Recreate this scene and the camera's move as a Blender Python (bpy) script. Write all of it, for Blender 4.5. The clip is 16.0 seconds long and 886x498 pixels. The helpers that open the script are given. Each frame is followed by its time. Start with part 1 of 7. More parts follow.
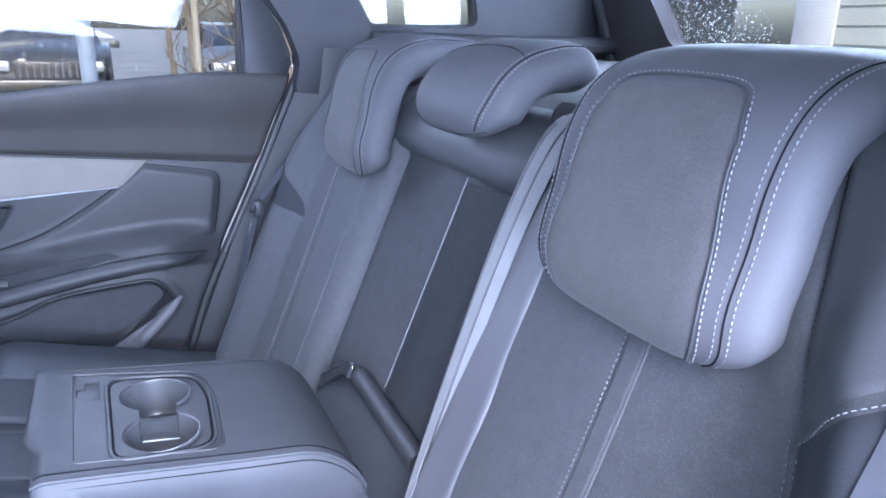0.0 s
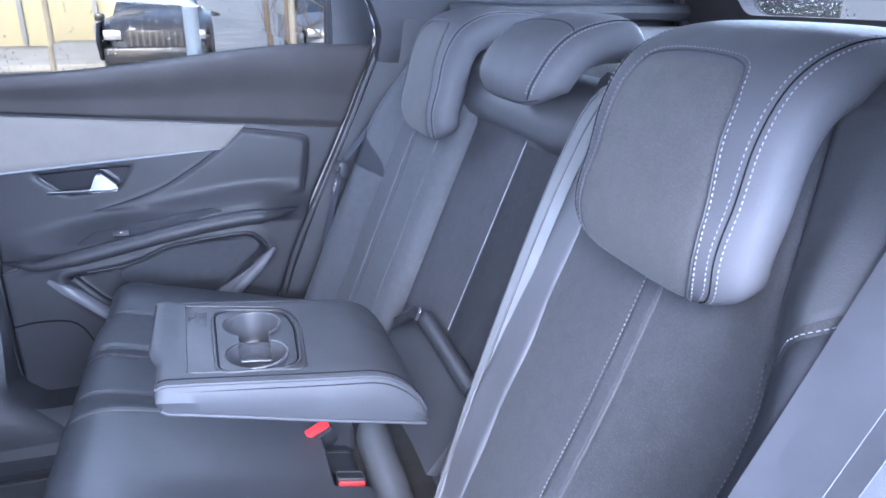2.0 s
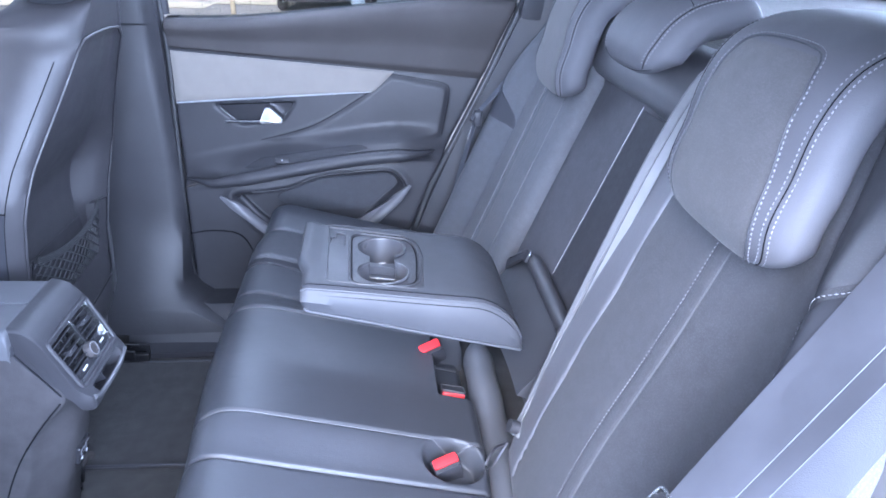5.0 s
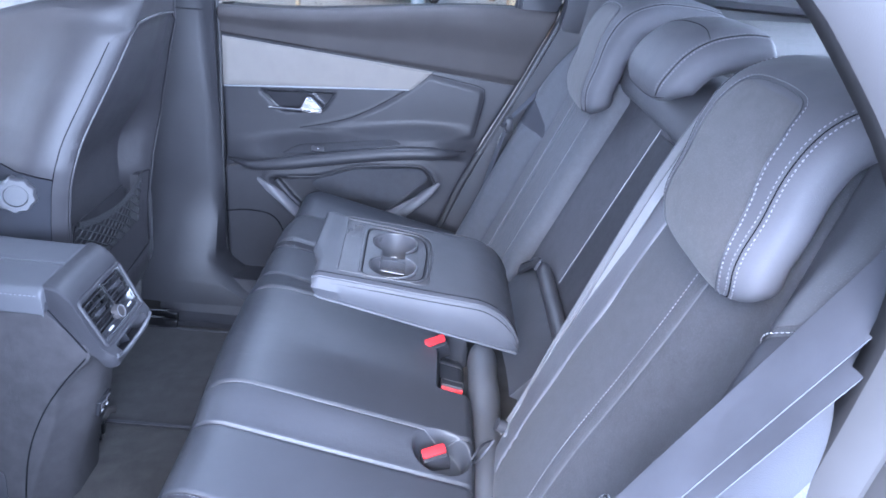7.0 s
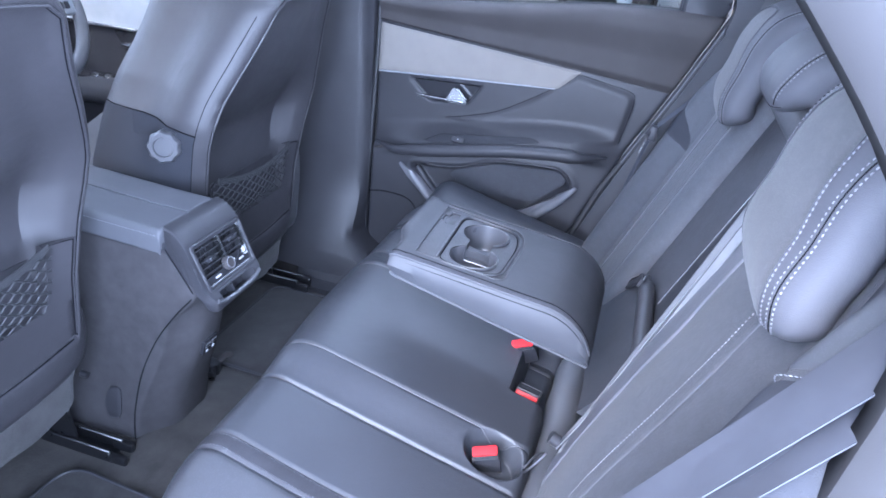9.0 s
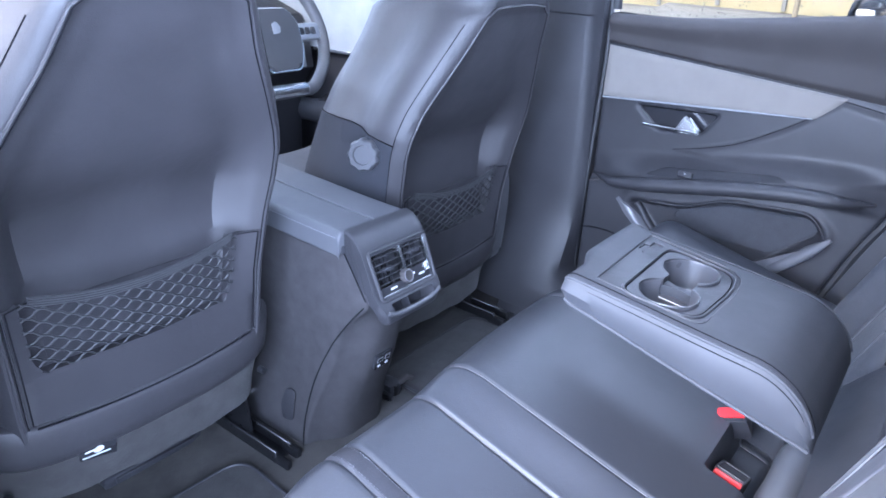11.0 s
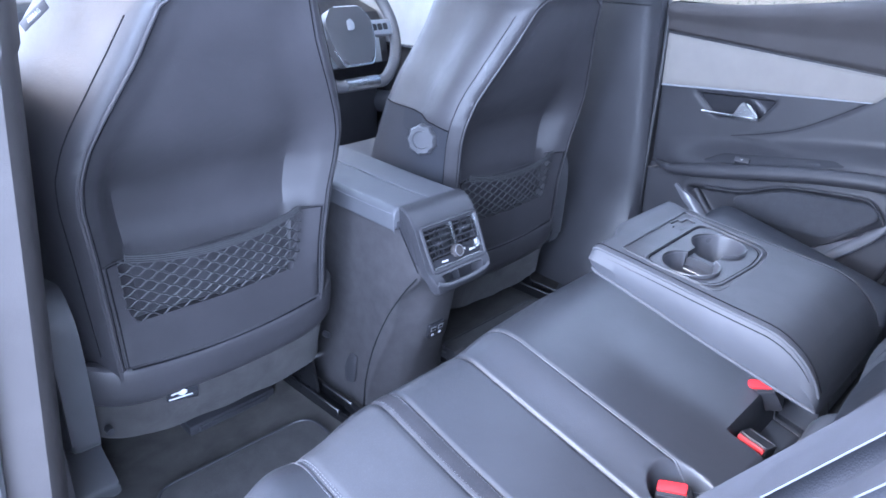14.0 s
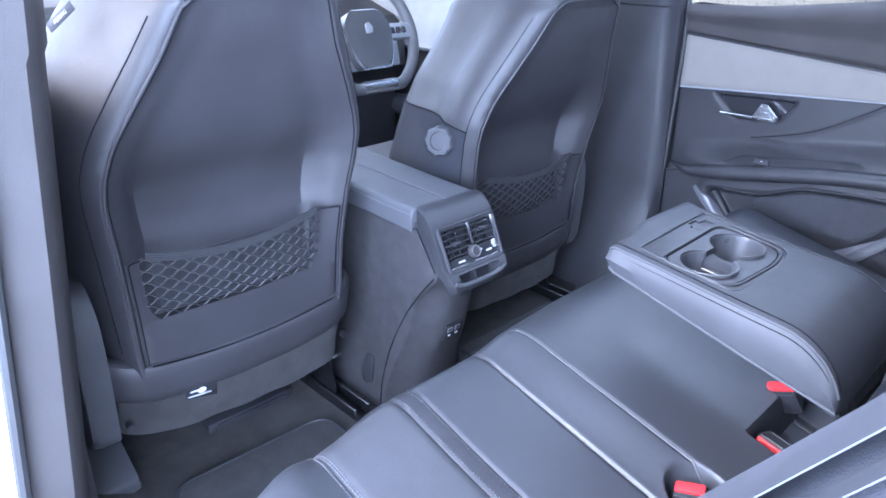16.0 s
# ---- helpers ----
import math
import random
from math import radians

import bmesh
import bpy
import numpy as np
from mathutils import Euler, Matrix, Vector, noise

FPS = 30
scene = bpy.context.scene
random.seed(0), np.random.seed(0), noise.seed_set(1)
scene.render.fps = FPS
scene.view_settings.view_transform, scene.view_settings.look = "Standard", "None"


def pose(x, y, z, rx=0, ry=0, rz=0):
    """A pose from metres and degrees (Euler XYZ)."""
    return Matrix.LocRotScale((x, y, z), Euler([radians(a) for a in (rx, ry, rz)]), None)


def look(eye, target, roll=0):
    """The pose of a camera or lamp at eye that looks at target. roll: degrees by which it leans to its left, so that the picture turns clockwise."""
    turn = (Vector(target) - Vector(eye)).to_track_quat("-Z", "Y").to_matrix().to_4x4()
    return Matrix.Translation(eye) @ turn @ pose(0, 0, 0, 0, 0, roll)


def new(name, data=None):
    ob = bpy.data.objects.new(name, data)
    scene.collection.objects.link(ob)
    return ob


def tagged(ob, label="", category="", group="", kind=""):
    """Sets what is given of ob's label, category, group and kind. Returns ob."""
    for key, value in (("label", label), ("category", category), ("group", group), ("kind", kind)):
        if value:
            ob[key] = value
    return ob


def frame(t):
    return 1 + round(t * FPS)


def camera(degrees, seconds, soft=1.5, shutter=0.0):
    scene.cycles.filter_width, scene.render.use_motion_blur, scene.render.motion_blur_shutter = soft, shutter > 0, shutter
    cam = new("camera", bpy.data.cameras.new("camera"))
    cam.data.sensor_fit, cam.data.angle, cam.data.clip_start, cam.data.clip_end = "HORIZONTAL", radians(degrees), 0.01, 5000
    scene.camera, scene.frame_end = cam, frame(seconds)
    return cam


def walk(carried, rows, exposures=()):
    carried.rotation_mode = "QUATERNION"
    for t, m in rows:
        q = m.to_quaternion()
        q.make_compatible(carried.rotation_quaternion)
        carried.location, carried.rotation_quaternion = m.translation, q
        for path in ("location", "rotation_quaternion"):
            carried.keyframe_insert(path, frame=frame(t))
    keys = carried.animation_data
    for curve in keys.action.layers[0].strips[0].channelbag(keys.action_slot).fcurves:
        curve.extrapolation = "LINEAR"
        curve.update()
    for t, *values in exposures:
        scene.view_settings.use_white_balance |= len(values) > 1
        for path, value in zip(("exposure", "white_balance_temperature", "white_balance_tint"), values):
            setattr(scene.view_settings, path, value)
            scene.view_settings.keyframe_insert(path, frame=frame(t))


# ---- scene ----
cam = camera(64.9, 16.0, 1.7)
PATH = [
    (0, (-0.792, 0.123, 0.963), (0.931, -0.705, 0.374), 1.5),
    (0.5, (-0.826, 0.136, 0.966), (0.915, -0.643, 0.362), 1.3),
    (1, (-0.851, 0.135, 0.968), (0.907, -0.581, 0.336), 1.0),
    (1.5, (-0.877, 0.132, 0.976), (0.895, -0.523, 0.317), 0.7),
    (2, (-0.902, 0.129, 0.982), (0.883, -0.459, 0.296), 0.4),
    (2.5, (-0.928, 0.137, 0.985), (0.868, -0.383, 0.274), 0.2),
    (3, (-0.951, 0.142, 0.993), (0.854, -0.312, 0.259), 0.0),
    (3.5, (-0.976, 0.146, 0.997), (0.836, -0.236, 0.241), 0.1),
    (4, (-0.999, 0.146, 1.006), (0.814, -0.167, 0.222), 0.4),
    (4.5, (-1.013, 0.135, 1.012), (0.8, -0.116, 0.206), 1.0),
    (5, (-1.027, 0.12, 1.021), (0.783, -0.077, 0.193), 1.7),
    (5.2, (-1.038, 0.118, 1.03), (0.765, -0.065, 0.183), 1.9),
    (7.5, (-1.071, 0.043, 1.055), (0.74, 0.012, 0.207), 7.1),
    (8, (-1.065, 0.003, 1.054), (0.74, 0.078, 0.196), 7.6),
    (8.5, (-1.056, -0.047, 1.048), (0.724, 0.197, 0.168), 7.4),
    (9, (-1.036, -0.089, 1.039), (0.702, 0.357, 0.155), 6.6),
    (9.5, (-1.005, -0.102, 1.015), (0.678, 0.542, 0.148), 5.7),
    (10, (-0.947, -0.1, 0.972), (0.676, 0.724, 0.143), 5.0),
    (10.2, (-0.931, -0.106, 0.962), (0.662, 0.784, 0.143), 4.6),
    (12.3, (-0.894, -0.173, 0.934), (0.48, 1.041, 0.136), 2.4),
    (12.5, (-0.898, -0.18, 0.932), (0.47, 1.039, 0.131), 2.3),
    (13, (-0.909, -0.198, 0.933), (0.445, 1.034, 0.126), 2.1),
    (13.5, (-0.921, -0.229, 0.942), (0.411, 1.024, 0.131), 1.6),
    (14, (-0.936, -0.251, 0.949), (0.378, 1.018, 0.136), 1.2),
    (14.5, (-0.936, -0.252, 0.95), (0.365, 1.031, 0.137), 1.1),
    (15, (-0.937, -0.253, 0.948), (0.358, 1.037, 0.136), 1.2),
    (15.5, (-0.94, -0.255, 0.946), (0.35, 1.043, 0.139), 1.1),
    (16, (-0.941, -0.256, 0.943), (0.343, 1.052, 0.142), 0.8),
]
EXPOSURES = [(0.0, 3.08, 5650, 15), (3.0, 3.24, 5650, 15), (5.0, 3.32, 5650, 15), (8.0, 3.20, 5650, 15), (10.0, 3.17, 5650, 15), (12.3, 3.26, 5650, 15), (16.0, 3.20, 5650, 15)]
walk(cam, [(t, look(eye, target, roll)) for t, eye, target, roll in PATH], EXPOSURES)

# ---- daylight ----
world = bpy.data.worlds.new("overcast_sky")
scene.world = world
world.use_nodes = True
wn = world.node_tree.nodes
sky = wn.new("ShaderNodeTexSky")
sky.sky_type, sky.sun_disc = "NISHITA", False
sky.sun_elevation, sky.sun_rotation = radians(38), radians(-75)
sky.air_density, sky.dust_density, sky.ozone_density = 1.0, 4.0, 1.0
wn["Background"].inputs["Strength"].default_value = 0.05
world.node_tree.links.new(sky.outputs["Color"], wn["Background"].inputs["Color"])
sun_data = bpy.data.lights.new("sun", "SUN")
sun_data.energy, sun_data.angle, sun_data.color = 0.3, radians(25), (1.0, 0.96, 0.9)
sun = new("sun", sun_data)
sun.matrix_world = look((-8, 2.2, 6.5), (0, 0, 0))


def window_light(name, centre, target, wide, high, watts):
    """An area lamp added to stand in for daylight at an opening."""
    data = bpy.data.lights.new(name, "AREA")
    data.shape, data.size, data.size_y, data.energy, data.color = "RECTANGLE", wide, high, watts, (0.65, 0.775, 1.0)
    ob = new(name, data)
    ob.matrix_world = look(centre, target)
    return ob


window_light("windscreen_daylight", (0.0, 1.52, 1.03), (0.0, 0.5, 0.55), 1.1, 0.45, 1.8)
window_light("rear_window_daylight", (0.0, -1.0, 1.13), (0.0, 0.6, 0.55), 1.0, 0.08, 2.4)
window_light("far_window_daylight", (0.70, 0.25, 1.10), (-0.3, 0.35, 0.3), 0.7, 0.08, 0.9)
window_light("near_front_window_daylight", (-0.70, 1.40, 0.93), (0.1, 0.95, 0.5), 0.8, 0.20, 0.5)
# fill panel added outside the car, wider than the doorway, for the sky
window_light("door_side_fill", (-1.62, -0.30, 0.95), (0.0, 0.18, 0.45), 2.7, 1.4, 54.0)


# ---- materials ----
def mat(name, color, rough=0.5, metal=0.0, spec=0.5, grain=None, mottle=None, weave=None, coat=0.0, sheen=0.0, rough_var=0.08, dots=None):
    """grain: (scale, bump strength); mottle: (scale, share of colour change); weave: (scale, bump strength); dots: (scale, share of colour change, bump strength)."""
    m = bpy.data.materials.new(name)
    m.use_nodes = True
    nt = m.node_tree
    b = nt.nodes["Principled BSDF"]
    b.inputs["Base Color"].default_value = (*color, 1)
    b.inputs["Roughness"].default_value = rough
    b.inputs["Metallic"].default_value = metal
    b.inputs["Specular IOR Level"].default_value = spec
    b.inputs["Coat Weight"].default_value = coat
    b.inputs["Sheen Weight"].default_value = sheen
    tc = nt.nodes.new("ShaderNodeTexCoord")
    height = None

    def noise_node(scale, detail):
        n = nt.nodes.new("ShaderNodeTexNoise")
        n.inputs["Scale"].default_value, n.inputs["Detail"].default_value = scale, detail
        nt.links.new(tc.outputs["Object"], n.inputs["Vector"])
        return n

    if mottle:
        n = noise_node(mottle[0], 5)
        r = nt.nodes.new("ShaderNodeMapRange")
        r.inputs["From Min"].default_value, r.inputs["From Max"].default_value = 0.3, 0.7
        r.inputs["To Min"].default_value, r.inputs["To Max"].default_value = 1 - mottle[1], 1 + mottle[1]
        nt.links.new(n.outputs["Fac"], r.inputs["Value"])
        mul = nt.nodes.new("ShaderNodeMix")
        mul.data_type, mul.blend_type = "RGBA", "MULTIPLY"
        mul.inputs["Factor"].default_value = 1
        mul.inputs["A"].default_value = (*color, 1)
        nt.links.new(r.outputs["Result"], mul.inputs["B"])
        nt.links.new(mul.outputs["Result"], b.inputs["Base Color"])
        rr = nt.nodes.new("ShaderNodeMapRange")
        rr.inputs["To Min"].default_value, rr.inputs["To Max"].default_value = max(rough - rough_var, 0.02), min(rough + rough_var, 1)
        n2 = noise_node(mottle[0] * 2.7, 4)
        nt.links.new(n2.outputs["Fac"], rr.inputs["Value"])
        nt.links.new(rr.outputs["Result"], b.inputs["Roughness"])
    last = None

    def bump(source, strength, distance):
        nonlocal last
        bp = nt.nodes.new("ShaderNodeBump")
        bp.inputs["Strength"].default_value, bp.inputs["Distance"].default_value = strength, distance
        nt.links.new(source, bp.inputs["Height"])
        if last:
            nt.links.new(last, bp.inputs["Normal"])
        last = bp.outputs["Normal"]
        nt.links.new(last, b.inputs["Normal"])

    if grain:
        v = nt.nodes.new("ShaderNodeTexVoronoi")
        v.inputs["Scale"].default_value = grain[0]
        nt.links.new(tc.outputs["Object"], v.inputs["Vector"])
        bump(v.outputs["Distance"], grain[1], 0.0006)
        bump(noise_node(grain[0] * 0.06, 4).outputs["Fac"], grain[1] * 0.6, 0.003)
    if dots:
        v = nt.nodes.new("ShaderNodeTexVoronoi")
        v.inputs["Scale"].default_value, v.inputs["Randomness"].default_value = dots[0], 0.8
        nt.links.new(tc.outputs["Object"], v.inputs["Vector"])
        shade = nt.nodes.new("ShaderNodeMapRange")
        shade.inputs["From Min"].default_value, shade.inputs["From Max"].default_value = 0.05, 0.45
        shade.inputs["To Min"].default_value, shade.inputs["To Max"].default_value = 1 + dots[1], 1 - dots[1]
        nt.links.new(v.outputs["Distance"], shade.inputs["Value"])
        pin = nt.nodes.new("ShaderNodeMix")
        pin.data_type, pin.blend_type = "RGBA", "MULTIPLY"
        pin.inputs["Factor"].default_value = 1
        pin.inputs["A"].default_value = (*color, 1)
        if b.inputs["Base Color"].is_linked:
            nt.links.new(b.inputs["Base Color"].links[0].from_socket, pin.inputs["A"])
        nt.links.new(shade.outputs["Result"], pin.inputs["B"])
        nt.links.new(pin.outputs["Result"], b.inputs["Base Color"])
        bump(shade.outputs["Result"], dots[2], 0.0006)
    if weave:
        for axis in ("X", "Z"):
            w = nt.nodes.new("ShaderNodeTexWave")
            w.bands_direction = axis
            w.inputs["Scale"].default_value, w.inputs["Distortion"].default_value = weave[0], 0.6
            nt.links.new(tc.outputs["Object"], w.inputs["Vector"])
            bump(w.outputs["Fac"], weave[1], 0.0008)
    return m


LEATHER = mat("black_leather", (0.033, 0.0345, 0.040), 0.58, grain=(900, 0.24), mottle=(9, 0.10), spec=0.30)
CUSHION_LEATHER = mat("supple_cushion_leather", (0.032, 0.0335, 0.039), 0.43, grain=(900, 0.26), mottle=(8, 0.10), spec=0.42)
HEADREST_LEATHER = mat("matte_headrest_leather", (0.067, 0.067, 0.075), 0.66, grain=(900, 0.26), mottle=(10, 0.09), spec=0.22)
# paler base than the other leathers: the band's sheen is in its colour
BAND_LEATHER = mat("sheen_paled_band_leather", (0.092, 0.093, 0.104), 0.42, grain=(900, 0.2), mottle=(8, 0.07), spec=0.45)
MATTE_LEATHER = mat("matte_side_leather", (0.026, 0.027, 0.032), 0.6, grain=(900, 0.25), mottle=(9, 0.10), spec=0.14)
SEAT_VINYL = mat("seat_back_vinyl", (0.030, 0.0285, 0.0315), 0.48, grain=(900, 0.35), mottle=(9, 0.14), spec=0.45)
LEATHER_SOFT = mat("soft_grey_leather", (0.064, 0.065, 0.072), 0.54, grain=(800, 0.24), mottle=(7, 0.08), spec=0.36)
FABRIC = mat("dark_seat_fabric", (0.049, 0.050, 0.057), 0.72, weave=(300, 0.15), mottle=(60, 0.10), sheen=0.05, spec=0.3, dots=(480, 0.22, 0.5))
FABRIC_GREY = mat("grey_seat_fabric", (0.060, 0.062, 0.070), 0.68, weave=(300, 0.15), mottle=(60, 0.10), sheen=0.05, spec=0.32, dots=(480, 0.2, 0.5))
MESH_CLOTH = mat("woven_headrest_cloth", (0.069, 0.067, 0.070), 0.8, mottle=(50, 0.08), sheen=0.08, spec=0.25, dots=(900, 0.26, 0.5))
PERFORATED = mat("textured_seat_fabric", (0.046, 0.047, 0.053), 0.52, mottle=(30, 0.08), spec=0.4, dots=(420, 0.12, 0.5))
PLASTIC = mat("soft_touch_plastic", (0.028, 0.0275, 0.031), 0.47, grain=(1100, 0.25), mottle=(12, 0.12), spec=0.36)
PLASTIC_DARK = mat("dark_moulded_plastic", (0.028, 0.028, 0.032), 0.45, grain=(1300, 0.2), mottle=(14, 0.12), spec=0.3)
PLASTIC_GREY = mat("grey_grained_trim", (0.044, 0.040, 0.040), 0.58, grain=(900, 0.25), mottle=(10, 0.1), spec=0.15)
GLOSS_BLACK = mat("gloss_black_plastic", (0.022, 0.022, 0.025), 0.24, mottle=(8, 0.1), rough_var=0.05)
SUEDE = mat("grey_suede", (0.178, 0.163, 0.148), 0.9, grain=(700, 0.3), mottle=(26, 0.04), sheen=0.2, spec=0.2)
CUP_PLASTIC = mat("smooth_cup_plastic", (0.050, 0.051, 0.058), 0.30, mottle=(12, 0.1), spec=0.5, rough_var=0.05)
CHROME = mat("satin_chrome", (0.75, 0.76, 0.78), 0.22, metal=1.0, mottle=(20, 0.04), rough_var=0.05)
THREAD = mat("pale_thread", (0.16, 0.16, 0.175), 0.8, mottle=(200, 0.1), spec=0.2)
THREAD_GREY = mat("grey_thread", (0.14, 0.14, 0.152), 0.8, mottle=(200, 0.1), spec=0.2)
# lighter and darker copies of one webbing: sheen and shade in the tone
WEBBING_SHEEN = mat("sheen_lit_belt_webbing", (0.15, 0.153, 0.162), 0.45, weave=(420, 0.1), mottle=(30, 0.07), spec=0.5)
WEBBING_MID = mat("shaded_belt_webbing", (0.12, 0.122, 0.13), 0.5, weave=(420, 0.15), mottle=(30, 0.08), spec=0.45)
WEBBING_DARK = mat("deep_shade_belt_webbing", (0.030, 0.031, 0.036), 0.5, weave=(420, 0.2), mottle=(30, 0.1), spec=0.45)
WEBBING = mat("grey_belt_webbing", (0.050, 0.052, 0.062), 0.8, weave=(420, 0.1), mottle=(30, 0.07), spec=0.2)
CARPET = mat("charcoal_carpet", (0.033, 0.030, 0.028), 0.95, grain=(500, 1.0), mottle=(25, 0.30), sheen=0.12, spec=0.15)
LINING = mat("black_pocket_lining", (0.027, 0.026, 0.029), 0.8, mottle=(30, 0.2), spec=0.2)
FLOCK = mat("flocked_console_plastic", (0.035, 0.033, 0.035), 0.85, grain=(800, 0.6), mottle=(35, 0.16), spec=0.2)
BAY_CLOTH = mat("dark_bay_cloth", (0.052, 0.052, 0.059), 0.7, mottle=(40, 0.1), spec=0.25, dots=(520, 0.2, 0.5))
HATCH_CLOTH = mat("dark_hatch_cloth", (0.030, 0.030, 0.035), 0.75, mottle=(40, 0.12), spec=0.22, dots=(520, 0.2, 0.5))
FELT = mat("dark_felt", (0.032, 0.030, 0.030), 0.95, grain=(700, 0.8), mottle=(30, 0.25), sheen=0.1, spec=0.15)
RED = mat("red_release_button", (0.50, 0.015, 0.018), 0.45, mottle=(30, 0.05))
CORD = mat("black_elastic_cord", (0.020, 0.020, 0.022), 0.6, mottle=(60, 0.15))
FRAME_TRIM = mat("matte_frame_trim", (0.026, 0.025, 0.026), 0.62, grain=(1100, 0.08), mottle=(12, 0.1), spec=0.16)
RUBBER = mat("black_rubber_seal", (0.018, 0.018, 0.02), 0.6, grain=(600, 0.2), mottle=(20, 0.15))
WHITE_PAINT = mat("white_car_paint", (0.80, 0.81, 0.82), 0.25, coat=0.6, mottle=(3, 0.02), rough_var=0.03)
HEADLINER = mat("pale_grey_headliner", (0.68, 0.68, 0.67), 0.95, grain=(700, 0.4), mottle=(15, 0.05), spec=0.2)
PRINT_WHITE = mat("white_print", (0.50, 0.50, 0.51), 0.6, mottle=(60, 0.05))
STEEL = mat("dark_steel", (0.10, 0.10, 0.11), 0.4, metal=0.9, mottle=(30, 0.2))
WHEEL_LEATHER = mat("perforated_wheel_leather", (0.085, 0.085, 0.092), 0.45, grain=(700, 0.4), mottle=(20, 0.1))
DASH_FABRIC = mat("pale_grey_door_cloth", (0.22, 0.235, 0.255), 0.9, weave=(200, 0.4), mottle=(20, 0.08), sheen=0.3)

# near-black and without shine: its colour stands in for shade in seam grooves
SEAM = mat("seam_groove_shade", (0.010, 0.010, 0.012), 1.0, mottle=(50, 0.1), spec=0.0)
PLASTIC_SATIN = mat("satin_dark_grey_plastic", (0.060, 0.060, 0.065), 0.34, mottle=(16, 0.08), spec=0.5)
RAIL_BLACK = mat("black_painted_steel", (0.008, 0.008, 0.009), 0.30, mottle=(20, 0.2), spec=0.5)
SATIN_BRIGHT = mat("bright_satin_strip", (0.30, 0.31, 0.33), 0.42, metal=0.4, mottle=(30, 0.05))
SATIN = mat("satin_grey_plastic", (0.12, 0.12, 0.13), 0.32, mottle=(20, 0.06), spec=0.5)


def glass_material(name, tint, rough=0.0):
    m = bpy.data.materials.new(name)
    m.use_nodes = True
    b = m.node_tree.nodes["Principled BSDF"]
    b.inputs["Base Color"].default_value = (*tint, 1)
    b.inputs["Roughness"].default_value = rough
    b.inputs["Transmission Weight"].default_value = 1.0
    b.inputs["IOR"].default_value = 1.45
    return m


GLASS = glass_material("tinted_window_glass", (0.70, 0.72, 0.70))
WATER_DROP = glass_material("rain_drop", (0.98, 0.99, 1.0))


# ---- builders ----
BASES = {}


def part(name, bm, material, parent=None, label="", flip=True, sharp=38):
    """One mesh object from a bmesh in world coordinates, under a thing or a part."""
    if flip:
        bmesh.ops.recalc_face_normals(bm, faces=bm.faces[:])
    for face in bm.faces:
        face.smooth = True
    limit = radians(sharp)
    for e in bm.edges:
        if len(e.link_faces) == 2 and e.calc_face_angle(0) > limit:
            e.smooth = False
    me = bpy.data.meshes.new(name)
    bm.to_mesh(me)
    bm.free()
    me.materials.append(material)
    ob = new(name, me)
    if parent is not None:
        ob.parent = parent
        if parent.name in BASES:
            ob.matrix_parent_inverse = Matrix.Translation(-BASES[parent.name])
    if label:
        tagged(ob, label=label)
    return ob


def thing(name, base, label, category, group="", kind=""):
    """An Empty at the base of a thing."""
    ob = new(name)
    ob.empty_display_size = 0.05
    ob.location = base
    BASES[ob.name] = Vector(base)
    return tagged(ob, label, category, group, kind)


def structure(ob, label, category):
    return tagged(ob, label, category, "", "structure")


def grid(P, wrap_u=False, wrap_v=False, cap=True):
    """A bmesh from rows of points; open ends of wrapped rows are closed."""
    bm = bmesh.new()
    rows = [[bm.verts.new(p) for p in row] for row in P]
    nu, nv = len(rows), len(rows[0])
    for i in range(nu if wrap_u else nu - 1):
        for j in range(nv if wrap_v else nv - 1):
            a, b = rows[i], rows[(i + 1) % nu]
            bm.faces.new((a[j], b[j], b[(j + 1) % nv], a[(j + 1) % nv]))
    if cap and wrap_v and not wrap_u:
        bm.faces.new(rows[0][::-1])
        bm.faces.new(rows[-1])
    return bm


def join(*bms):
    out = bms[0]
    for b in bms[1:]:
        me = bpy.data.meshes.new("tmp")
        b.to_mesh(me)
        b.free()
        out.from_mesh(me)
        bpy.data.meshes.remove(me)
    return out


def solid(top, depth):
    """A closed slab from a grid of top points and a depth vector."""
    d = Vector(depth)
    bm = grid(top)
    bm.verts.ensure_lookup_table()
    nu, nv = len(top), len(top[0])
    ring = [(i, 0) for i in range(nu)] + [(nu - 1, j) for j in range(1, nv)] + [(i, nv - 1) for i in range(nu - 2, -1, -1)] + [(0, j) for j in range(nv - 2, 0, -1)]
    upper = [bm.verts[i * nv + j] for i, j in ring]
    lower = [bm.verts.new(v.co + d) for v in upper]
    n = len(ring)
    for k in range(n):
        bm.faces.new((upper[k], lower[k], lower[(k + 1) % n], upper[(k + 1) % n]))
    bm.faces.new(lower)
    return bm


def box(x0, x1, y0, y1, z0, z1, bevel=0.004, seg=2):
    bm = bmesh.new()
    bmesh.ops.create_cube(bm, size=1, matrix=Matrix.Translation(((x0 + x1) / 2, (y0 + y1) / 2, (z0 + z1) / 2)) @ Matrix.Diagonal((abs(x1 - x0), abs(y1 - y0), abs(z1 - z0), 1)))
    if bevel:
        bmesh.ops.bevel(bm, geom=bm.edges[:], offset=bevel, segments=seg, affect="EDGES", profile=0.5)
    return bm


def moved(bm, m):
    bmesh.ops.transform(bm, matrix=m, verts=bm.verts[:])
    return bm


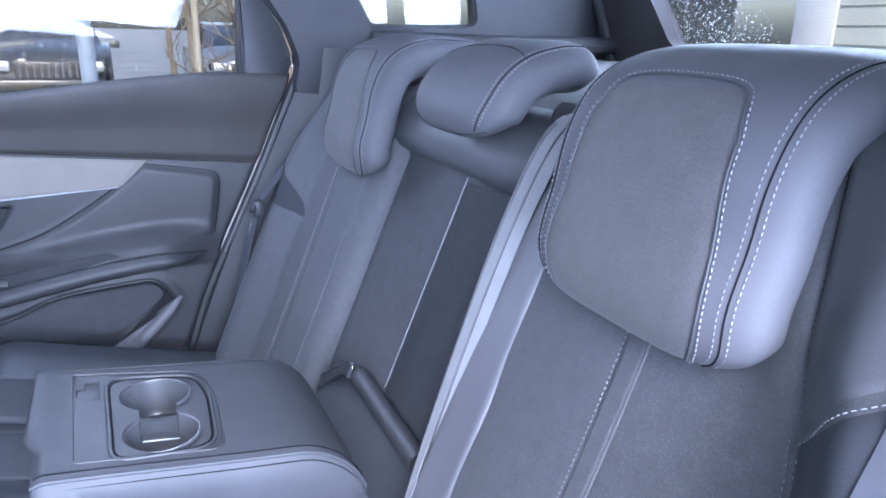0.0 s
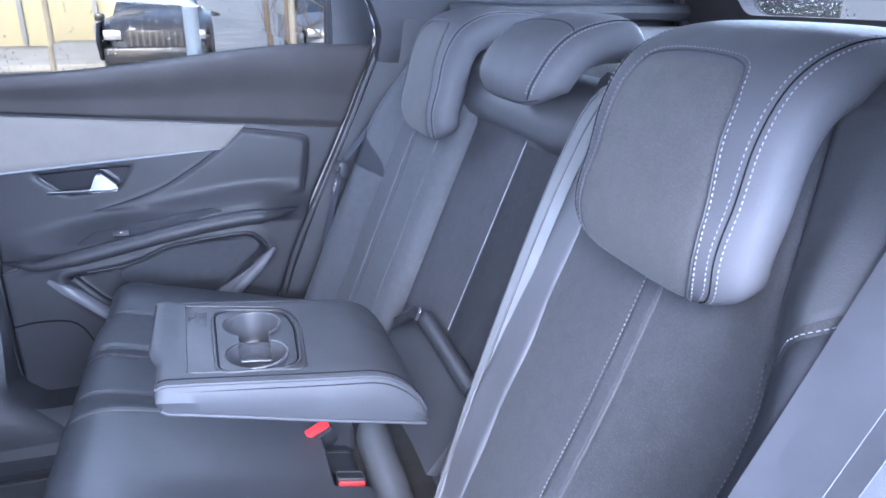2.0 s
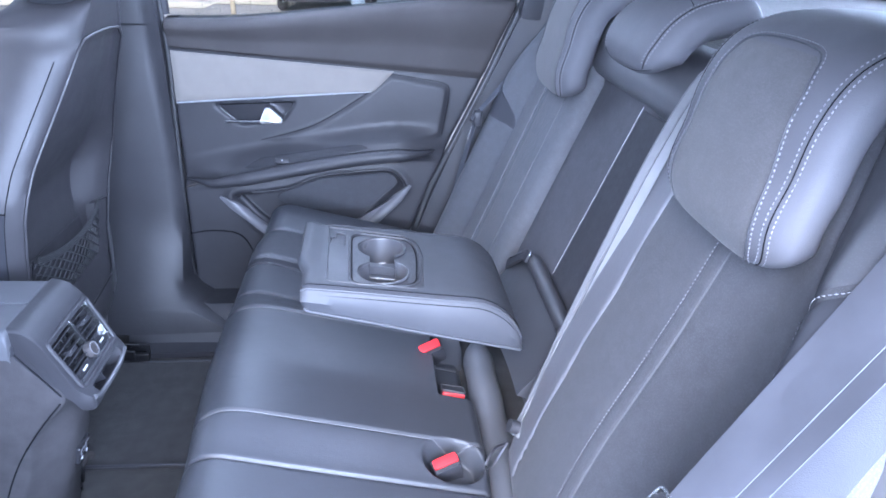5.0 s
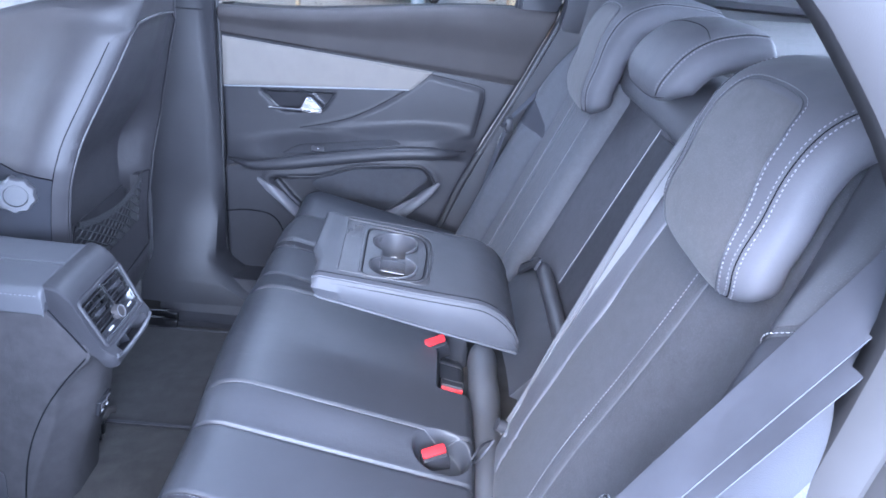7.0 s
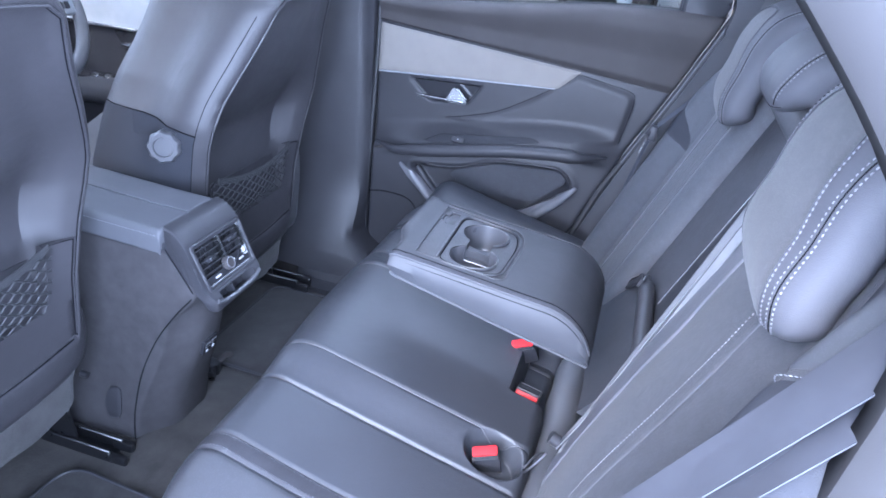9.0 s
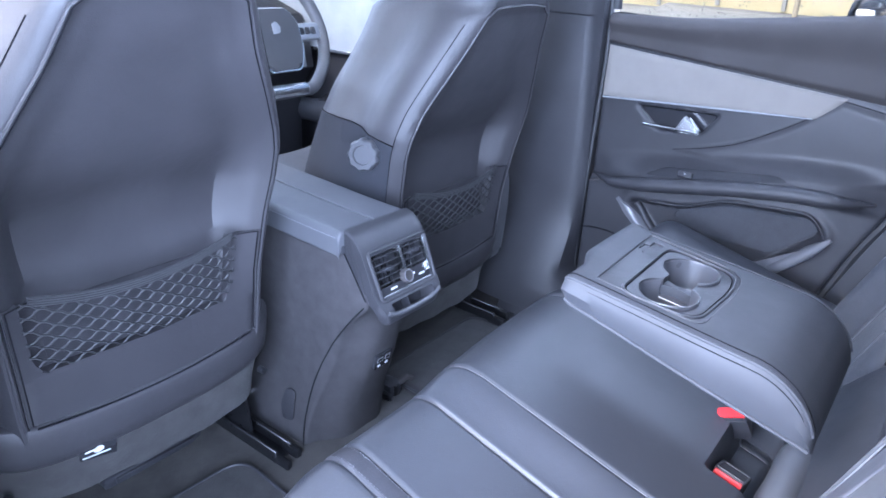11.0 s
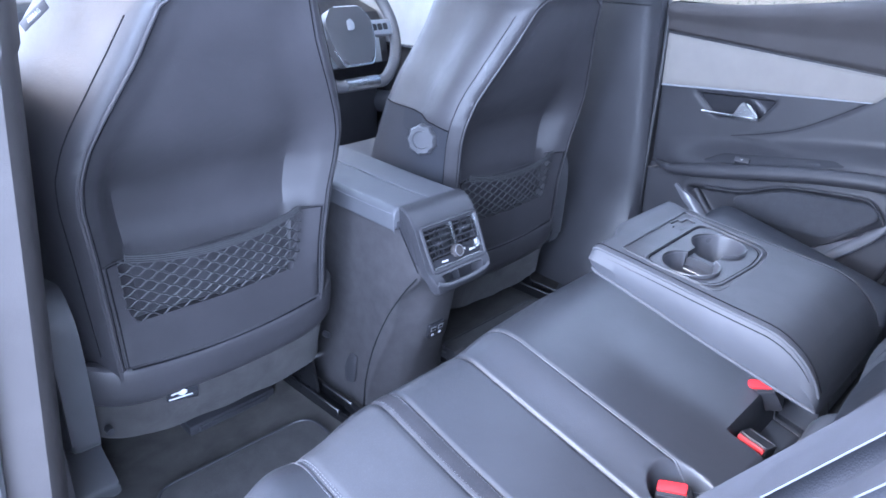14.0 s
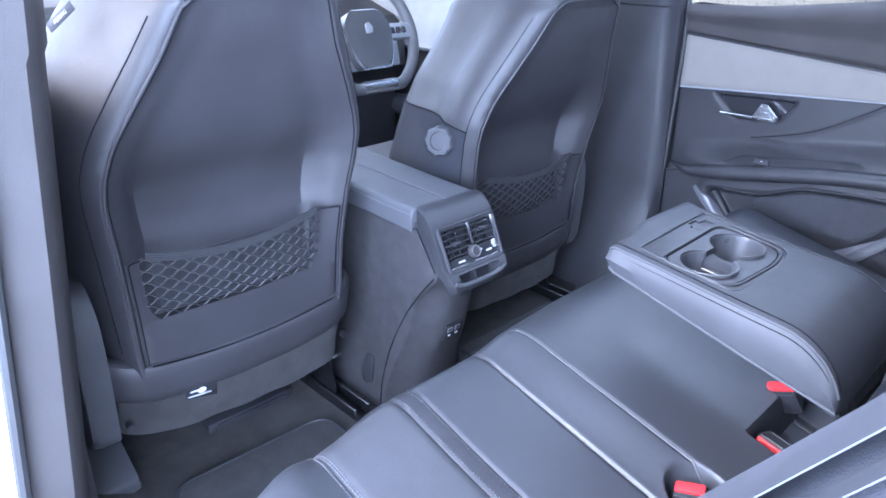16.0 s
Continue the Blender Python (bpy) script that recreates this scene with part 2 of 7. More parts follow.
def prism(points, thick, place, bevel=0.003, seg=2):
    """A bevelled plate: a flat outline (a, b) with thickness 0..thick, put by place(a, b, h)."""
    bm = bmesh.new()
    low = [bm.verts.new((a, b, 0)) for a, b in points]
    high = [bm.verts.new((a, b, thick)) for a, b in points]
    n = len(points)
    bm.faces.new(low[::-1])
    top = bm.faces.new(high)
    for k in range(n):
        bm.faces.new((low[k], low[(k + 1) % n], high[(k + 1) % n], high[k]))
    if bevel:
        bmesh.ops.bevel(bm, geom=top.edges[:], offset=bevel, segments=seg, affect="EDGES", profile=0.5)
    for v in bm.verts:
        v.co = place(*v.co)
    return bm


def rounded(points, radius, n=6):
    """A closed outline with rounded corners; radius: one for all or one for each."""
    out = []
    m = len(points)
    for k in range(m):
        r = radius[k] if isinstance(radius, (list, tuple)) else radius
        p, a, b = Vector(points[k]), Vector(points[k - 1]), Vector(points[(k + 1) % m])
        ua, ub = (a - p), (b - p)
        r = min(r, 0.45 * ua.length, 0.45 * ub.length)
        s, e = p + ua.normalized() * r, p + ub.normalized() * r
        for i in range(n + 1):
            t = i / n
            out.append(tuple((1 - t) ** 2 * s + 2 * t * (1 - t) * p + t * t * e))
    return out


def curve(points, n=40):
    """A smooth line through points (Catmull-Rom), n samples by length."""
    pts = [Vector(p) for p in points]
    ext = [pts[0] * 2 - pts[1], *pts, pts[-1] * 2 - pts[-2]]
    fine = []
    for k in range(1, len(ext) - 2):
        a, b, c, d = ext[k - 1 : k + 3]
        for i in range(16):
            t = i / 16
            fine.append(0.5 * (2 * b + (c - a) * t + (2 * a - 5 * b + 4 * c - d) * t * t + (3 * b - a - 3 * c + d) * t**3))
    fine.append(pts[-1])
    return resample(fine, n)


def resample(fine, n):
    fine = [Vector(p) for p in fine]
    length = [0.0]
    for a, b in zip(fine, fine[1:]):
        length.append(length[-1] + (b - a).length)
    out, k = [], 0
    for i in range(n):
        want = length[-1] * i / (n - 1)
        while k < len(fine) - 2 and length[k + 1] < want:
            k += 1
        span = length[k + 1] - length[k] or 1
        out.append(fine[k].lerp(fine[k + 1], min(max((want - length[k]) / span, 0), 1)))
    return out


def tube(points, radius, n=8, closed=False):
    """A round cord along points; radius may be a list."""
    pts = [Vector(p) for p in points]
    m = len(pts)
    rows, up = [], None
    for k in range(m):
        a, b = (pts[k - 1], pts[(k + 1) % m]) if closed else (pts[max(k - 1, 0)], pts[min(k + 1, m - 1)])
        d = (b - a).normalized()
        if up is None:
            up = Vector((0, 0, 1)) if abs(d.z) < 0.9 else Vector((1, 0, 0))
        s = d.cross(up).normalized()
        up = s.cross(d).normalized()
        r = radius[k] if isinstance(radius, (list, tuple)) else radius
        rows.append([pts[k] + r * (math.cos(2 * math.pi * i / n) * s + math.sin(2 * math.pi * i / n) * up) for i in range(n)])
    return grid(rows, wrap_u=closed, wrap_v=True)


def ribbon(points, across, width, thick):
    """A flat band along points; across: the direction of its width at each point."""
    pts = [Vector(p) for p in points]
    rows = []
    for k, p in enumerate(pts):
        d = (pts[min(k + 1, len(pts) - 1)] - pts[max(k - 1, 0)]).normalized()
        a = Vector(across[k] if isinstance(across, list) else across)
        a = (a - d * a.dot(d)).normalized()
        nrm = d.cross(a).normalized()
        w = width[k] if isinstance(width, (list, tuple)) else width
        section = [(-w / 2, -thick / 2), (-w * 0.3, -thick / 2), (w * 0.3, -thick / 2), (w / 2, -thick / 2), (w / 2, thick / 2), (w * 0.3, thick / 2), (-w * 0.3, thick / 2), (-w / 2, thick / 2)]
        rows.append([p + a * u + nrm * v for u, v in section])
    return grid(rows, wrap_v=True)


def stitches(lines, long=0.0031, gap=0.0020, wide=0.0005, high=0.0003):
    """Short raised threads along lines of (point, normal)."""
    verts, faces = [], []
    for line in lines:
        pts = [Vector(p) for p, _ in line]
        nrm = [Vector(n) for _, n in line]
        along = [0.0]
        for a, b in zip(pts, pts[1:]):
            along.append(along[-1] + (b - a).length)
        s, k = 0.0, 0

        def at(s):
            k = 0
            while k < len(pts) - 2 and along[k + 1] < s:
                k += 1
            f = (s - along[k]) / ((along[k + 1] - along[k]) or 1)
            return pts[k].lerp(pts[k + 1], f), nrm[k].lerp(nrm[k + 1], f).normalized()

        while s + long < along[-1]:
            (a, na), (b, nb) = at(s), at(s + long)
            d = (b - a).normalized()
            side = d.cross(na).normalized() * wide / 2
            base = len(verts)
            mid = (a + b) / 2 + na * high
            verts += [a - side - na * 0.001, a + side - na * 0.001, b - side - nb * 0.001, b + side - nb * 0.001, mid - side * 0.7 - d * long * 0.3, mid + side * 0.7 - d * long * 0.3, mid - side * 0.7 + d * long * 0.3, mid + side * 0.7 + d * long * 0.3]
            faces += [tuple(base + i for i in q) for q in ((0, 1, 5, 4), (4, 5, 7, 6), (6, 7, 3, 2), (0, 4, 6, 2), (1, 3, 7, 5))]
            s += long + gap
    me = bpy.data.meshes.new("tmp")
    me.from_pydata([tuple(v) for v in verts], [], faces)
    bm = bmesh.new()
    bm.from_mesh(me)
    bpy.data.meshes.remove(me)
    return bm


def carve(ob, cutters):
    """Cuts holes into a mesh object with closed bmeshes, and keeps the result as plain mesh."""
    for bm in cutters:
        bmesh.ops.recalc_face_normals(bm, faces=bm.faces[:])
        me = bpy.data.meshes.new("tmp_cut")
        bm.to_mesh(me)
        bm.free()
        c = new("tmp_cut", me)
        mod = ob.modifiers.new("cut", "BOOLEAN")
        mod.operation, mod.solver, mod.object = "DIFFERENCE", "EXACT", c
        dg = bpy.context.evaluated_depsgraph_get()
        dg.update()
        cut = bpy.data.meshes.new_from_object(ob.evaluated_get(dg))
        ob.modifiers.clear()
        old, ob.data = ob.data, cut
        bpy.data.meshes.remove(old)
        bpy.data.objects.remove(c)
        bpy.data.meshes.remove(me)
    return ob


def smooth(a, b, x):
    t = min(max((x - a) / (b - a), 0.0), 1.0)
    return t * t * (3 - 2 * t)


def bell(x, w):
    return math.exp(-((x / w) ** 2))


def edge_round(d, r):
    """How far a rounded edge of radius r has fallen at a distance d from its rim."""
    return 0.0 if d >= r else r - math.sqrt(max(r * r - (r - max(d, 0)) ** 2, 0))


def samples(a, b, step, marks=(), fine=(0.0, 0.002, 0.004, 0.007, 0.011)):
    """Even steps from a to b with closer ones round the marks and ends."""
    s = {round(a + (b - a) * k / max(round((b - a) / step), 1), 5) for k in range(max(round((b - a) / step), 1) + 1)}
    for m in marks:
        s |= {round(m + q * f, 5) for f in fine for q in (-1, 1) if a < m + q * f < b}
    for f in (0.001, 0.004, 0.009, 0.016, 0.025):
        s |= {round(a + f, 5), round(b - f, 5)}
    return sorted(s)


def interp(table, x):
    pts = sorted(table)
    if x <= pts[0][0]:
        return pts[0][1]
    for (a, va), (b, vb) in zip(pts, pts[1:]):
        if x <= b:
            return va + (vb - va) * (x - a) / (b - a)
    return pts[-1][1]


# ---- setting outside the car ----
def ground_and_yard():
    asphalt = mat("wet_concrete_yard", (0.22, 0.22, 0.225), 0.55, grain=(60, 0.4), mottle=(0.8, 0.25))
    g = part("ground", solid([[(x, y, -0.45) for y in (-400, -20, 20, 400)] for x in (-400, -20, 20, 400)], (0, 0, -0.5)), asphalt)
    structure(g, "damp pale grey concrete car park around the car", "ground")
    concrete = mat("pale_concrete", (0.42, 0.41, 0.38), 0.8, grain=(80, 0.4), mottle=(1.5, 0.12))
    k = part("pavement", box(13.5, 19, 1.6, 40, -0.449, -0.33, 0.02), concrete)
    structure(k, "pale concrete pavement with a raised kerb", "pavement")


ground_and_yard()


def warehouse():
    wall_mat = mat("cream_cladding", (0.50, 0.45, 0.29), 0.6, mottle=(0.6, 0.1))
    grey = mat("pale_cladding", (0.42, 0.45, 0.46), 0.5, mottle=(0.4, 0.08))
    roof_mat = mat("grey_roof_sheet", (0.3, 0.31, 0.32), 0.6, mottle=(0.5, 0.1))
    b = thing("warehouse", (26, 16, -0.45), "long cream-clad warehouse with pale upper panels", "building")
    part("wall", box(22, 32, 2.4, 40, -0.45, 1.6, 0.02), wall_mat, b)
    part("upper_wall", box(21.98, 32.02, 2.38, 40.02, 1.6, 6.0, 0.02), grey, b, "pale grey upper cladding")
    part("roof", box(21.6, 32.4, 2.0, 40.4, 6.0, 6.25, 0.03), roof_mat, b)
    for k in range(6):
        part("panel_rib", box(21.9, 22.0, 3.0 + k * 1.9, 3.12 + k * 1.9, -0.4, 1.58, 0.01), roof_mat, b)
    teal = mat("teal_sign", (0.05, 0.42, 0.40), 0.5, mottle=(2, 0.05))
    s = thing("sign_board", (16, 0.9, -0.45), "teal advertising board on a low post", "sign")
    part("board", box(15.96, 16.04, 0.5, 1.4, -0.25, 0.45, 0.01), teal, s)
    part("post", box(15.97, 16.03, 0.9, 1.0, -0.45, -0.25, 0.005), roof_mat, s)
    for k in range(5):
        part("letter_bar", box(15.945, 15.962, 0.58 + k * 0.16, 0.68 + k * 0.16, 0.02, 0.2, 0.003), PRINT_WHITE, s)


warehouse()


def lamp_pole(x, y, r, material, label):
    p = thing("lamp_pole", (x, y, -0.45), label, "pole")
    part("shaft", tube([(x, y, -0.45), (x, y, 1.5), (x, y, 5.5)], [r * 1.1, r, r * 0.8], 14), material, p)
    part("base_plate", box(x - r * 2, x + r * 2, y - r * 2, y + r * 2, -0.45, -0.42, 0.005), material, p)
    part("lamp_head", box(x - 0.5, x + 0.1, y - 0.1, y + 0.1, 5.45, 5.55, 0.03), material, p)


POLE_BLUE = mat("pale_blue_painted_steel", (0.20, 0.26, 0.34), 0.45, mottle=(4, 0.06))
POLE_CREAM = mat("galvanised_steel", (0.30, 0.27, 0.21), 0.5, mottle=(6, 0.1))
lamp_pole(5.2, 0.22, 0.055, POLE_BLUE, "pale blue painted steel pole")
lamp_pole(7.6, -0.86, 0.035, POLE_CREAM, "slim pale galvanised pole")
lamp_pole(9.6, 2.05, 0.035, POLE_CREAM, "slim pale galvanised pole")


def parked_car(name, x, y, paint, label, width=1.85, long=4.4, turn=0.0):
    """A parked car with its front towards -x."""
    c = thing(name, (x, y, -0.45), label, "car")
    m = Matrix.Translation((x, y, -0.45)) @ Matrix.Rotation(turn, 4, "Z")
    dark = mat("tinted_car_glass", (0.02, 0.022, 0.025), 0.08, spec=1.0, coat=1.0, mottle=(3, 0.1), rough_var=0.03)
    w = width / 2
    profile = [(0.0, 0.30), (0.02, 0.62), (0.10, 0.80), (0.35, 0.90), (1.15, 1.02), (1.2, 1.03), (2.6, 1.05), (4.2, 1.02), (4.38, 0.8), (4.4, 0.35)]
    rows = []
    for u, z in profile:
        u *= long / 4.4
        nose = 0.86 + 0.14 * smooth(0, 0.8, u)
        row = []
        for k in range(25):
            s = -1 + 2 * k / 24
            crown = 0.05 * (1 - s * s) * (1 if 0.1 < u < 4.2 else 0.3)
            row.append(m @ Vector((u + 0.18 * abs(s) ** 3 * (1 - smooth(0, 1.0, u)), w * nose * s, z + crown - 0.08 * abs(s) ** 6)))
        rows.append(row)
    body = solid(rows, (0, 0, -0.02))
    part("body", body, paint, c)
    side = [(0.3, 0.28), (0.05, 0.6), (0.35, 0.86), (1.2, 1.0), (4.2, 1.0), (4.38, 0.6), (4.2, 0.28)]
    for sgn in (-1, 1):
        part("side_panel", prism([(u * long / 4.4, z) for u, z in side], 0.06, lambda a, b, h, q=sgn: m @ Vector((a, q * (w - 0.06 + h), b)), 0.02), paint, c)
    cabin = [[m @ Vector((u, s * w * f, z)) for s in (-1, -0.6, 0, 0.6, 1)] for u, f, z in ((1.15, 0.86, 0.98), (1.9, 0.74, 1.46), (2.6, 0.74, 1.52), (3.5, 0.72, 1.46), (4.15, 0.80, 1.0))]
    part("cabin", solid(cabin, (0, 0, -0.04)), dark, c, "dark tinted glass house")
    part("roof", solid([[m @ Vector((u, s * w * 0.72, z)) for s in (-1, -0.5, 0, 0.5, 1)] for u, z in ((1.95, 1.49), (2.6, 1.545), (3.45, 1.49))], (0, 0, -0.03)), paint, c)
    part("bumper", moved(box(-0.06, 0.2, -w * 0.88, w * 0.88, 0.22, 0.52, 0.06, 3), m), paint, c)
    grille = part("grille", moved(box(-0.05, 0.06, -w * 0.5, w * 0.5, 0.50, 0.78, 0.03, 2), m), GLOSS_BLACK, c, "black grille with steel slats")
    for k in range(9):
        part("slat", moved(box(-0.062, -0.045, -w * 0.45 + k * w * 0.9 / 8.5, -w * 0.45 + k * w * 0.9 / 8.5 + 0.03, 0.53, 0.75, 0.004, 1), m), STEEL, grille)
    for sgn in (-1, 1):
        lamp = part("headlight", moved(box(-0.02, 0.14, sgn * w * 0.56, sgn * w * 0.86, 0.62, 0.78, 0.03, 2), m), CHROME, c, "clear glass headlight")
        part("mirror", moved(box(1.25, 1.4, sgn * (w + 0.0), sgn * (w + 0.16), 0.95, 1.08, 0.03, 2), m), paint, c)
    for u in (0.85, 3.6):
        for sgn in (-1, 1):
            wheel = part("wheel", moved(moved(box(-0.32, 0.32, -0.1, 0.1, -0.32, 0.32, 0.09, 3), Matrix.Translation((u * long / 4.4, sgn * (w - 0.12), 0.32))), m), RUBBER, c)
    return c


DARK_PAINT = mat("dark_metallic_paint", (0.02, 0.022, 0.028), 0.25, metal=0.3, coat=0.8, mottle=(2, 0.08), rough_var=0.03)
GREY_PAINT = mat("grey_metallic_paint", (0.16, 0.17, 0.19), 0.3, metal=0.4, coat=0.7, mottle=(2, 0.06), rough_var=0.03)
parked_car("parked_car", 12.0, 0.9, DARK_PAINT, "black parked car with a steel grille facing across", 1.85)
parked_car("parked_car", 13.5, -2.6, GREY_PAINT, "grey parked car with clear headlights", 1.8)



def clad_shed():
    """A pale shed behind the car, clad in level boards."""
    pale = mat("pale_green_cladding", (0.62, 0.64, 0.56), 0.6, mottle=(0.7, 0.06))
    s = thing("clad_shed", (0.0, -12.0, -0.45), "pale shed with level cladding boards and white corner", "building")
    part("wall", box(-9.0, 6.5, -15.0, -9.6, -0.45, 3.4, 0.02), pale, s)
    for k in range(14):
        part("board", box(-9.0, 6.45, -9.62, -9.57, -0.40 + 0.27 * k, -0.15 + 0.27 * k, 0.012, 1), pale, s)
    part("corner_trim", box(6.4, 7.1, -15.0, -9.54, -0.45, 3.4, 0.02), WHITE_PAINT, s, "white corner trim")
    part("roof", box(-9.3, 7.4, -15.2, -9.3, 3.4, 3.6, 0.03), POLE_CREAM, s)


clad_shed()


def bare_tree(x, y, height, seed):
    rng = random.Random(seed)
    bark = mat("grey_brown_bark", (0.16, 0.13, 0.10), 0.9, grain=(60, 0.6), mottle=(4, 0.2))
    t = thing("bare_tree", (x, y, -0.45), "leafless winter tree with fine branches", "tree")
    part("trunk", tube([(x, y, -0.45), (x + 0.05, y, 1.0), (x, y + 0.1, height * 0.5), (x, y, height * 0.75)], [0.07, 0.055, 0.04, 0.02], 9), bark, t)
    verts = []
    bms = []

    def grow(p, d, length, r, depth):
        q = p + d * length
        bms.append(tube([p, (p + q) / 2 + Vector((rng.uniform(-1, 1), rng.uniform(-1, 1), rng.uniform(-1, 1))) * length * 0.08, q], [r, r * 0.8, r * 0.55], 5))
        if depth:
            for _ in range(rng.choice((3, 4))):
                e = (d + Vector((rng.uniform(-1, 1), rng.uniform(-1, 1), rng.uniform(-0.2, 0.9))) * 0.8).normalized()
                grow(p.lerp(q, rng.uniform(0.5, 1.0)), e, length * rng.uniform(0.5, 0.75), r * 0.5, depth - 1)

    for k in range(9):
        a = rng.uniform(0, 6.28)
        grow(Vector((x, y, -0.45 + height * rng.uniform(0.15, 0.6))), Vector((math.cos(a), math.sin(a), rng.uniform(0.3, 1.0))).normalized(), height * rng.uniform(0.15, 0.25), 0.014, 3)
    crown = part("crown", join(*bms), bark, t, "tangle of thin bare branches")
    tagged(crown, kind="stuff")


bare_tree(12.5, -3.0, 6.0, 3)
bare_tree(15.0, -1.2, 5.5, 8)
bare_tree(10.6, -1.15, 3.0, 5)
bare_tree(10.2, -1.75, 2.6, 12)


def parked_van(x, y):
    """A dark van standing behind the car, its side towards +y."""
    v = thing("parked_van", (x, y, -0.45), "dark grey parked van standing behind the car", "van")
    part("body", join(box(x - 2.0, x + 1.2, y - 0.95, y + 0.95, -0.15, 1.85, 0.12, 4), box(x + 1.0, x + 2.1, y - 0.92, y + 0.92, -0.15, 0.75, 0.14, 4)), DARK_PAINT, v)
    part("windscreen", moved(box(-0.03, 0.03, -0.78, 0.78, -0.4, 0.4, 0.02), Matrix.Translation((x + 1.38, y, 1.1)) @ Matrix.Rotation(radians(-40), 4, "Y")), GLOSS_BLACK, v, "dark windscreen")
    for k in range(3):
        w = part("window", box(x - 1.7 + 0.95 * k, x - 0.9 + 0.95 * k, y + 0.945, y + 0.965, 0.75, 1.45, 0.01), GLOSS_BLACK, v, "tinted side window")
        part("window_frame", tube([(x - 1.7 + 0.95 * k, y + 0.966, 0.75), (x - 0.9 + 0.95 * k, y + 0.966, 0.75), (x - 0.9 + 0.95 * k, y + 0.966, 1.45), (x - 1.7 + 0.95 * k, y + 0.966, 1.45)], 0.015, 6, closed=True), RUBBER, w)
    for dx in (-1.3, 1.25):
        part("wheel", tube([(x + dx, y + 0.72, -0.12), (x + dx, y + 0.97, -0.12)], 0.33, 24), RUBBER, v)
        part("wheel", tube([(x + dx, y - 0.97, -0.12), (x + dx, y - 0.72, -0.12)], 0.33, 24), RUBBER, v)
    part("bumper", box(x - 2.08, x - 1.9, y - 0.9, y + 0.9, -0.2, 0.1, 0.05, 3), RUBBER, v)


parked_van(8.3, -6.6)


# ---- car shell ----
def floor_pan():
    def z(x, y):
        tunnel = 0.035 * bell(x + 0.05, 0.17)
        hump = 0.012 * bell(x + 0.24, 0.10) * bell(y - 0.69, 0.09)
        step = 0.05 * smooth(0.58, 0.70, abs(x + 0.02))
        return 0.012 + tunnel + hump + step + 0.004 * math.sin(9 * x + 4 * y)

    xs = samples(-0.80, 0.78, 0.03)
    ys = samples(-0.12, 2.0, 0.03)
    f = part("floor", solid([[(x, y, z(x, y)) for y in ys] for x in xs], (0, 0, -0.09)), CARPET)
    structure(f, "charcoal carpet of the car floor with a low tunnel", "floor")
    outline = rounded([(-0.60, 0.36), (-0.29, 0.36), (-0.275, 0.775), (-0.60, 0.80)], [0.02, 0.02, 0.05, 0.05])
    m = part("floor_mat", prism(outline, 0.010, lambda a, b, h: Vector((a, b, z(a, b) + 0.0005 + h)), 0.003), FELT)
    tagged(m, "black carpet floor mat with a bound edge", "floor mat")
    rim = [Vector((a, b, z(a, b) + 0.010)) for a, b in outline]
    edge = part("binding", tube(rim, 0.0032, 6, closed=True), PLASTIC_DARK, m)
    outline = rounded([(0.10, 0.36), (0.50, 0.36), (0.50, 0.78), (0.12, 0.78)], 0.04)
    m2 = part("floor_mat", prism(outline, 0.010, lambda a, b, h: Vector((a, b, z(a, b) + 0.0005 + h)), 0.003), FELT)
    tagged(m2, "black carpet floor mat behind the driving seat", "floor mat")
    part("binding", tube([Vector((a, b, z(a, b) + 0.010)) for a, b in outline], 0.0032, 6, closed=True), PLASTIC_DARK, m2)
    duct = part("floor_duct", join(box(-0.47, -0.27, 0.90, 1.05, 0.012, 0.036, 0.006), box(-0.45, -0.29, 0.895, 0.9005, 0.018, 0.030, 0.001, 1)), PLASTIC_DARK)
    tagged(duct, "low black air duct under the front passenger seat", "air duct")


floor_pan()

# the rim of the rear door opening beside the camera, as (y, z)
OPENING = [(0.49, 1.16), (0.30, 1.19), (0.12, 1.165), (-0.02, 1.115), (-0.08, 1.07), (-0.13, 1.035), (-0.165, 1.0), (-0.2, 0.96), (-0.228, 0.92), (-0.243, 0.885), (-0.252, 0.84), (-0.247, 0.78), (-0.240, 0.72), (-0.225, 0.62), (-0.18, 0.50), (-0.10, 0.38), (0.0, 0.27), (0.12, 0.17), (0.26, 0.11), (0.42, 0.095)]


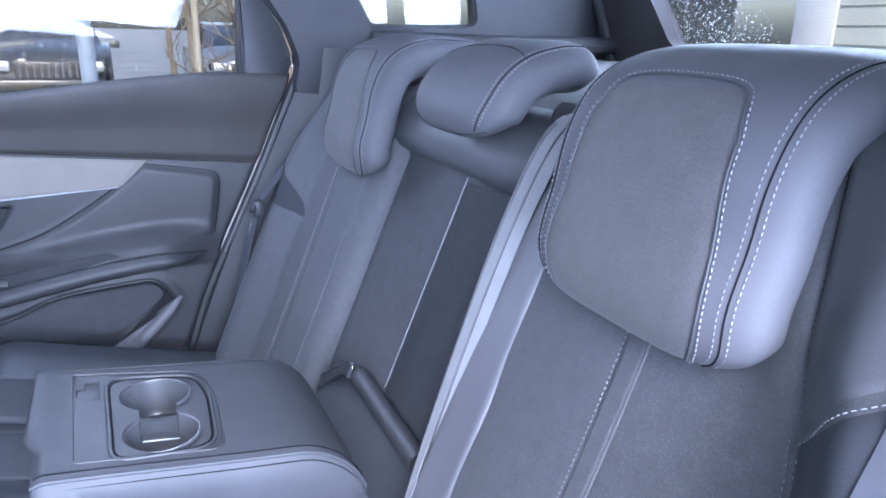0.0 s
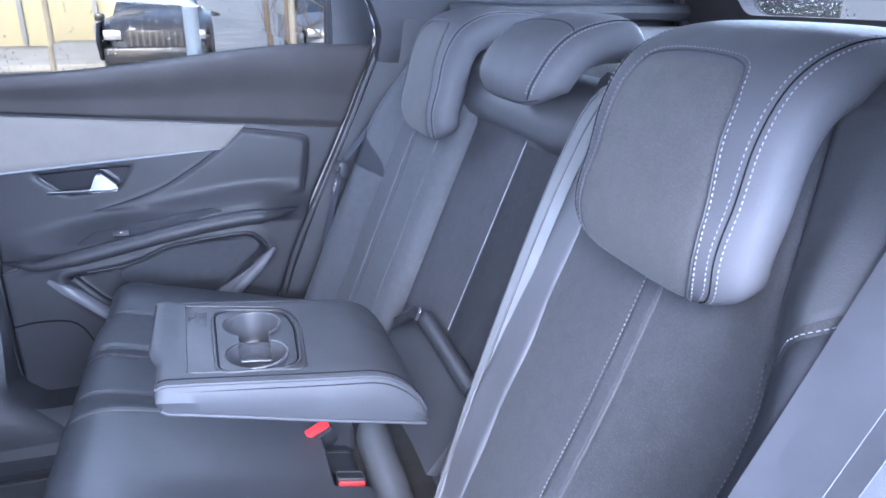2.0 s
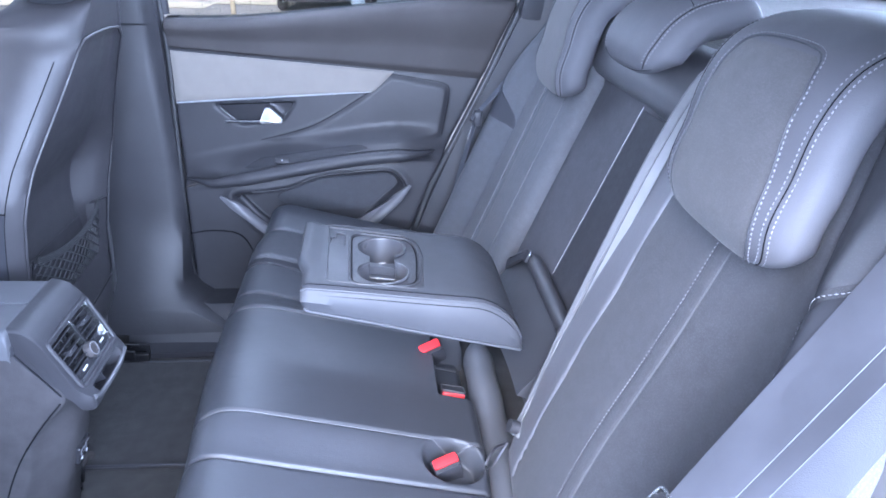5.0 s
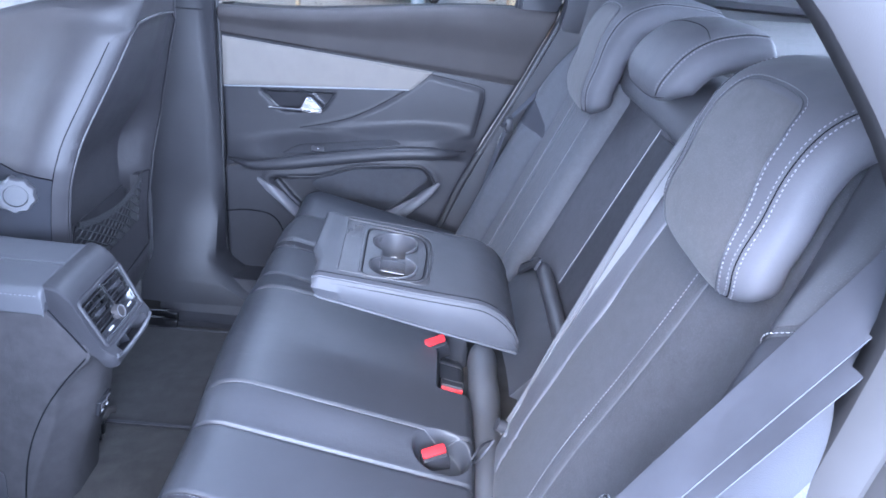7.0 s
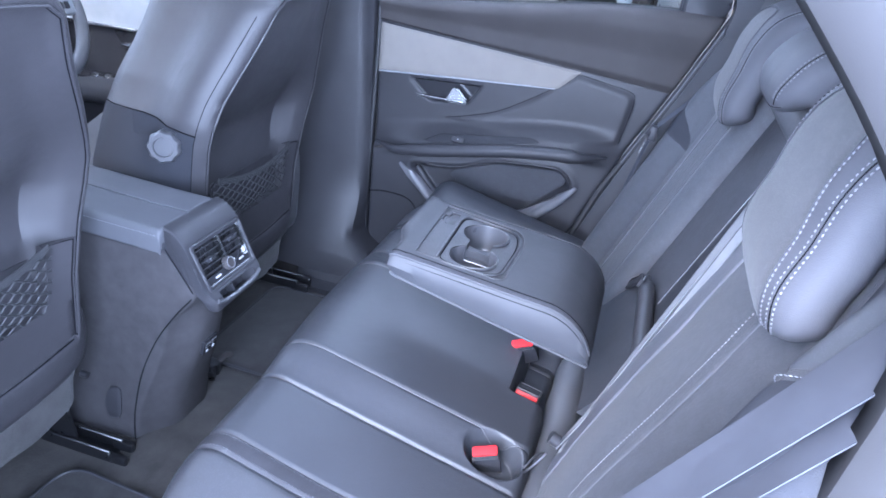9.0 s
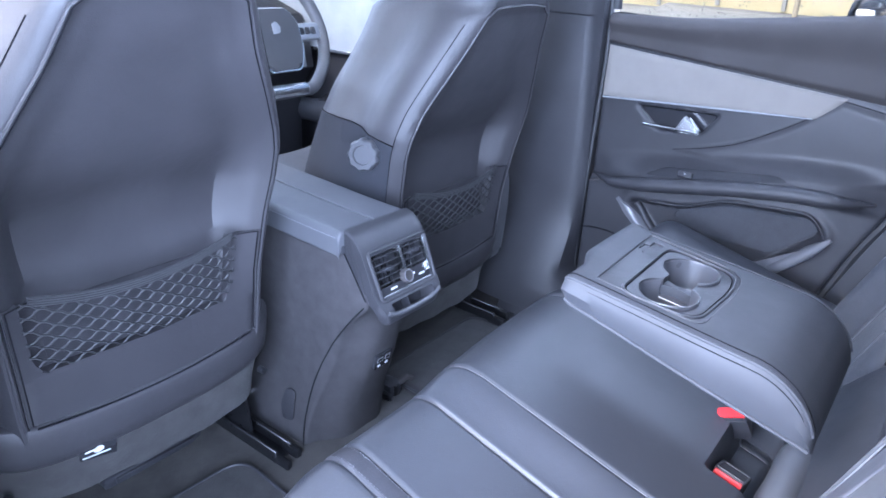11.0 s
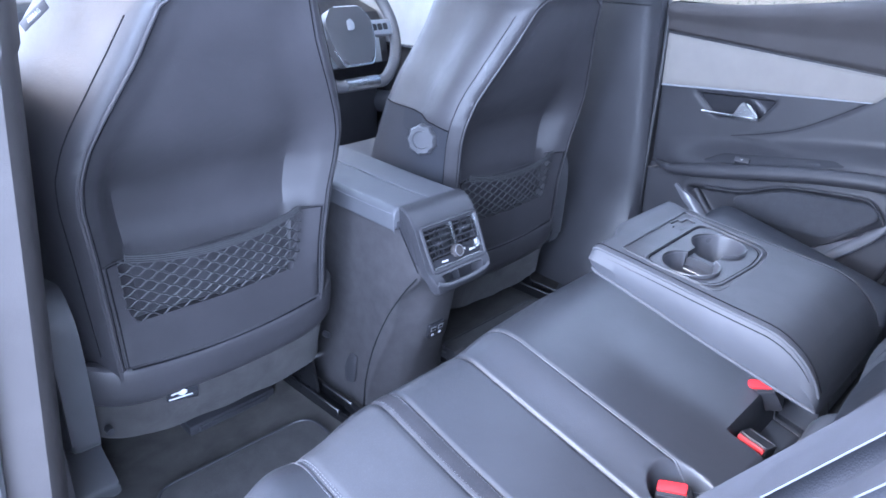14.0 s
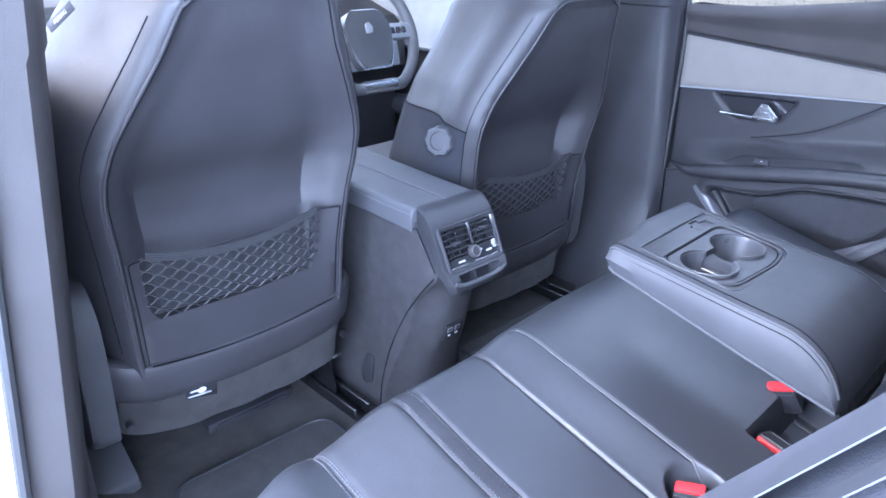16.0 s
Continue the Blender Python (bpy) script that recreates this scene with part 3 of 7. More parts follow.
def opening_rims():
    line = [Vector((0, y, z)) for y, z in OPENING]
    line = curve(line, 90)

    def at(off, x):
        out = []
        for k, p in enumerate(line):
            d = (line[min(k + 1, 89)] - line[max(k - 1, 0)]).normalized()
            n = Vector((0, d.z, -d.y))
            if n.y > 0 and 0.35 < p.z < 0.9:
                n = -n
            out.append(Vector((x, p.y, p.z)) + n * off)
        return out

    sign = 1
    probe = at(0.05, 0)
    if probe[40].y > line[40].y:
        sign = -1
    rings = [(-0.002, -0.655), (0.0, -0.672), (0.012, -0.684), (0.026, -0.688), (0.030, -0.682), (0.036, -0.682), (0.042, -0.698), (0.060, -0.714), (0.092, -0.722), (0.118, -0.725), (0.132, -0.727)]
    rows = [at(sign * o, x) for o, x in rings]
    rim = part("pillar_trim", grid([[r[k] for r in rows] for k in range(90)]), FRAME_TRIM)
    mod = rim.modifiers.new("thick", "SOLIDIFY")
    mod.thickness = 0.004
    structure(rim, "grey grained trim round the open rear door frame", "door frame")
    seal = part("door_seal", tube(at(sign * 0.138, -0.735), 0.007, 8), RUBBER)
    structure(seal, "black rubber seal round the open door frame", "door seal")
    paint = [(0.142, -0.737), (0.148, -0.744), (0.166, -0.749), (0.171, -0.78), (0.178, -0.80), (0.206, -0.815), (0.60, -0.83)]
    rows = [at(sign * o, x) for o, x in paint]
    body = part("body_side", grid([[r[k] for r in rows] for k in range(22, 90)]), WHITE_PAINT)
    mod = body.modifiers.new("thick", "SOLIDIFY")
    mod.thickness = 0.003
    structure(body, "white painted body side behind the open door", "car body")
    rear = [(z, y) for y, z in OPENING[5:17]]
    rows = []
    for k in range(21):
        row = []
        for z in samples(0.28, 1.0, 0.03):
            y = -1.1 + (interp(rear, z) - 0.002 + 1.1) * (k / 20) ** 0.6
            row.append((-0.664 - 0.012 * smooth(0.8, 0.4, z), y, z))
        rows.append(row)
    inner = part("wall_quarter_trim", solid(rows, (-0.005, 0, 0)), PLASTIC_GREY)
    structure(inner, "dark quarter trim beside the rear seat", "trim")


opening_rims()


# the rear edge of the far rear door, as (z, y)
DOOR_REAR = [(0.07, 0.17), (0.15, 0.09), (0.249, 0.032), (0.40, -0.025), (0.536, -0.083), (0.62, -0.124), (0.675, -0.149), (0.75, -0.181), (0.80, -0.201), (0.85, -0.222), (0.895, -0.239)]


def far_quarter():
    rows = []
    for k in range(25):
        row = []
        for z in samples(0.05, 0.93, 0.04):
            y = -1.05 + (interp(DOOR_REAR, z) - 0.016 + 1.05) * k / 24
            row.append((0.70 + 0.012 * smooth(0.9, 1.0, k / 24) - 0.05 * smooth(-0.1, -0.35, y) * smooth(0.4, 0.8, z), y, z))
        rows.append(row)
    w = part("wall_far_quarter", solid(rows, (0.05, 0, 0)), PLASTIC_DARK)
    structure(w, "dark quarter trim between far seat and door", "trim")


far_quarter()


def pillars():
    # post between front and rear door on the camera's side
    rows = []
    for z in (0.10, 0.3, 0.55, 0.836, 0.845, 0.90, 1.18):
        s = z - 0.33
        x = -0.795 + 0.10 * s
        o = 0.0035 if z > 0.84 else 0.0
        rows.append([Vector((x + u + o, y, z)) for u, y in ((-0.058, 0.500), (-0.036, 0.494), (-0.012, 0.490), (0.0, 0.500), (0.012, 0.525), (0.025, 0.56), (0.030, 0.62), (-0.03, 0.63), (-0.058, 0.60))])
    p = part("pillar_b_near", grid(rows, wrap_v=True), PLASTIC_GREY)
    structure(p, "grey plastic pillar trim beside the open rear door", "pillar")
    rows = [[Vector((-0.795 + 0.10 * (z - 0.33) + u, y, z)) for u, y in ((-0.155, 0.495), (-0.066, 0.490), (-0.063, 0.52), (-0.066, 0.62), (-0.155, 0.62))] for z in (0.06, 0.4, 0.8, 1.2)]
    b = part("pillar_paint", grid(rows, wrap_v=True), WHITE_PAINT)
    structure(b, "white painted door pillar", "car body")
    seal = part("door_seal_b", tube([(-0.795 + 0.10 * (z - 0.33) - 0.062, 0.489, z) for z in (0.08, 0.4, 0.8, 1.2)], 0.007, 8), RUBBER)
    structure(seal, "black rubber seal on the door pillar", "door seal")
    # far post
    rows = []
    for z in (0.06, 0.075, 0.09, 0.105, 0.12, 0.14, 0.165, 0.19, 0.22, 0.26, 0.31, 0.37, 0.45, 0.812, 0.816, 0.95, 1.18):
        flare = 0.11 * (1 - smooth(0.04, 0.34, z))
        foot = 0.14 * (1 - smooth(0.05, 0.20, z)) ** 2
        x = 0.72 - 0.045 * smooth(0.4, 1.2, z)
        o = 0.004 if z > 0.814 else 0.0
        front = 0.86 + 0.10 * (1 - smooth(0.05, 0.4, z))
        rows.append([Vector((x + u - o, y, z)) for u, y in ((0.05, 0.607 - foot), (-0.012 - flare * 0.3, 0.603 - foot), (-0.026 - flare * 0.85, 0.615 - foot), (-0.034 - flare, 0.64 - foot), (-0.040 - flare, 0.72), (-0.034 - flare, 0.80), (-0.01 - flare, front), (0.05, front + 0.02))])
    p = part("pillar_b_far", grid(rows, wrap_v=True), PLASTIC)
    structure(p, "dark grey plastic pillar trim beside the closed rear door", "pillar")
    strip = part("door_gap_seal", tube(curve([(0.716, 0.603, 0.87), (0.716, 0.598, 0.72), (0.716, 0.605, 0.4), (0.716, 0.607, 0.2), (0.712, 0.59, 0.105), (0.706, 0.54, 0.078), (0.70, 0.45, 0.07)], 40), 0.006, 8), RUBBER)
    structure(strip, "black rubber seal along the rear door gap", "door seal")
    metal = part("door_edge_paint", box(0.70, 0.742, 0.606, 0.618, 0.80, 1.16, 0.003), mat("beige_door_edge", (0.55, 0.52, 0.47), 0.5, mottle=(10, 0.05)))
    structure(metal, "pale painted window frame edge", "car body")
    sill = part("sill_trim", solid([[(x, y, 0.03 + 0.085 * smooth(0.56, 0.63, x) + 0.03 * smooth(0.56, 0.66, y) * smooth(0.55, 0.66, x)) for y in samples(-0.15, 0.75, 0.05)] for x in (0.53, 0.55, 0.57, 0.59, 0.61, 0.63, 0.66, 0.69, 0.74)], (0, 0, -0.05)), PLASTIC)
    structure(sill, "dark plastic sill trim inside the rear door", "trim")


pillars()


def rear_end():
    # far rear corner: pillar with a small quarter window, tailgate with a large wet window
    c = rounded([(-0.230, 0.84), (-0.243, 0.905), (-0.219, 0.968), (-0.180, 1.024), (-0.13, 1.072), (-0.06, 1.11), (0.0, 1.19), (-1.02, 1.19), (-1.02, 0.80)], 0.015, 3)
    p = part("wall_rear_pillar", prism(c, 0.05, lambda a, b, h: Vector((0.665 + h + 0.03 * smooth(0.9, 1.2, b) * -1, a, b)), 0.004), PLASTIC_DARK)
    hole = rounded([(-0.345, 1.06), (-0.395, 0.972), (-0.645, 0.978), (-0.63, 1.06)], [0.02, 0.015, 0.03, 0.02])
    carve(p, [prism(hole, 0.3, lambda a, b, h: Vector((0.55 + h, a, b)), 0)])
    structure(p, "dark rear pillar trim with a small quarter window", "pillar")
    w = part("window_quarter", prism(hole, 0.004, lambda a, b, h: Vector((0.69 + h, a, b)), 0), GLASS)
    w.visible_shadow = False
    structure(w, "small rear quarter window", "window")
    rim = part("window_frame", tube([Vector((0.663, a, b)) for a, b in hole], 0.006, 8, closed=True), PLASTIC, w)
    fillet = part("trim_rear_fillet", tube(curve([(0.668, -0.40, 0.950), (0.655, -0.45, 0.948), (0.645, -0.55, 0.945), (0.63, -0.75, 0.945), (0.6, -0.98, 0.945)], 30), 0.02, 8), PLASTIC)
    structure(fillet, "dark rounded sill below the quarter window", "trim")
    shelf = part("parcel_shelf", solid([[(x, y, 0.90 + 0.012 * smooth(-0.5, -0.9, y) - 0.03 * smooth(-0.45, -0.36, y)) for y in samples(-1.0, -0.345, 0.05)] for x in samples(-0.66, 0.655, 0.08)], (0, 0, -0.02)), FELT)
    structure(shelf, "dark felt cover over the luggage space", "parcel shelf")
    frame_out = [(-0.72, 0.80), (0.70, 0.80), (0.66, 1.2), (-0.66, 1.2)]
    t = part("tailgate", prism(frame_out, 0.05, lambda a, b, h: Vector((a, -1.06 + h - 0.35 * max(b - 0.8, 0) * -0.6, b)), 0.01), PLASTIC_GREY)
    glass_out = rounded([(-0.60, 0.945), (0.40, 0.945), (0.53, 1.17), (-0.60, 1.17)], 0.03)
    place = lambda a, b, h: Vector((a, -1.06 + h - 0.35 * max(b - 0.8, 0) * -0.6, b))
    carve(t, [prism(glass_out, 0.4, lambda a, b, h: Vector((a, -1.25 + h, b)), 0)])
    structure(t, "grey tailgate trim round the rear window", "tailgate")
    g = part("window_rear", prism(glass_out, 0.004, lambda a, b, h: place(a, b, h + 0.01), 0), GLASS)
    g.visible_shadow = False
    structure(g, "rear window covered with rain drops", "window")
    part("tailgate_seal", tube([place(0.60, 0.90, 0.055), place(0.62, 1.0, 0.055), place(0.68, 1.18, 0.055)], 0.012, 8), RUBBER, t)
    rng = random.Random(5)
    bm = bmesh.new()
    for _ in range(1500):
        a, b = rng.uniform(0.12, 0.50), rng.uniform(0.95, 1.15)
        if a < 0.15 + 0.8 * (b - 0.96):
            continue
        r = rng.choice((0.0009, 0.0012, 0.0016, 0.0022))
        bmesh.ops.create_icosphere(bm, subdivisions=1, radius=r, matrix=Matrix.Translation(place(a, b, 0.009)) @ Matrix.Diagonal((1, 0.5, 1.15, 1)))
    drops = part("rain_drops", bm, WATER_DROP, g, "rain drops on the glass")
    tagged(drops, kind="stuff")
    drops.visible_shadow = False


rear_end()


def roof_and_front():
    roof = part("ceiling", solid([[(x, y, 1.215 - 0.05 * (x / 0.66) ** 4 + 0.02 * bell(y - 0.4, 0.7)) for y in samples(-1.08, 1.15, 0.1)] for x in samples(-0.70, 0.70, 0.07)], (0, 0, 0.03)), HEADLINER)
    structure(roof, "pale grey cloth headliner", "ceiling")
    rail = part("roof_rail", solid([[(x, y, z) for y in (-1.0, -0.2, 0.6, 1.2, 1.5)] for x, z in ((0.67, 1.16), (0.69, 1.14), (0.73, 1.13))], (0.01, 0, 0.07)), HEADLINER)
    structure(rail, "pale roof rail above the far doors", "trim")
    # out of view; added to keep sky light off the passenger seat's flank
    rail = part("light_stop_rail_near", solid([[(x, y, z) for y in (0.60, 0.8, 1.0, 1.2, 1.5)] for x, z in ((-0.66, 1.16), (-0.69, 1.10), (-0.74, 1.06))], (-0.01, 0, 0.12)), HEADLINER)
    structure(rail, "unseen roof rail added to block light above the passenger door", "trim")
    ws = part("window_front", prism(rounded([(-0.66, 0.0), (0.66, 0.0), (0.58, 1.05), (-0.58, 1.05)], 0.05), 0.004, lambda a, b, h: Vector((a, 2.05 - 0.85 * b + h, 0.80 + 0.40 * b + h)), 0), GLASS)
    ws.visible_shadow = False
    structure(ws, "sloping windscreen", "window")
    for sgn in (1, -1):
        a = part("pillar_a", tube([(sgn * 0.72, 2.05, 0.78), (sgn * 0.66, 1.5, 1.02), (sgn * 0.62, 1.12, 1.2)], 0.035, 10), PLASTIC)
        structure(a, "slim front pillar", "pillar")
    fire = part("wall_front", box(-0.78, 0.78, 1.95, 2.02, 0.0, 0.72, 0.01), PLASTIC_DARK)
    structure(fire, "dark footwell bulkhead", "bulkhead")
    nd = part("door_front_near", solid([[(-0.72 - 0.03 * smooth(0.75, 0.3, z), y, z) for z in samples(0.08, 0.80, 0.06)] for y in samples(0.64, 1.95, 0.1)], (-0.08, 0, 0)), PLASTIC)
    structure(nd, "closed front passenger door seen from inside", "car door")


roof_and_front()


def dashboard():
    d = thing("dashboard", (0, 1.75, 0.45), "dark soft-touch dashboard with a pale cloth band", "dashboard")
    prof = [(1.62, 0.48), (1.56, 0.56), (1.58, 0.66), (1.62, 0.72), (1.75, 0.76), (1.95, 0.77)]
    part("body", solid([[(x, y + 0.05 * (x / 0.7) ** 2, z) for y, z in prof] for x in samples(-0.70, 0.70, 0.07)], (0, 0.2, -0.12)), PLASTIC, d)
    part("cloth_band", solid([[(x, 1.552 + 0.05 * (x / 0.7) ** 2 + 0.02 * (z - 0.56) / 0.1, z) for z in (0.565, 0.60, 0.64)] for x in samples(-0.66, 0.66, 0.07)], (0, 0.02, 0)), DASH_FABRIC, d, "pale cloth band")
    part("knee_panel", box(-0.68, 0.68, 1.64, 1.72, 0.12, 0.50, 0.02), PLASTIC_DARK, d)
    w = thing("steering_wheel", (0.303, 1.33, 0.72), "small flat-bottomed leather steering wheel", "steering wheel")
    tilt = Matrix.Translation((0.303, 1.335, 0.715)) @ Matrix.Rotation(radians(-24), 4, "X")

    def rim(k):
        a = 2 * math.pi * k / 72
        x, z = 0.172 * math.cos(a), 0.172 * math.sin(a)
        z = max(min(z, 0.140), -0.152)
        return tilt @ Vector((x, 0, z))

    part("rim", tube([rim(k) for k in range(72)], 0.0165, 12, closed=True), WHEEL_LEATHER, w)
    part("lower_insert", tube([tilt @ Vector((x, -0.004, -0.150)) for x in (-0.06, -0.03, 0, 0.03, 0.055)], 0.0170, 12), CHROME, w, "satin metal lower insert")
    hub = rounded([(-0.050, 0.056), (0.050, 0.056), (0.078, 0.020), (0.074, -0.045), (0.050, -0.100), (-0.050, -0.100), (-0.074, -0.045), (-0.078, 0.020)], 0.014)
    h = part("hub", prism(hub, 0.035, lambda a, b, q: tilt @ Vector((a, 0.012 - q, b)), 0.01, 3), PLASTIC_SATIN, w)
    part("hub_trim", tube([tilt @ Vector((a * 1.02, -0.018, b * 1.02)) for a, b in hub[6:44]], 0.0030, 6), CHROME, h, "bright hub trim")
    part("badge", prism(rounded([(-0.012, -0.014), (0.010, -0.012), (0.014, 0.004), (0.004, 0.018), (-0.010, 0.012)], 0.004), 0.003, lambda a, b, q: tilt @ Vector((a, -0.024 - q, b + 0.005)), 0.001), SATIN_BRIGHT, h, "bright badge shape")
    for sgn in (-1, 1):
        s = part("spoke", moved(box(sgn * 0.07, sgn * 0.16, -0.012, 0.012, -0.026, 0.020, 0.008), tilt), SATIN_BRIGHT, w, "satin spoke with switches")
        for k in range(3):
            part("button", moved(box(sgn * (0.085 + 0.02 * k), sgn * (0.099 + 0.02 * k), -0.017, -0.010, -0.012, 0.006, 0.002, 1), tilt), PLASTIC_DARK, s)
    part("column", tube([(0.303, 1.36, 0.70), (0.303, 1.62, 0.60)], 0.045, 14), PLASTIC_DARK, w)
    for k in range(2):
        pd = part("pedal", join(moved(box(-0.03, 0.03, -0.008, 0.008, -0.05, 0.05, 0.004), Matrix.Translation((0.24 + k * 0.11, 1.70, 0.20)) @ Matrix.Rotation(radians(-30), 4, "X")), tube([(0.24 + k * 0.11, 1.72, 0.22), (0.24 + k * 0.11, 1.8, 0.42)], 0.008, 8)), STEEL)
        tagged(pd, "plain steel foot pedal in the footwell", "pedal", "foot pedals")


dashboard()


def front_door_far():
    d = thing("door_front_far", (0.74, 1.2, 0.08), "closed front door with a pale cloth insert", "car door", "", "structure")
    part("panel", solid([[(0.73 + 0.02 * smooth(0.62, 0.3, z), y, z) for z in samples(0.06, 0.80, 0.05)] for y in samples(0.88, 1.95, 0.08)], (0.07, 0, 0)), PLASTIC_DARK, d)
    part("cloth_insert", prism([(1.0, 0.632), (1.85, 0.606), (1.85, 0.80), (1.0, 0.80)], 0.012, lambda a, b, h: Vector((0.728 - h, a, b)), 0.004), DASH_FABRIC, d, "pale grey cloth insert")
    part("bright_trim", box(0.706, 0.722, 1.0, 1.85, 0.612, 0.622, 0.002), CHROME, d, "thin bright trim")
    part("arm_pad", tube(curve([(0.72, 1.9, 0.40), (0.69, 1.6, 0.42), (0.68, 1.3, 0.44), (0.70, 1.0, 0.45)], 24), [0.03 + 0.012 * bell(k - 12, 9) for k in range(24)], 12), LEATHER, d)
    sw = part("switch_panel", moved(box(-0.02, 0.02, -0.12, 0.12, -0.004, 0.004, 0.003), Matrix.Translation((0.69, 1.44, 0.468)) @ Matrix.Rotation(radians(-25), 4, "Y")), GLOSS_BLACK, d)
    for k in range(4):
        part("switch", moved(box(-0.012, 0.006, -0.10 + k * 0.045, -0.075 + k * 0.045, 0.004, 0.010, 0.002, 1), Matrix.Translation((0.69, 1.44, 0.468)) @ Matrix.Rotation(radians(-25), 4, "Y")), CHROME, sw)
    part("handle_bowl", prism(rounded([(1.24, 0.60), (1.44, 0.61), (1.40, 0.55), (1.28, 0.545)], 0.012), 0.006, lambda a, b, h: Vector((0.728 - h, a, b)), 0.004), GLOSS_BLACK, d, "black handle recess")
    part("door_handle", tube(curve([(0.71, 1.40, 0.57), (0.702, 1.36, 0.572), (0.700, 1.33, 0.575), (0.705, 1.305, 0.59)], 14), [0.007 + 0.008 * k / 13 for k in range(14)], 10), CHROME, d, "satin chrome door handle")
    g = part("window_pane", box(0.745, 0.749, 0.90, 1.9, 0.80, 1.15, 0), GLASS, d)
    g.visible_shadow = False


front_door_far()


# ---- rear seat ----
BACK_O, BACK_B, BACK_H = Vector((0, -0.0875, 0.30)), Vector((0, -0.38, 0.925)), Vector((0, 0.925, 0.38))


def on_back(x, b, h):
    """A place on the rear backrest: across, up along it, out from it."""
    return Vector((x, 0, 0)) + BACK_O + BACK_B * b + BACK_H * h


SEAT_MARKS = (-0.571, -0.4315, -0.3985, -0.262, -0.183, 0.120, 0.205, 0.3335, 0.3665, 0.52)


def front_y(x):
    """Where the rear cushion's front lies."""
    return 0.386 + 0.013 * smooth(-0.30, 0.0, x) - 0.022 * smooth(-0.44, -0.57, x) - 0.03 * smooth(-0.58, -0.68, x) - 0.02 * smooth(0.42, 0.6, x)


def cushion_z(x, y):
    """Height of the rear cushion's top."""
    z = 0.372 - 0.245 * (0.345 - y)
    z -= edge_round(front_y(x) - y, 0.060)
    z += 0.022 * smooth(-0.264, -0.180, x) * smooth(0.207, 0.118, x) * (0.35 + 0.65 * smooth(0.39, 0.30, y))
    for c in (-0.40, 0.34):
        z -= 0.006 * bell(x - c, 0.10) * smooth(0.36, 0.2, y)
    z += 0.022 * smooth(-0.56, -0.64, x) + 0.022 * smooth(0.50, 0.60, x)
    for m in SEAT_MARKS:
        z -= (0.0050 if m in (-0.262, 0.205) else 0.0035) * bell(x - m, 0.0032)
    z -= edge_round(x + 0.685, 0.03) + edge_round(0.66 - x, 0.03) + edge_round(y + 0.047, 0.016)
    # the hollow round the near buckle, and the notch for the middle ones
    z -= 0.040 * smooth(1.08, 0.72, math.hypot((x + 0.214) / 0.036, (y - 0.006) / 0.046))
    if y < 0.03:
        z -= 0.07 * smooth(0.016, 0.006, y) * smooth(-0.066, -0.056, x) * smooth(0.15, 0.14, x)
    return z


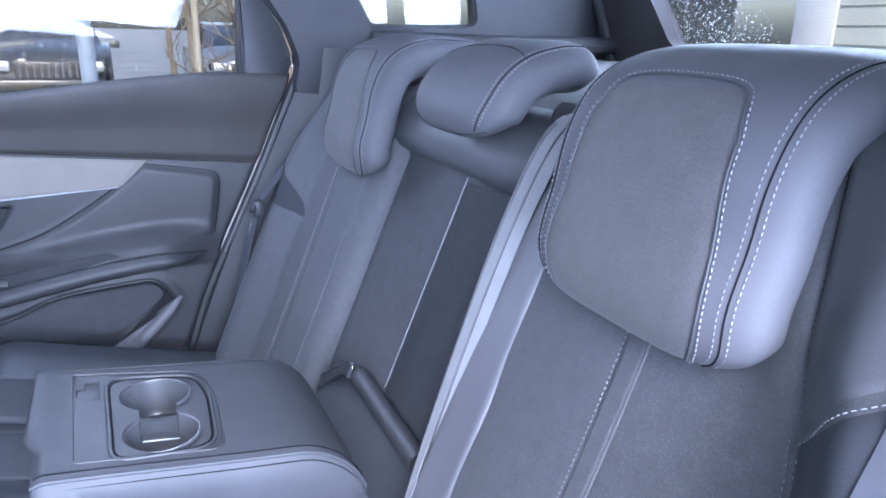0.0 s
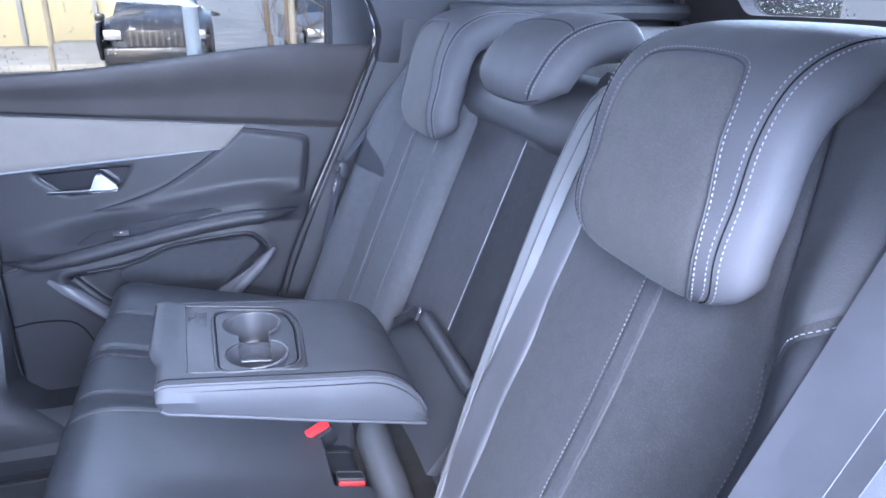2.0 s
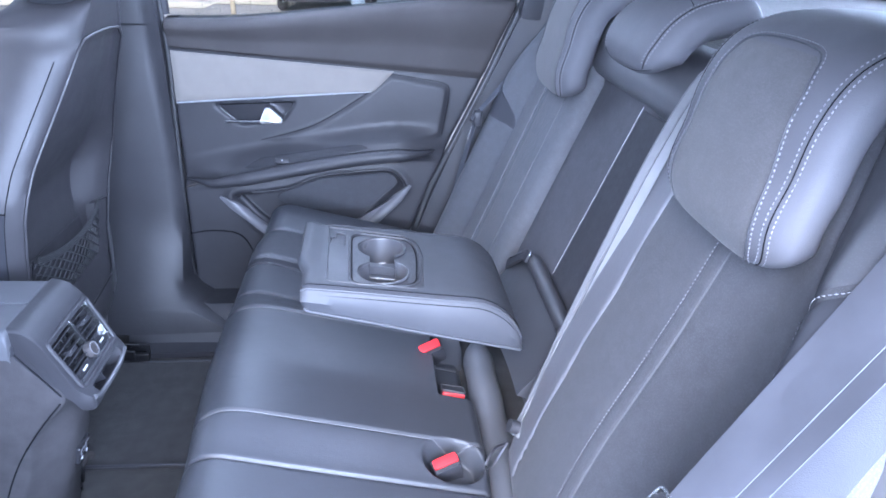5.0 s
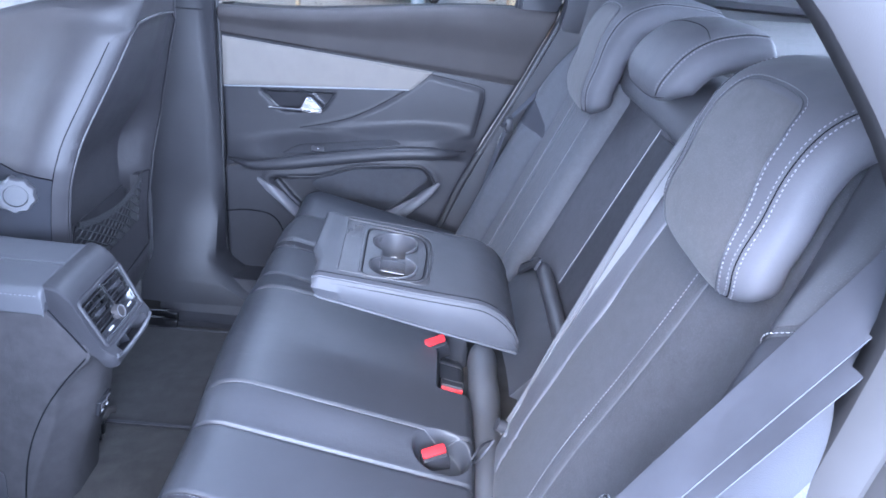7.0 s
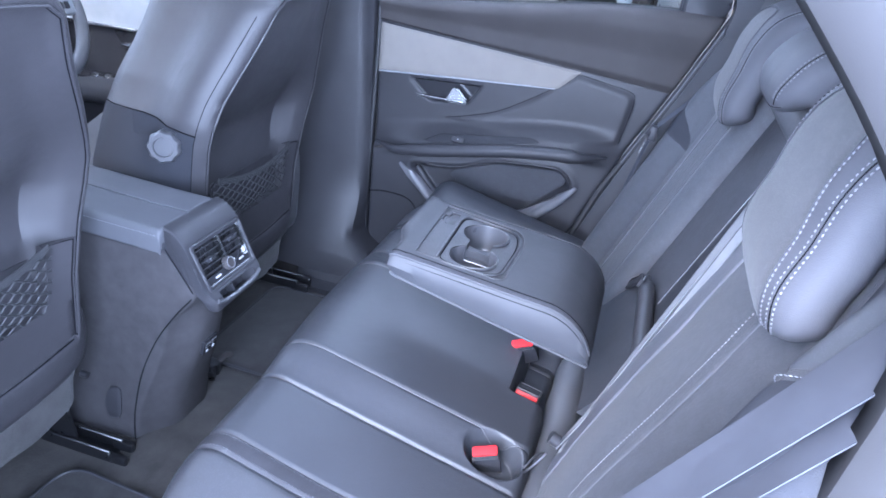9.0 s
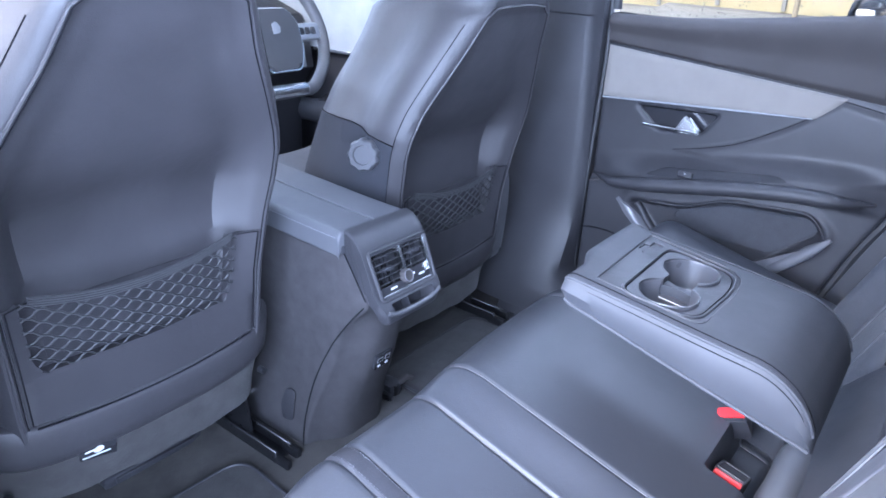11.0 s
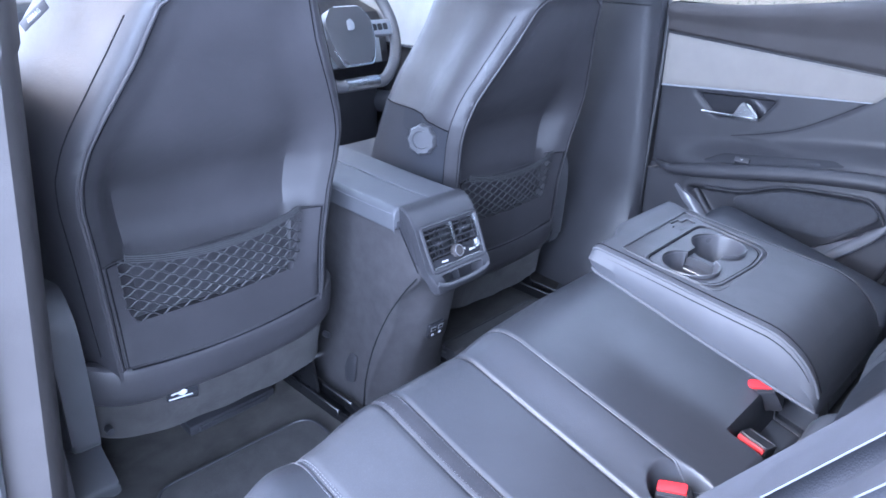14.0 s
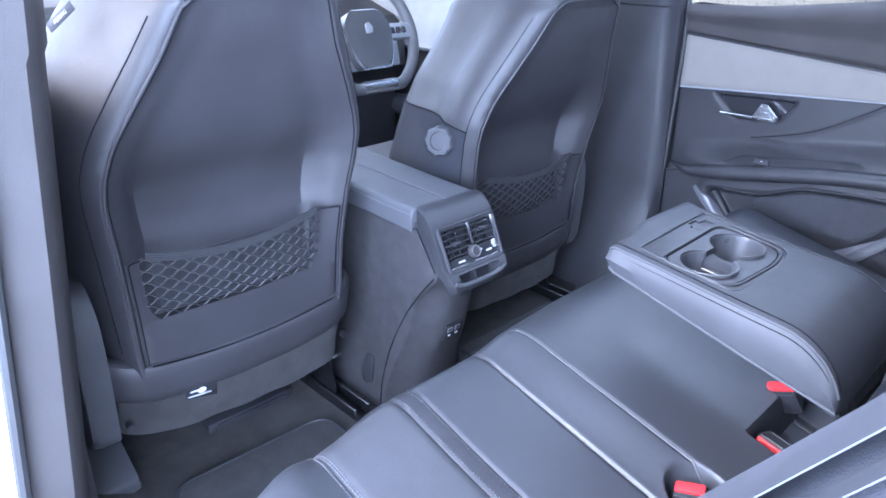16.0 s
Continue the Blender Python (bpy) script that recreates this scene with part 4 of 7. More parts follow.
def rear_bench():
    s = thing("rear_bench_seat", (0, 0.1, 0.05), "black leather rear bench seat with pale stitching and folded-down armrest", "car seat")
    xs = samples(-0.685, 0.66, 0.014, SEAT_MARKS + (-0.25, -0.24, -0.225, -0.21, -0.195, -0.18, -0.061, 0.145))
    ys = samples(-0.047, 0.392, 0.014, (0.011, 0.05, 0.04, 0.03, -0.02, -0.03, -0.04), (0, 0.003, 0.006))
    rows = []
    for x in xs:
        k = front_y(x) - 0.392
        row = [Vector((x, y + k * smooth(0.1, 0.39, y), cushion_z(x, y + k * smooth(0.1, 0.39, y)))) for y in ys]
        row += [Vector((x, front_y(x) + 0.001 - 0.06 * t * t, cushion_z(x, front_y(x)) - 0.21 * t)) for t in (0.05, 0.12, 0.25, 0.5, 0.75, 1.0)]
        rows.append(row)
    part("cushion", solid(rows, (0, -0.005, -0.02)), CUSHION_LEATHER, s, "black leather seat cushion")
    for a, b in ((-0.4295, -0.4005), (0.3355, 0.3645)):
        part("seam_strip", solid([[Vector((a + (b - a) * u, y, cushion_z(a + (b - a) * u, y) + 0.0009 * (0 < u < 1))) for y in samples(-0.034, front_y(a) - 0.006, 0.02)] for u in (0, 0.08, 0.3, 0.5, 0.7, 0.92, 1)], (0, 0, -0.003)), HATCH_CLOTH, s, "narrow dark strip between the stitched seams")
    part("seat_base", box(-0.66, 0.655, -0.34, 0.20, 0.12, 0.215, 0.02), FELT, s, "dark felt seat base")

    def seam(x, off=0.0, y0=-0.036):
        y1 = front_y(x) - 0.004
        return [(Vector((x + off, y0 + (y1 - y0) * k / 60, cushion_z(x + off, y0 + (y1 - y0) * k / 60) + 0.0006)), Vector((0, -0.24, 0.97))) for k in range(61)]

    def front(x, off):
        return [(Vector((x + off, front_y(x) + 0.002 - 0.06 * t * t, cushion_z(x + off, front_y(x)) - 0.21 * t)), Vector((0, 1, 0))) for t in (0.02, 0.1, 0.2, 0.35)]

    lines = [seam(-0.4315, 0.0055), seam(-0.3985, -0.0055), seam(0.3335, 0.0055), seam(0.3665, -0.0055)]
    lines += [front(-0.4315, 0.0055), front(-0.3985, -0.0055), front(0.3335, 0.0055), front(0.3665, -0.0055)]
    lines += [seam(-0.571, o, 0.05) for o in (-0.006, -0.003, 0.003, 0.006)]
    st = part("cushion_stitching", stitches(lines, 0.0034, 0.0016, 0.00045), THREAD_GREY, s, "pale stitching")
    tagged(st, kind="stuff")
    for x in (-0.183, 0.120):
        pts = [Vector((x, -0.036 + 0.406 * k / 40, cushion_z(x, -0.036 + 0.406 * k / 40) + 0.0012)) for k in range(41)]
        part("cushion_piping", tube(pts, 0.0014, 6), LEATHER_SOFT, s)
    for a, b in ((-0.564, -0.438), (0.374, 0.514)):
        xs2 = samples(a, b, 0.02)
        ys2 = samples(-0.034, front_y(a) - 0.012, 0.02)
        part("seat_panel", solid([[Vector((x, y, cushion_z(x, y) + 0.0022 - 0.002 * smooth(0.006, 0.0, min(x - a, b - x)))) for y in ys2] for x in xs2], (0, 0, -0.003)), PERFORATED, s, "textured fabric seat panel")
    return s


BENCH = rear_bench()


def bolster_x(b):
    """Inner edge of the near side bolster."""
    return interp([(0.0, -0.556), (0.30, -0.554), (0.38, -0.556), (0.42, -0.553), (0.4525, -0.544), (0.50, -0.527), (0.543, -0.517), (0.606, -0.503), (0.70, -0.484)], b)


def band_x(b):
    """Outer edge of the near leather band."""
    return -0.236 - 0.050 * (0.45 - b)


def near_h(x, b):
    """How far the near backrest stands out."""
    h = 0.018 * bell(x + 0.345, 0.16)
    e = bolster_x(b)
    h += 0.012 * smooth(e + 0.06, e, x) + 0.052 * smooth(e + 0.002, e - 0.060, x) * smooth(0.70, 0.40, b)
    h += 0.012 * bell(b - 0.16, 0.14) * bell(x + 0.36, 0.14)
    for m in (band_x(b), -0.382 - 0.035 * (0.45 - b), -0.406 - 0.030 * (0.45 - b)):
        h -= 0.0025 * bell(x - m, 0.0025)
    h -= 0.004 * bell(x - e, 0.003)
    return h


def backrests():
    rests = {}
    # near backrest
    def left(b):
        return -0.675 + 0.05 * smooth(0.45, 0.68, b)

    def right(b):
        return -0.145 - 0.035 * smooth(0.10, 0.0, b) - 0.05 * smooth(0.58, 0.66, b)

    us, vs = [], samples(-0.02, 0.655, 0.018)
    xs = samples(-0.675, -0.14, 0.007)
    rows = []
    for x0 in xs:
        u = (x0 + 0.675) / 0.535
        row = []
        for b in vs:
            x = left(b) + (right(b) - left(b)) * u
            rise = 0.050 * smooth(0.45, 0.20, u)
            b += rise * smooth(0.45, 0.655, b)
            h = near_h(x, b)
            h -= edge_round(x - left(b), 0.07) + 0.9 * edge_round(right(b) - x, 0.03) + edge_round(0.655 + rise - b, 0.05) + 0.5 * edge_round(b + 0.02, 0.03)
            row.append(on_back(x, b, h))
        rows.append(row)
    near = part("backrest", solid(rows, -BACK_H * 0.09), FABRIC, BENCH, "dark fabric backrest with leather side bands")
    # leather band on the inner side, and bolster skins
    def skin(name, x_of, b0, b1, hf, material, parent, label, lift=0.0012, n=14):
        rows = []
        for u in [0.0, 0.012] + [0.03 + 0.94 * k / n for k in range(n + 1)] + [0.988, 1.0]:
            row = []
            for j in range(41):
                lo = b0 if not isinstance(b0, tuple) else b0[0] + (b0[1] - b0[0]) * u
                hi = b1 if not isinstance(b1, tuple) else b1[0] + (b1[1] - b1[0]) * u
                b = lo + (hi - lo) * j / 40
                xa, xb = x_of(b)
                x = xa + (xb - xa) * u
                fall = lift * (u in (0.0, 1.0) or j in (0, 40))
                row.append(on_back(x, b, hf(x, b) + lift - fall))
            rows.append(row)
        return part(name, solid(rows, -BACK_H * 0.004), material, parent, label)

    def near_skin(x, b):
        return near_h(x, b) - 0.9 * edge_round(right(b) - x, 0.03) - edge_round(x - left(b), 0.07)

    skin("inner_band", lambda b: (band_x(b), right(b) - 0.001), 0.0, 0.62, near_skin, BAND_LEATHER, near, "smooth leather band with its sheen painted as a paler tone")
    skin("centre_band", lambda b: (-0.4045 - 0.030 * (0.45 - b), -0.3835 - 0.035 * (0.45 - b)), 0.0, 0.50, near_skin, FABRIC, near, "narrow fabric band")
    skin("bolster", lambda b: (left(b) + 0.003, bolster_x(min(b, 0.4525)) - 0.001), 0.0, (0.555, 0.4515), near_skin, MATTE_LEATHER, near, "smooth leather side bolster", 0.003, 24)
    skin("side_panel", lambda b: (left(b) + 0.003, bolster_x(b) - 0.001), (0.559, 0.4565), (0.676, 0.648), near_skin, PERFORATED, near, "textured fabric side panel", 0.002, 24)
    lines = []

    def back_line(pts, hf, lift=0.0012):
        fine = curve([(x, b, 0) for x, b in pts], 60)
        return [(on_back(p.x, p.y, hf(p.x, p.y) + lift), BACK_H) for p in fine]

    lines.append(back_line([(-0.380 - 0.035 * (0.45 - b), b) for b in (0.0, 0.25, 0.475)], near_skin, 0.0012))
    lines.append(back_line([(bolster_x(b) - 0.005, b) for b in (0.08, 0.2, 0.3, 0.36, 0.40, 0.43, 0.449)], near_skin, 0.0040))
    lines.append(back_line([(bolster_x(b) + 0.004, b) for b in (0.40, 0.42, 0.455)], near_skin, 0.0012))
    lines.append(back_line([(-0.549, 0.4525), (-0.574, 0.478), (-0.605, 0.505)], near_skin, 0.004))
    lines.append(back_line([(-0.606, 0.53), (-0.598, 0.563), (-0.578, 0.63)], near_skin, 0.003))
    lines.append(back_line([(bolster_x(b) - 0.001, b) for b in (0.47, 0.5, 0.53, 0.58, 0.64)], near_skin, 0.0018))
    # paler leather cord that stands in for the highlight along this seam
    part("seam_line", tube([back_line([(-0.406 - 0.030 * (0.45 - b), b)] * 2, near_skin, 0.0022)[0][0] for b in [0.01 + 0.47 * k / 40 for k in range(41)]], 0.0011, 6), LEATHER_SOFT, near)
    lines.append(back_line([(right(0.01) - 0.012, 0.01), (right(0.1) - 0.012, 0.10), (right(0.3) - 0.012, 0.3), (right(0.5) - 0.012, 0.5)], near_skin, 0.003))
    st = part("stitching", stitches(lines), THREAD, near, "pale stitching")
    tagged(st, kind="stuff")
    part("size_tag", prism([(-0.006, -0.008), (0.006, -0.008), (0.006, 0.008), (-0.006, 0.008)], 0.002, lambda a, b, h: on_back(a - 0.262, b + 0.045, 0.012 + h), 0.0004), PRINT_WHITE, near, "small white tag")

    # far backrest
    def fl(b):
        return 0.245 - 0.01 * smooth(0.2, 0.0, b)

    def fr(b):
        return 0.665 - 0.05 * smooth(0.45, 0.68, b)

    def far_h(x, b):
        h = 0.018 * bell(x - 0.385, 0.14) + 0.055 * smooth(0.535, 0.60, x) * smooth(0.72, 0.40, b)
        for m in (0.392, 0.415):
            h -= 0.0035 * bell(x - m, 0.003)
        return h - 0.9 * edge_round(x - fl(b), 0.035) - 0.8 * edge_round(fr(b) - x, 0.05)

    rows = []
    for x0 in samples(0.245, 0.665, 0.014, (0.392, 0.415, 0.535)):
        u = (x0 - 0.245) / 0.42
        rows.append([on_back(fl(b) + (fr(b) - fl(b)) * u, b, far_h(fl(b) + (fr(b) - fl(b)) * u, b) - edge_round(0.64 - b, 0.05)) for b in samples(-0.02, 0.64, 0.018)])
    far = part("backrest", solid(rows, -BACK_H * 0.09), FABRIC_GREY, BENCH, "grey fabric backrest with a dark side wedge")
    skin("centre_panel", lambda b: (0.418, 0.535), 0.0, 0.50, far_h, FABRIC_GREY, far, "dark fabric panel")
    skin("side_panel", lambda b: (0.54 + 0.14 * smooth(0.33, 0.48, b), fr(b) - 0.004), 0.33, 0.52, far_h, MATTE_LEATHER, far, "dark side wedge")
    skin("inner_panel", lambda b: (0.29, 0.389), 0.0, 0.50, far_h, FABRIC_GREY, far, "inner fabric panel", 0.0015)
    lines = [back_line([(0.389, 0.0), (0.389, 0.25), (0.389, 0.48)], far_h), back_line([(0.42, 0.0), (0.42, 0.25), (0.42, 0.48)], far_h, 0.003)]
    st = part("stitching", stitches(lines, 0.0032, 0.0024, 0.0008), THREAD, far, "pale stitching")
    tagged(st, kind="stuff")

    # middle bay behind the armrest
    rows = []
    for x in samples(-0.142, 0.248, 0.014, (0.005,)):
        row = []
        for b in samples(0.02, 0.60, 0.016, (0.545,)):
            roll = smooth(0.525, 0.56, b)
            h = -0.028 + 0.035 * roll - edge_round(0.60 - b, 0.04) - 0.006 * smooth(0.01, -0.01, x) * (1 - roll)
            row.append(on_back(x, b, h))
        rows.append(row)
    mid = part("backrest", solid(rows, -BACK_H * 0.05), BAY_CLOTH, BENCH, "dark recessed panel behind the folded armrest")
    part("bright_strip", tube([on_back(0.036, b, -0.024) for b in (0.21, 0.3, 0.4, 0.526)], 0.0008, 8), SATIN, mid, "thin bright strip")
    part("hatch", prism(rounded([(-0.139, 0.06), (0.034, 0.06), (0.034, 0.522), (-0.139, 0.522)], 0.006), 0.005, lambda x, b, h: on_back(x, b, h - 0.0315), 0.0015), HATCH_CLOTH, mid, "dark load-through hatch")
    roll = [(0.530, -0.024), (0.534, -0.006), (0.546, 0.007), (0.568, 0.012), (0.596, 0.008), (0.622, -0.008), (0.640, -0.034), (0.648, -0.070), (0.650, -0.115)]
    rows = []
    for x in samples(-0.196, 0.262, 0.02):
        rows.append([on_back(x, b, h - 0.010 * smooth(-0.13, -0.19, x)) for b, h in roll])
    part("top_roll", solid(rows, (0, -0.02, -0.03)), LEATHER_SOFT, mid, "padded leather roll under the headrest")
    part("hatch_mark", box(0.0255, 0.028, -0.315, -0.309, 0.7615, 0.764, 0.0004, 1), PRINT_WHITE, mid)
    # pull strap and hinge of the armrest
    part("armrest_hinge", tube(curve([on_back(0.120, 0.190, -0.010), on_back(0.095, 0.196, -0.010), on_back(0.0, 0.192, -0.012), on_back(-0.13, 0.188, -0.014)], 20), [0.006, 0.012] + [0.0145] * 18, 16), PLASTIC_DARK, mid, "dark round hinge bar")
    part("pull_strap", ribbon(curve([on_back(0.205, 0.135, -0.006), on_back(0.175, 0.160, -0.004), on_back(0.120, 0.196, 0.004), on_back(0.095, 0.200, 0.006)], 16), BACK_B, 0.020, 0.006), PLASTIC_DARK, mid, "dark pull strap")
    part("strap_buckle", tube(curve([on_back(0.200, 0.150, -0.002), on_back(0.15, 0.184, 0.002), on_back(0.104, 0.210, 0.004), on_back(0.090, 0.206, 0.006)], 12), 0.0022, 8), CHROME, mid, "bright strap bar")
    rows = [[on_back(x, b, -0.006 - 0.014 * (b - 0.13) / 0.05 + 0.004 * math.sin(x * 18)) for b in (0.06, 0.09, 0.12, 0.15, 0.178)] for x in samples(-0.140, 0.200, 0.03)]
    part("armrest_root", solid(rows, -BACK_H * 0.02), LEATHER, mid, "leather flap behind the armrest")
    return near, far, mid


NEAR_REST, FAR_REST, MID_REST = backrests()


def headrest(cx, spine, parent, half=0.122, panel=True, thick=0.033, thread=0.00045):
    """A hook-shaped headrest: a padded band swept up the front and back over the top."""
    line = curve([(0, y, z) for y, z in spine], 72)
    total = sum((b - a).length for a, b in zip(line, line[1:]))
    last = len(line) - 1
    # closer sections towards both rounded ends
    steps = sorted({0.0, 0.0008, 0.002, 0.004, 0.007, 0.011, 0.016, total - 0.001, total - 0.004, total - 0.009, total - 0.016, total} | {total * k / 64 for k in range(4, 62)})

    def spot(s):
        k = min(max(s / total * last, 0), last - 0.0001)
        i, f = int(k), k - int(k)
        d0 = (line[min(i + 1, last)] - line[max(i - 1, 0)]).normalized()
        d1 = (line[min(i + 2, last)] - line[i]).normalized()
        d = d0.lerp(d1, f).normalized()
        return line[i].lerp(line[i + 1], f), Vector((0, d.z, -d.y))

    def section(s):
        e = total - s
        w = half * math.sqrt(max(0.006, 1 - (1 - min(1, (s + 0.0008) / 0.052)) ** 3)) - edge_round(e + 0.010, 0.03) * 0.6
        t = thick * math.sqrt(max(0.02, 1 - (1 - min(1, (s + 0.001) / 0.030)) ** 2)) * math.sqrt(max(0.02, 1 - (1 - min(1, (e + 0.001) / 0.015)) ** 2))
        return w, t

    rows = []
    for s in steps:
        p, n = spot(s)
        w, t = section(s)
        row = []
        for i in range(56):
            a = 2 * math.pi * i / 56
            c, q = math.cos(a), math.sin(a)
            sx = math.copysign(abs(c) ** 0.55, c)
            sn = math.copysign(abs(q) ** 0.75, q)
            row.append(Vector((cx, 0, 0)) + p + Vector((sx * w, 0, 0)) + n * (sn * t))
        rows.append(row)
    ob = part("headrest", grid(rows, wrap_v=True), HEADREST_LEATHER, parent, "padded black leather headrest with pale double stitching")

    def surface(x, s, lift=0.0):
        p, n = spot(s)
        w, t = section(s)
        c = max(-0.999, min(0.999, x / w))
        ang = math.acos(math.copysign(abs(c) ** (1 / 0.55), c))
        return Vector((cx + x, 0, 0)) + p + n * (math.sin(ang) ** 0.75 * t + lift), n

    lines = []
    for sgn in (-1, 1):
        for off in (half - 0.0265, half - 0.0165):
            lines.append([(surface(sgn * (off - half + section(s)[0]), s, 0.0005 if off < half - 0.02 else 0.0011)) for s in [0.020 + (total - 0.032) * k / 90 for k in range(91)]])
        groove = [surface(sgn * (section(s)[0] - 0.0215), s, 0.0002)[0] for s in [0.016 + (total - 0.028) * k / 60 for k in range(61)]]
        part("headrest_seam", tube(groove, 0.0007, 6), SEAM, ob)
    if panel:
        top = 0.184
        wider = half / 0.115
        width = [(0.0, 0.060), (0.02, 0.076), (0.045, 0.083), (0.09, 0.079), (0.135, 0.074), (0.163, 0.069), (0.176, 0.060), (top, 0.044)]
        pts = [(-0.052, 0.006), (-0.068, 0.014), (-0.079, 0.030), (-0.083, 0.05), (-0.079, 0.09), (-0.074, 0.135), (-0.069, 0.163), (-0.046, top), (0.046, top), (0.069, 0.163), (0.074, 0.135), (0.079, 0.09), (0.083, 0.05), (0.079, 0.030), (0.068, 0.014), (0.052, 0.006)]
        path = curve([(a * wider, b, 0) for a, b in pts], 140)
        lines.append([surface(p.x, p.y, 0.0014) for p in path])
        part("headrest_seam", tube([surface(p.x * 0.965, 0.004 + p.y * 0.965, 0.0010)[0] for p in path], 0.0010, 6), LEATHER, ob)
        xs = [-1 + 2 * k / 24 for k in range(25)]
        rows = []
        for j in range(31):
            b = 0.012 + (top - 0.016) * j / 30
            wide = interp(width, b) * wider
            rows.append([surface(wide * 0.97 * x, b, 0.0010 - 0.0014 * (abs(x) > 0.99 or j in (0, 30)))[0] for x in xs])
        part("headrest_panel", solid(rows, (0, -0.004, -0.001)), MESH_CLOTH, ob, "dark woven fabric panel")
    else:
        # cross seams of the front pad
        for s0, dip in ((0.016, -0.006), (0.088, 0.010)):
            wide = half - 0.026
            part("headrest_seam", tube([surface(wide * q, s0 + dip * (1 - q * q), 0.0002)[0] for q in [-1 + k / 20 for k in range(41)]], 0.0005, 6), SEAM, ob)
    st = part("headrest_stitching", stitches(lines, 0.0031, 0.0019, thread), THREAD, ob, "pale stitching")
    tagged(st, kind="stuff")
    return ob


OUTER = [(-0.263, 0.740), (-0.249, 0.783), (-0.260, 0.83), (-0.270, 0.875), (-0.289, 0.908), (-0.322, 0.925), (-0.36, 0.929), (-0.41, 0.926), (-0.45, 0.918)]
MIDDLE = [(-0.272, 0.848), (-0.268, 0.872), (-0.283, 0.900), (-0.308, 0.919), (-0.342, 0.928), (-0.365, 0.929), (-0.382, 0.927)]
headrest(-0.384, OUTER, NEAR_REST, half=0.131)
headrest(0.337, OUTER, FAR_REST, thread=0.0008)
headrest(-0.022, MIDDLE, MID_REST, half=0.117, panel=False, thick=0.031, thread=0.0008)


def armrest():
    a = thing("armrest", (-0.03, 0.06, 0.45), "folded-down black leather armrest with two cup holders", "armrest")
    BASES["armrest"] = Vector((-0.03, 0.06, 0.45))

    def slope(y):
        return 0.5605 - 0.11 * (0.21 - y)

    def top(y):
        return slope(y) - edge_round(y + 0.103, 0.080)

    def low(y):
        return 0.517 - 0.0755 * (0.224 - y) / 0.324

    def nearest(y):
        return -0.139 - 0.004 * smooth(0.20, 0.0, y)

    def lip(x):
        """The front edge stands higher and further forward beyond the finger notch."""
        return smooth(-0.085, -0.055, x)

    rows = []
    for y in samples(-0.102, 0.226, 0.012):
        f = edge_round(0.226 - y, 0.014)
        near, far = nearest(y), 0.106
        z1, z0 = top(y) - f, low(y) + f
        m = (z1 + z0) / 2
        sec = [(near - 0.002, z1 - 0.007), (near + 0.003, z1 - 0.002), (near + 0.010, z1)]
        sec += [(near + 0.018 + (far - near - 0.036) * k / 16, z1 + 0.0015 * math.sin(math.pi * k / 16)) for k in range(1, 16)]
        sec += [(far - 0.020, z1), (far - 0.010, z1 - 0.003), (far - 0.004, z1 - 0.010), (far + 0.004, m), (far - 0.002, z0 + 0.008), (far - 0.016, z0), (near + 0.014, z0), (near + 0.002, z0 + 0.004), (near - 0.007, m)]
        push = smooth(0.20, 0.224, y)
        rows.append([Vector((x, y + 0.010 * push * lip(x), z + 0.007 * push * lip(x) * (z > m))) for x, z in sec])
    body = part("body", grid(rows, wrap_v=True), LEATHER, a)

    def cup(x, y, r0, r1, h0, h1, n=40):
        return grid([[Vector((x + r * math.cos(2 * math.pi * k / n), y + r * math.sin(2 * math.pi * k / n), slope(y) + h)) for k in range(n)] for r, h in ((r1, h0), (r0, h1))], wrap_v=True)

    def on_top(p, q, h):
        return Vector((p, q, slope(q) + h))

    cups = ((0.012, 0.108), (-0.076, 0.107))
    plate_out = rounded([(-0.119, 0.190), (0.080, 0.196), (0.068, 0.052), (0.0, 0.040), (-0.123, 0.048)], [0.006, 0.006, 0.03, 0.03, 0.018])
    carve(body, [prism(plate_out, 0.2, lambda p, q, h: on_top(p, q, h - 0.010), 0)])
    carve(body, [cup(x, y, 0.0415, 0.038, -0.058, 0.05) for x, y in cups])
    tray = part("cup_tray", prism(plate_out, 0.0105, lambda p, q, h: on_top(-0.02 + (p + 0.02) * 0.997, 0.12 + (q - 0.12) * 0.996, h - 0.0112), 0.002), PLASTIC_DARK, a, "dark plastic cup holder tray")
    carve(tray, [cup(x, y, 0.0385, 0.0385, -0.05, 0.05) for x, y in cups])
    carve(tray, [prism(rounded([(-0.053, 0.088), (-0.011, 0.088), (-0.011, 0.127), (-0.053, 0.127)], 0.003), 0.06, lambda p, q, h: on_top(p, q, h - 0.025), 0)])
    inset = rounded([(0.010, 0.166), (0.060, 0.166), (0.060, 0.182), (0.042, 0.182), (0.042, 0.190), (0.020, 0.190), (0.020, 0.182), (0.010, 0.182)], 0.003)
    carve(tray, [prism(inset, 0.03, lambda p, q, h: on_top(p, q, h - 0.005), 0)])
    frame_out = rounded([(-0.124, 0.156), (0.064, 0.160), (0.057, 0.058), (0.004, 0.048), (-0.118, 0.055)], [0.02, 0.03, 0.035, 0.03, 0.03])
    part("tray_rim", tube([on_top(p, q, -0.0004) for p, q in frame_out], 0.0024, 6, closed=True), PLASTIC_DARK, tray)
    part("tray_groove", tube([on_top(-0.03 + (p + 0.03) * 0.955, 0.107 + (q - 0.107) * 0.94, -0.0007) for p, q in frame_out], 0.0011, 6, closed=True), SEAM, tray)
    part("tray_edge", tube([on_top(p, q, -0.0002) for p, q in plate_out], 0.0015, 6, closed=True), PLASTIC_DARK, tray)
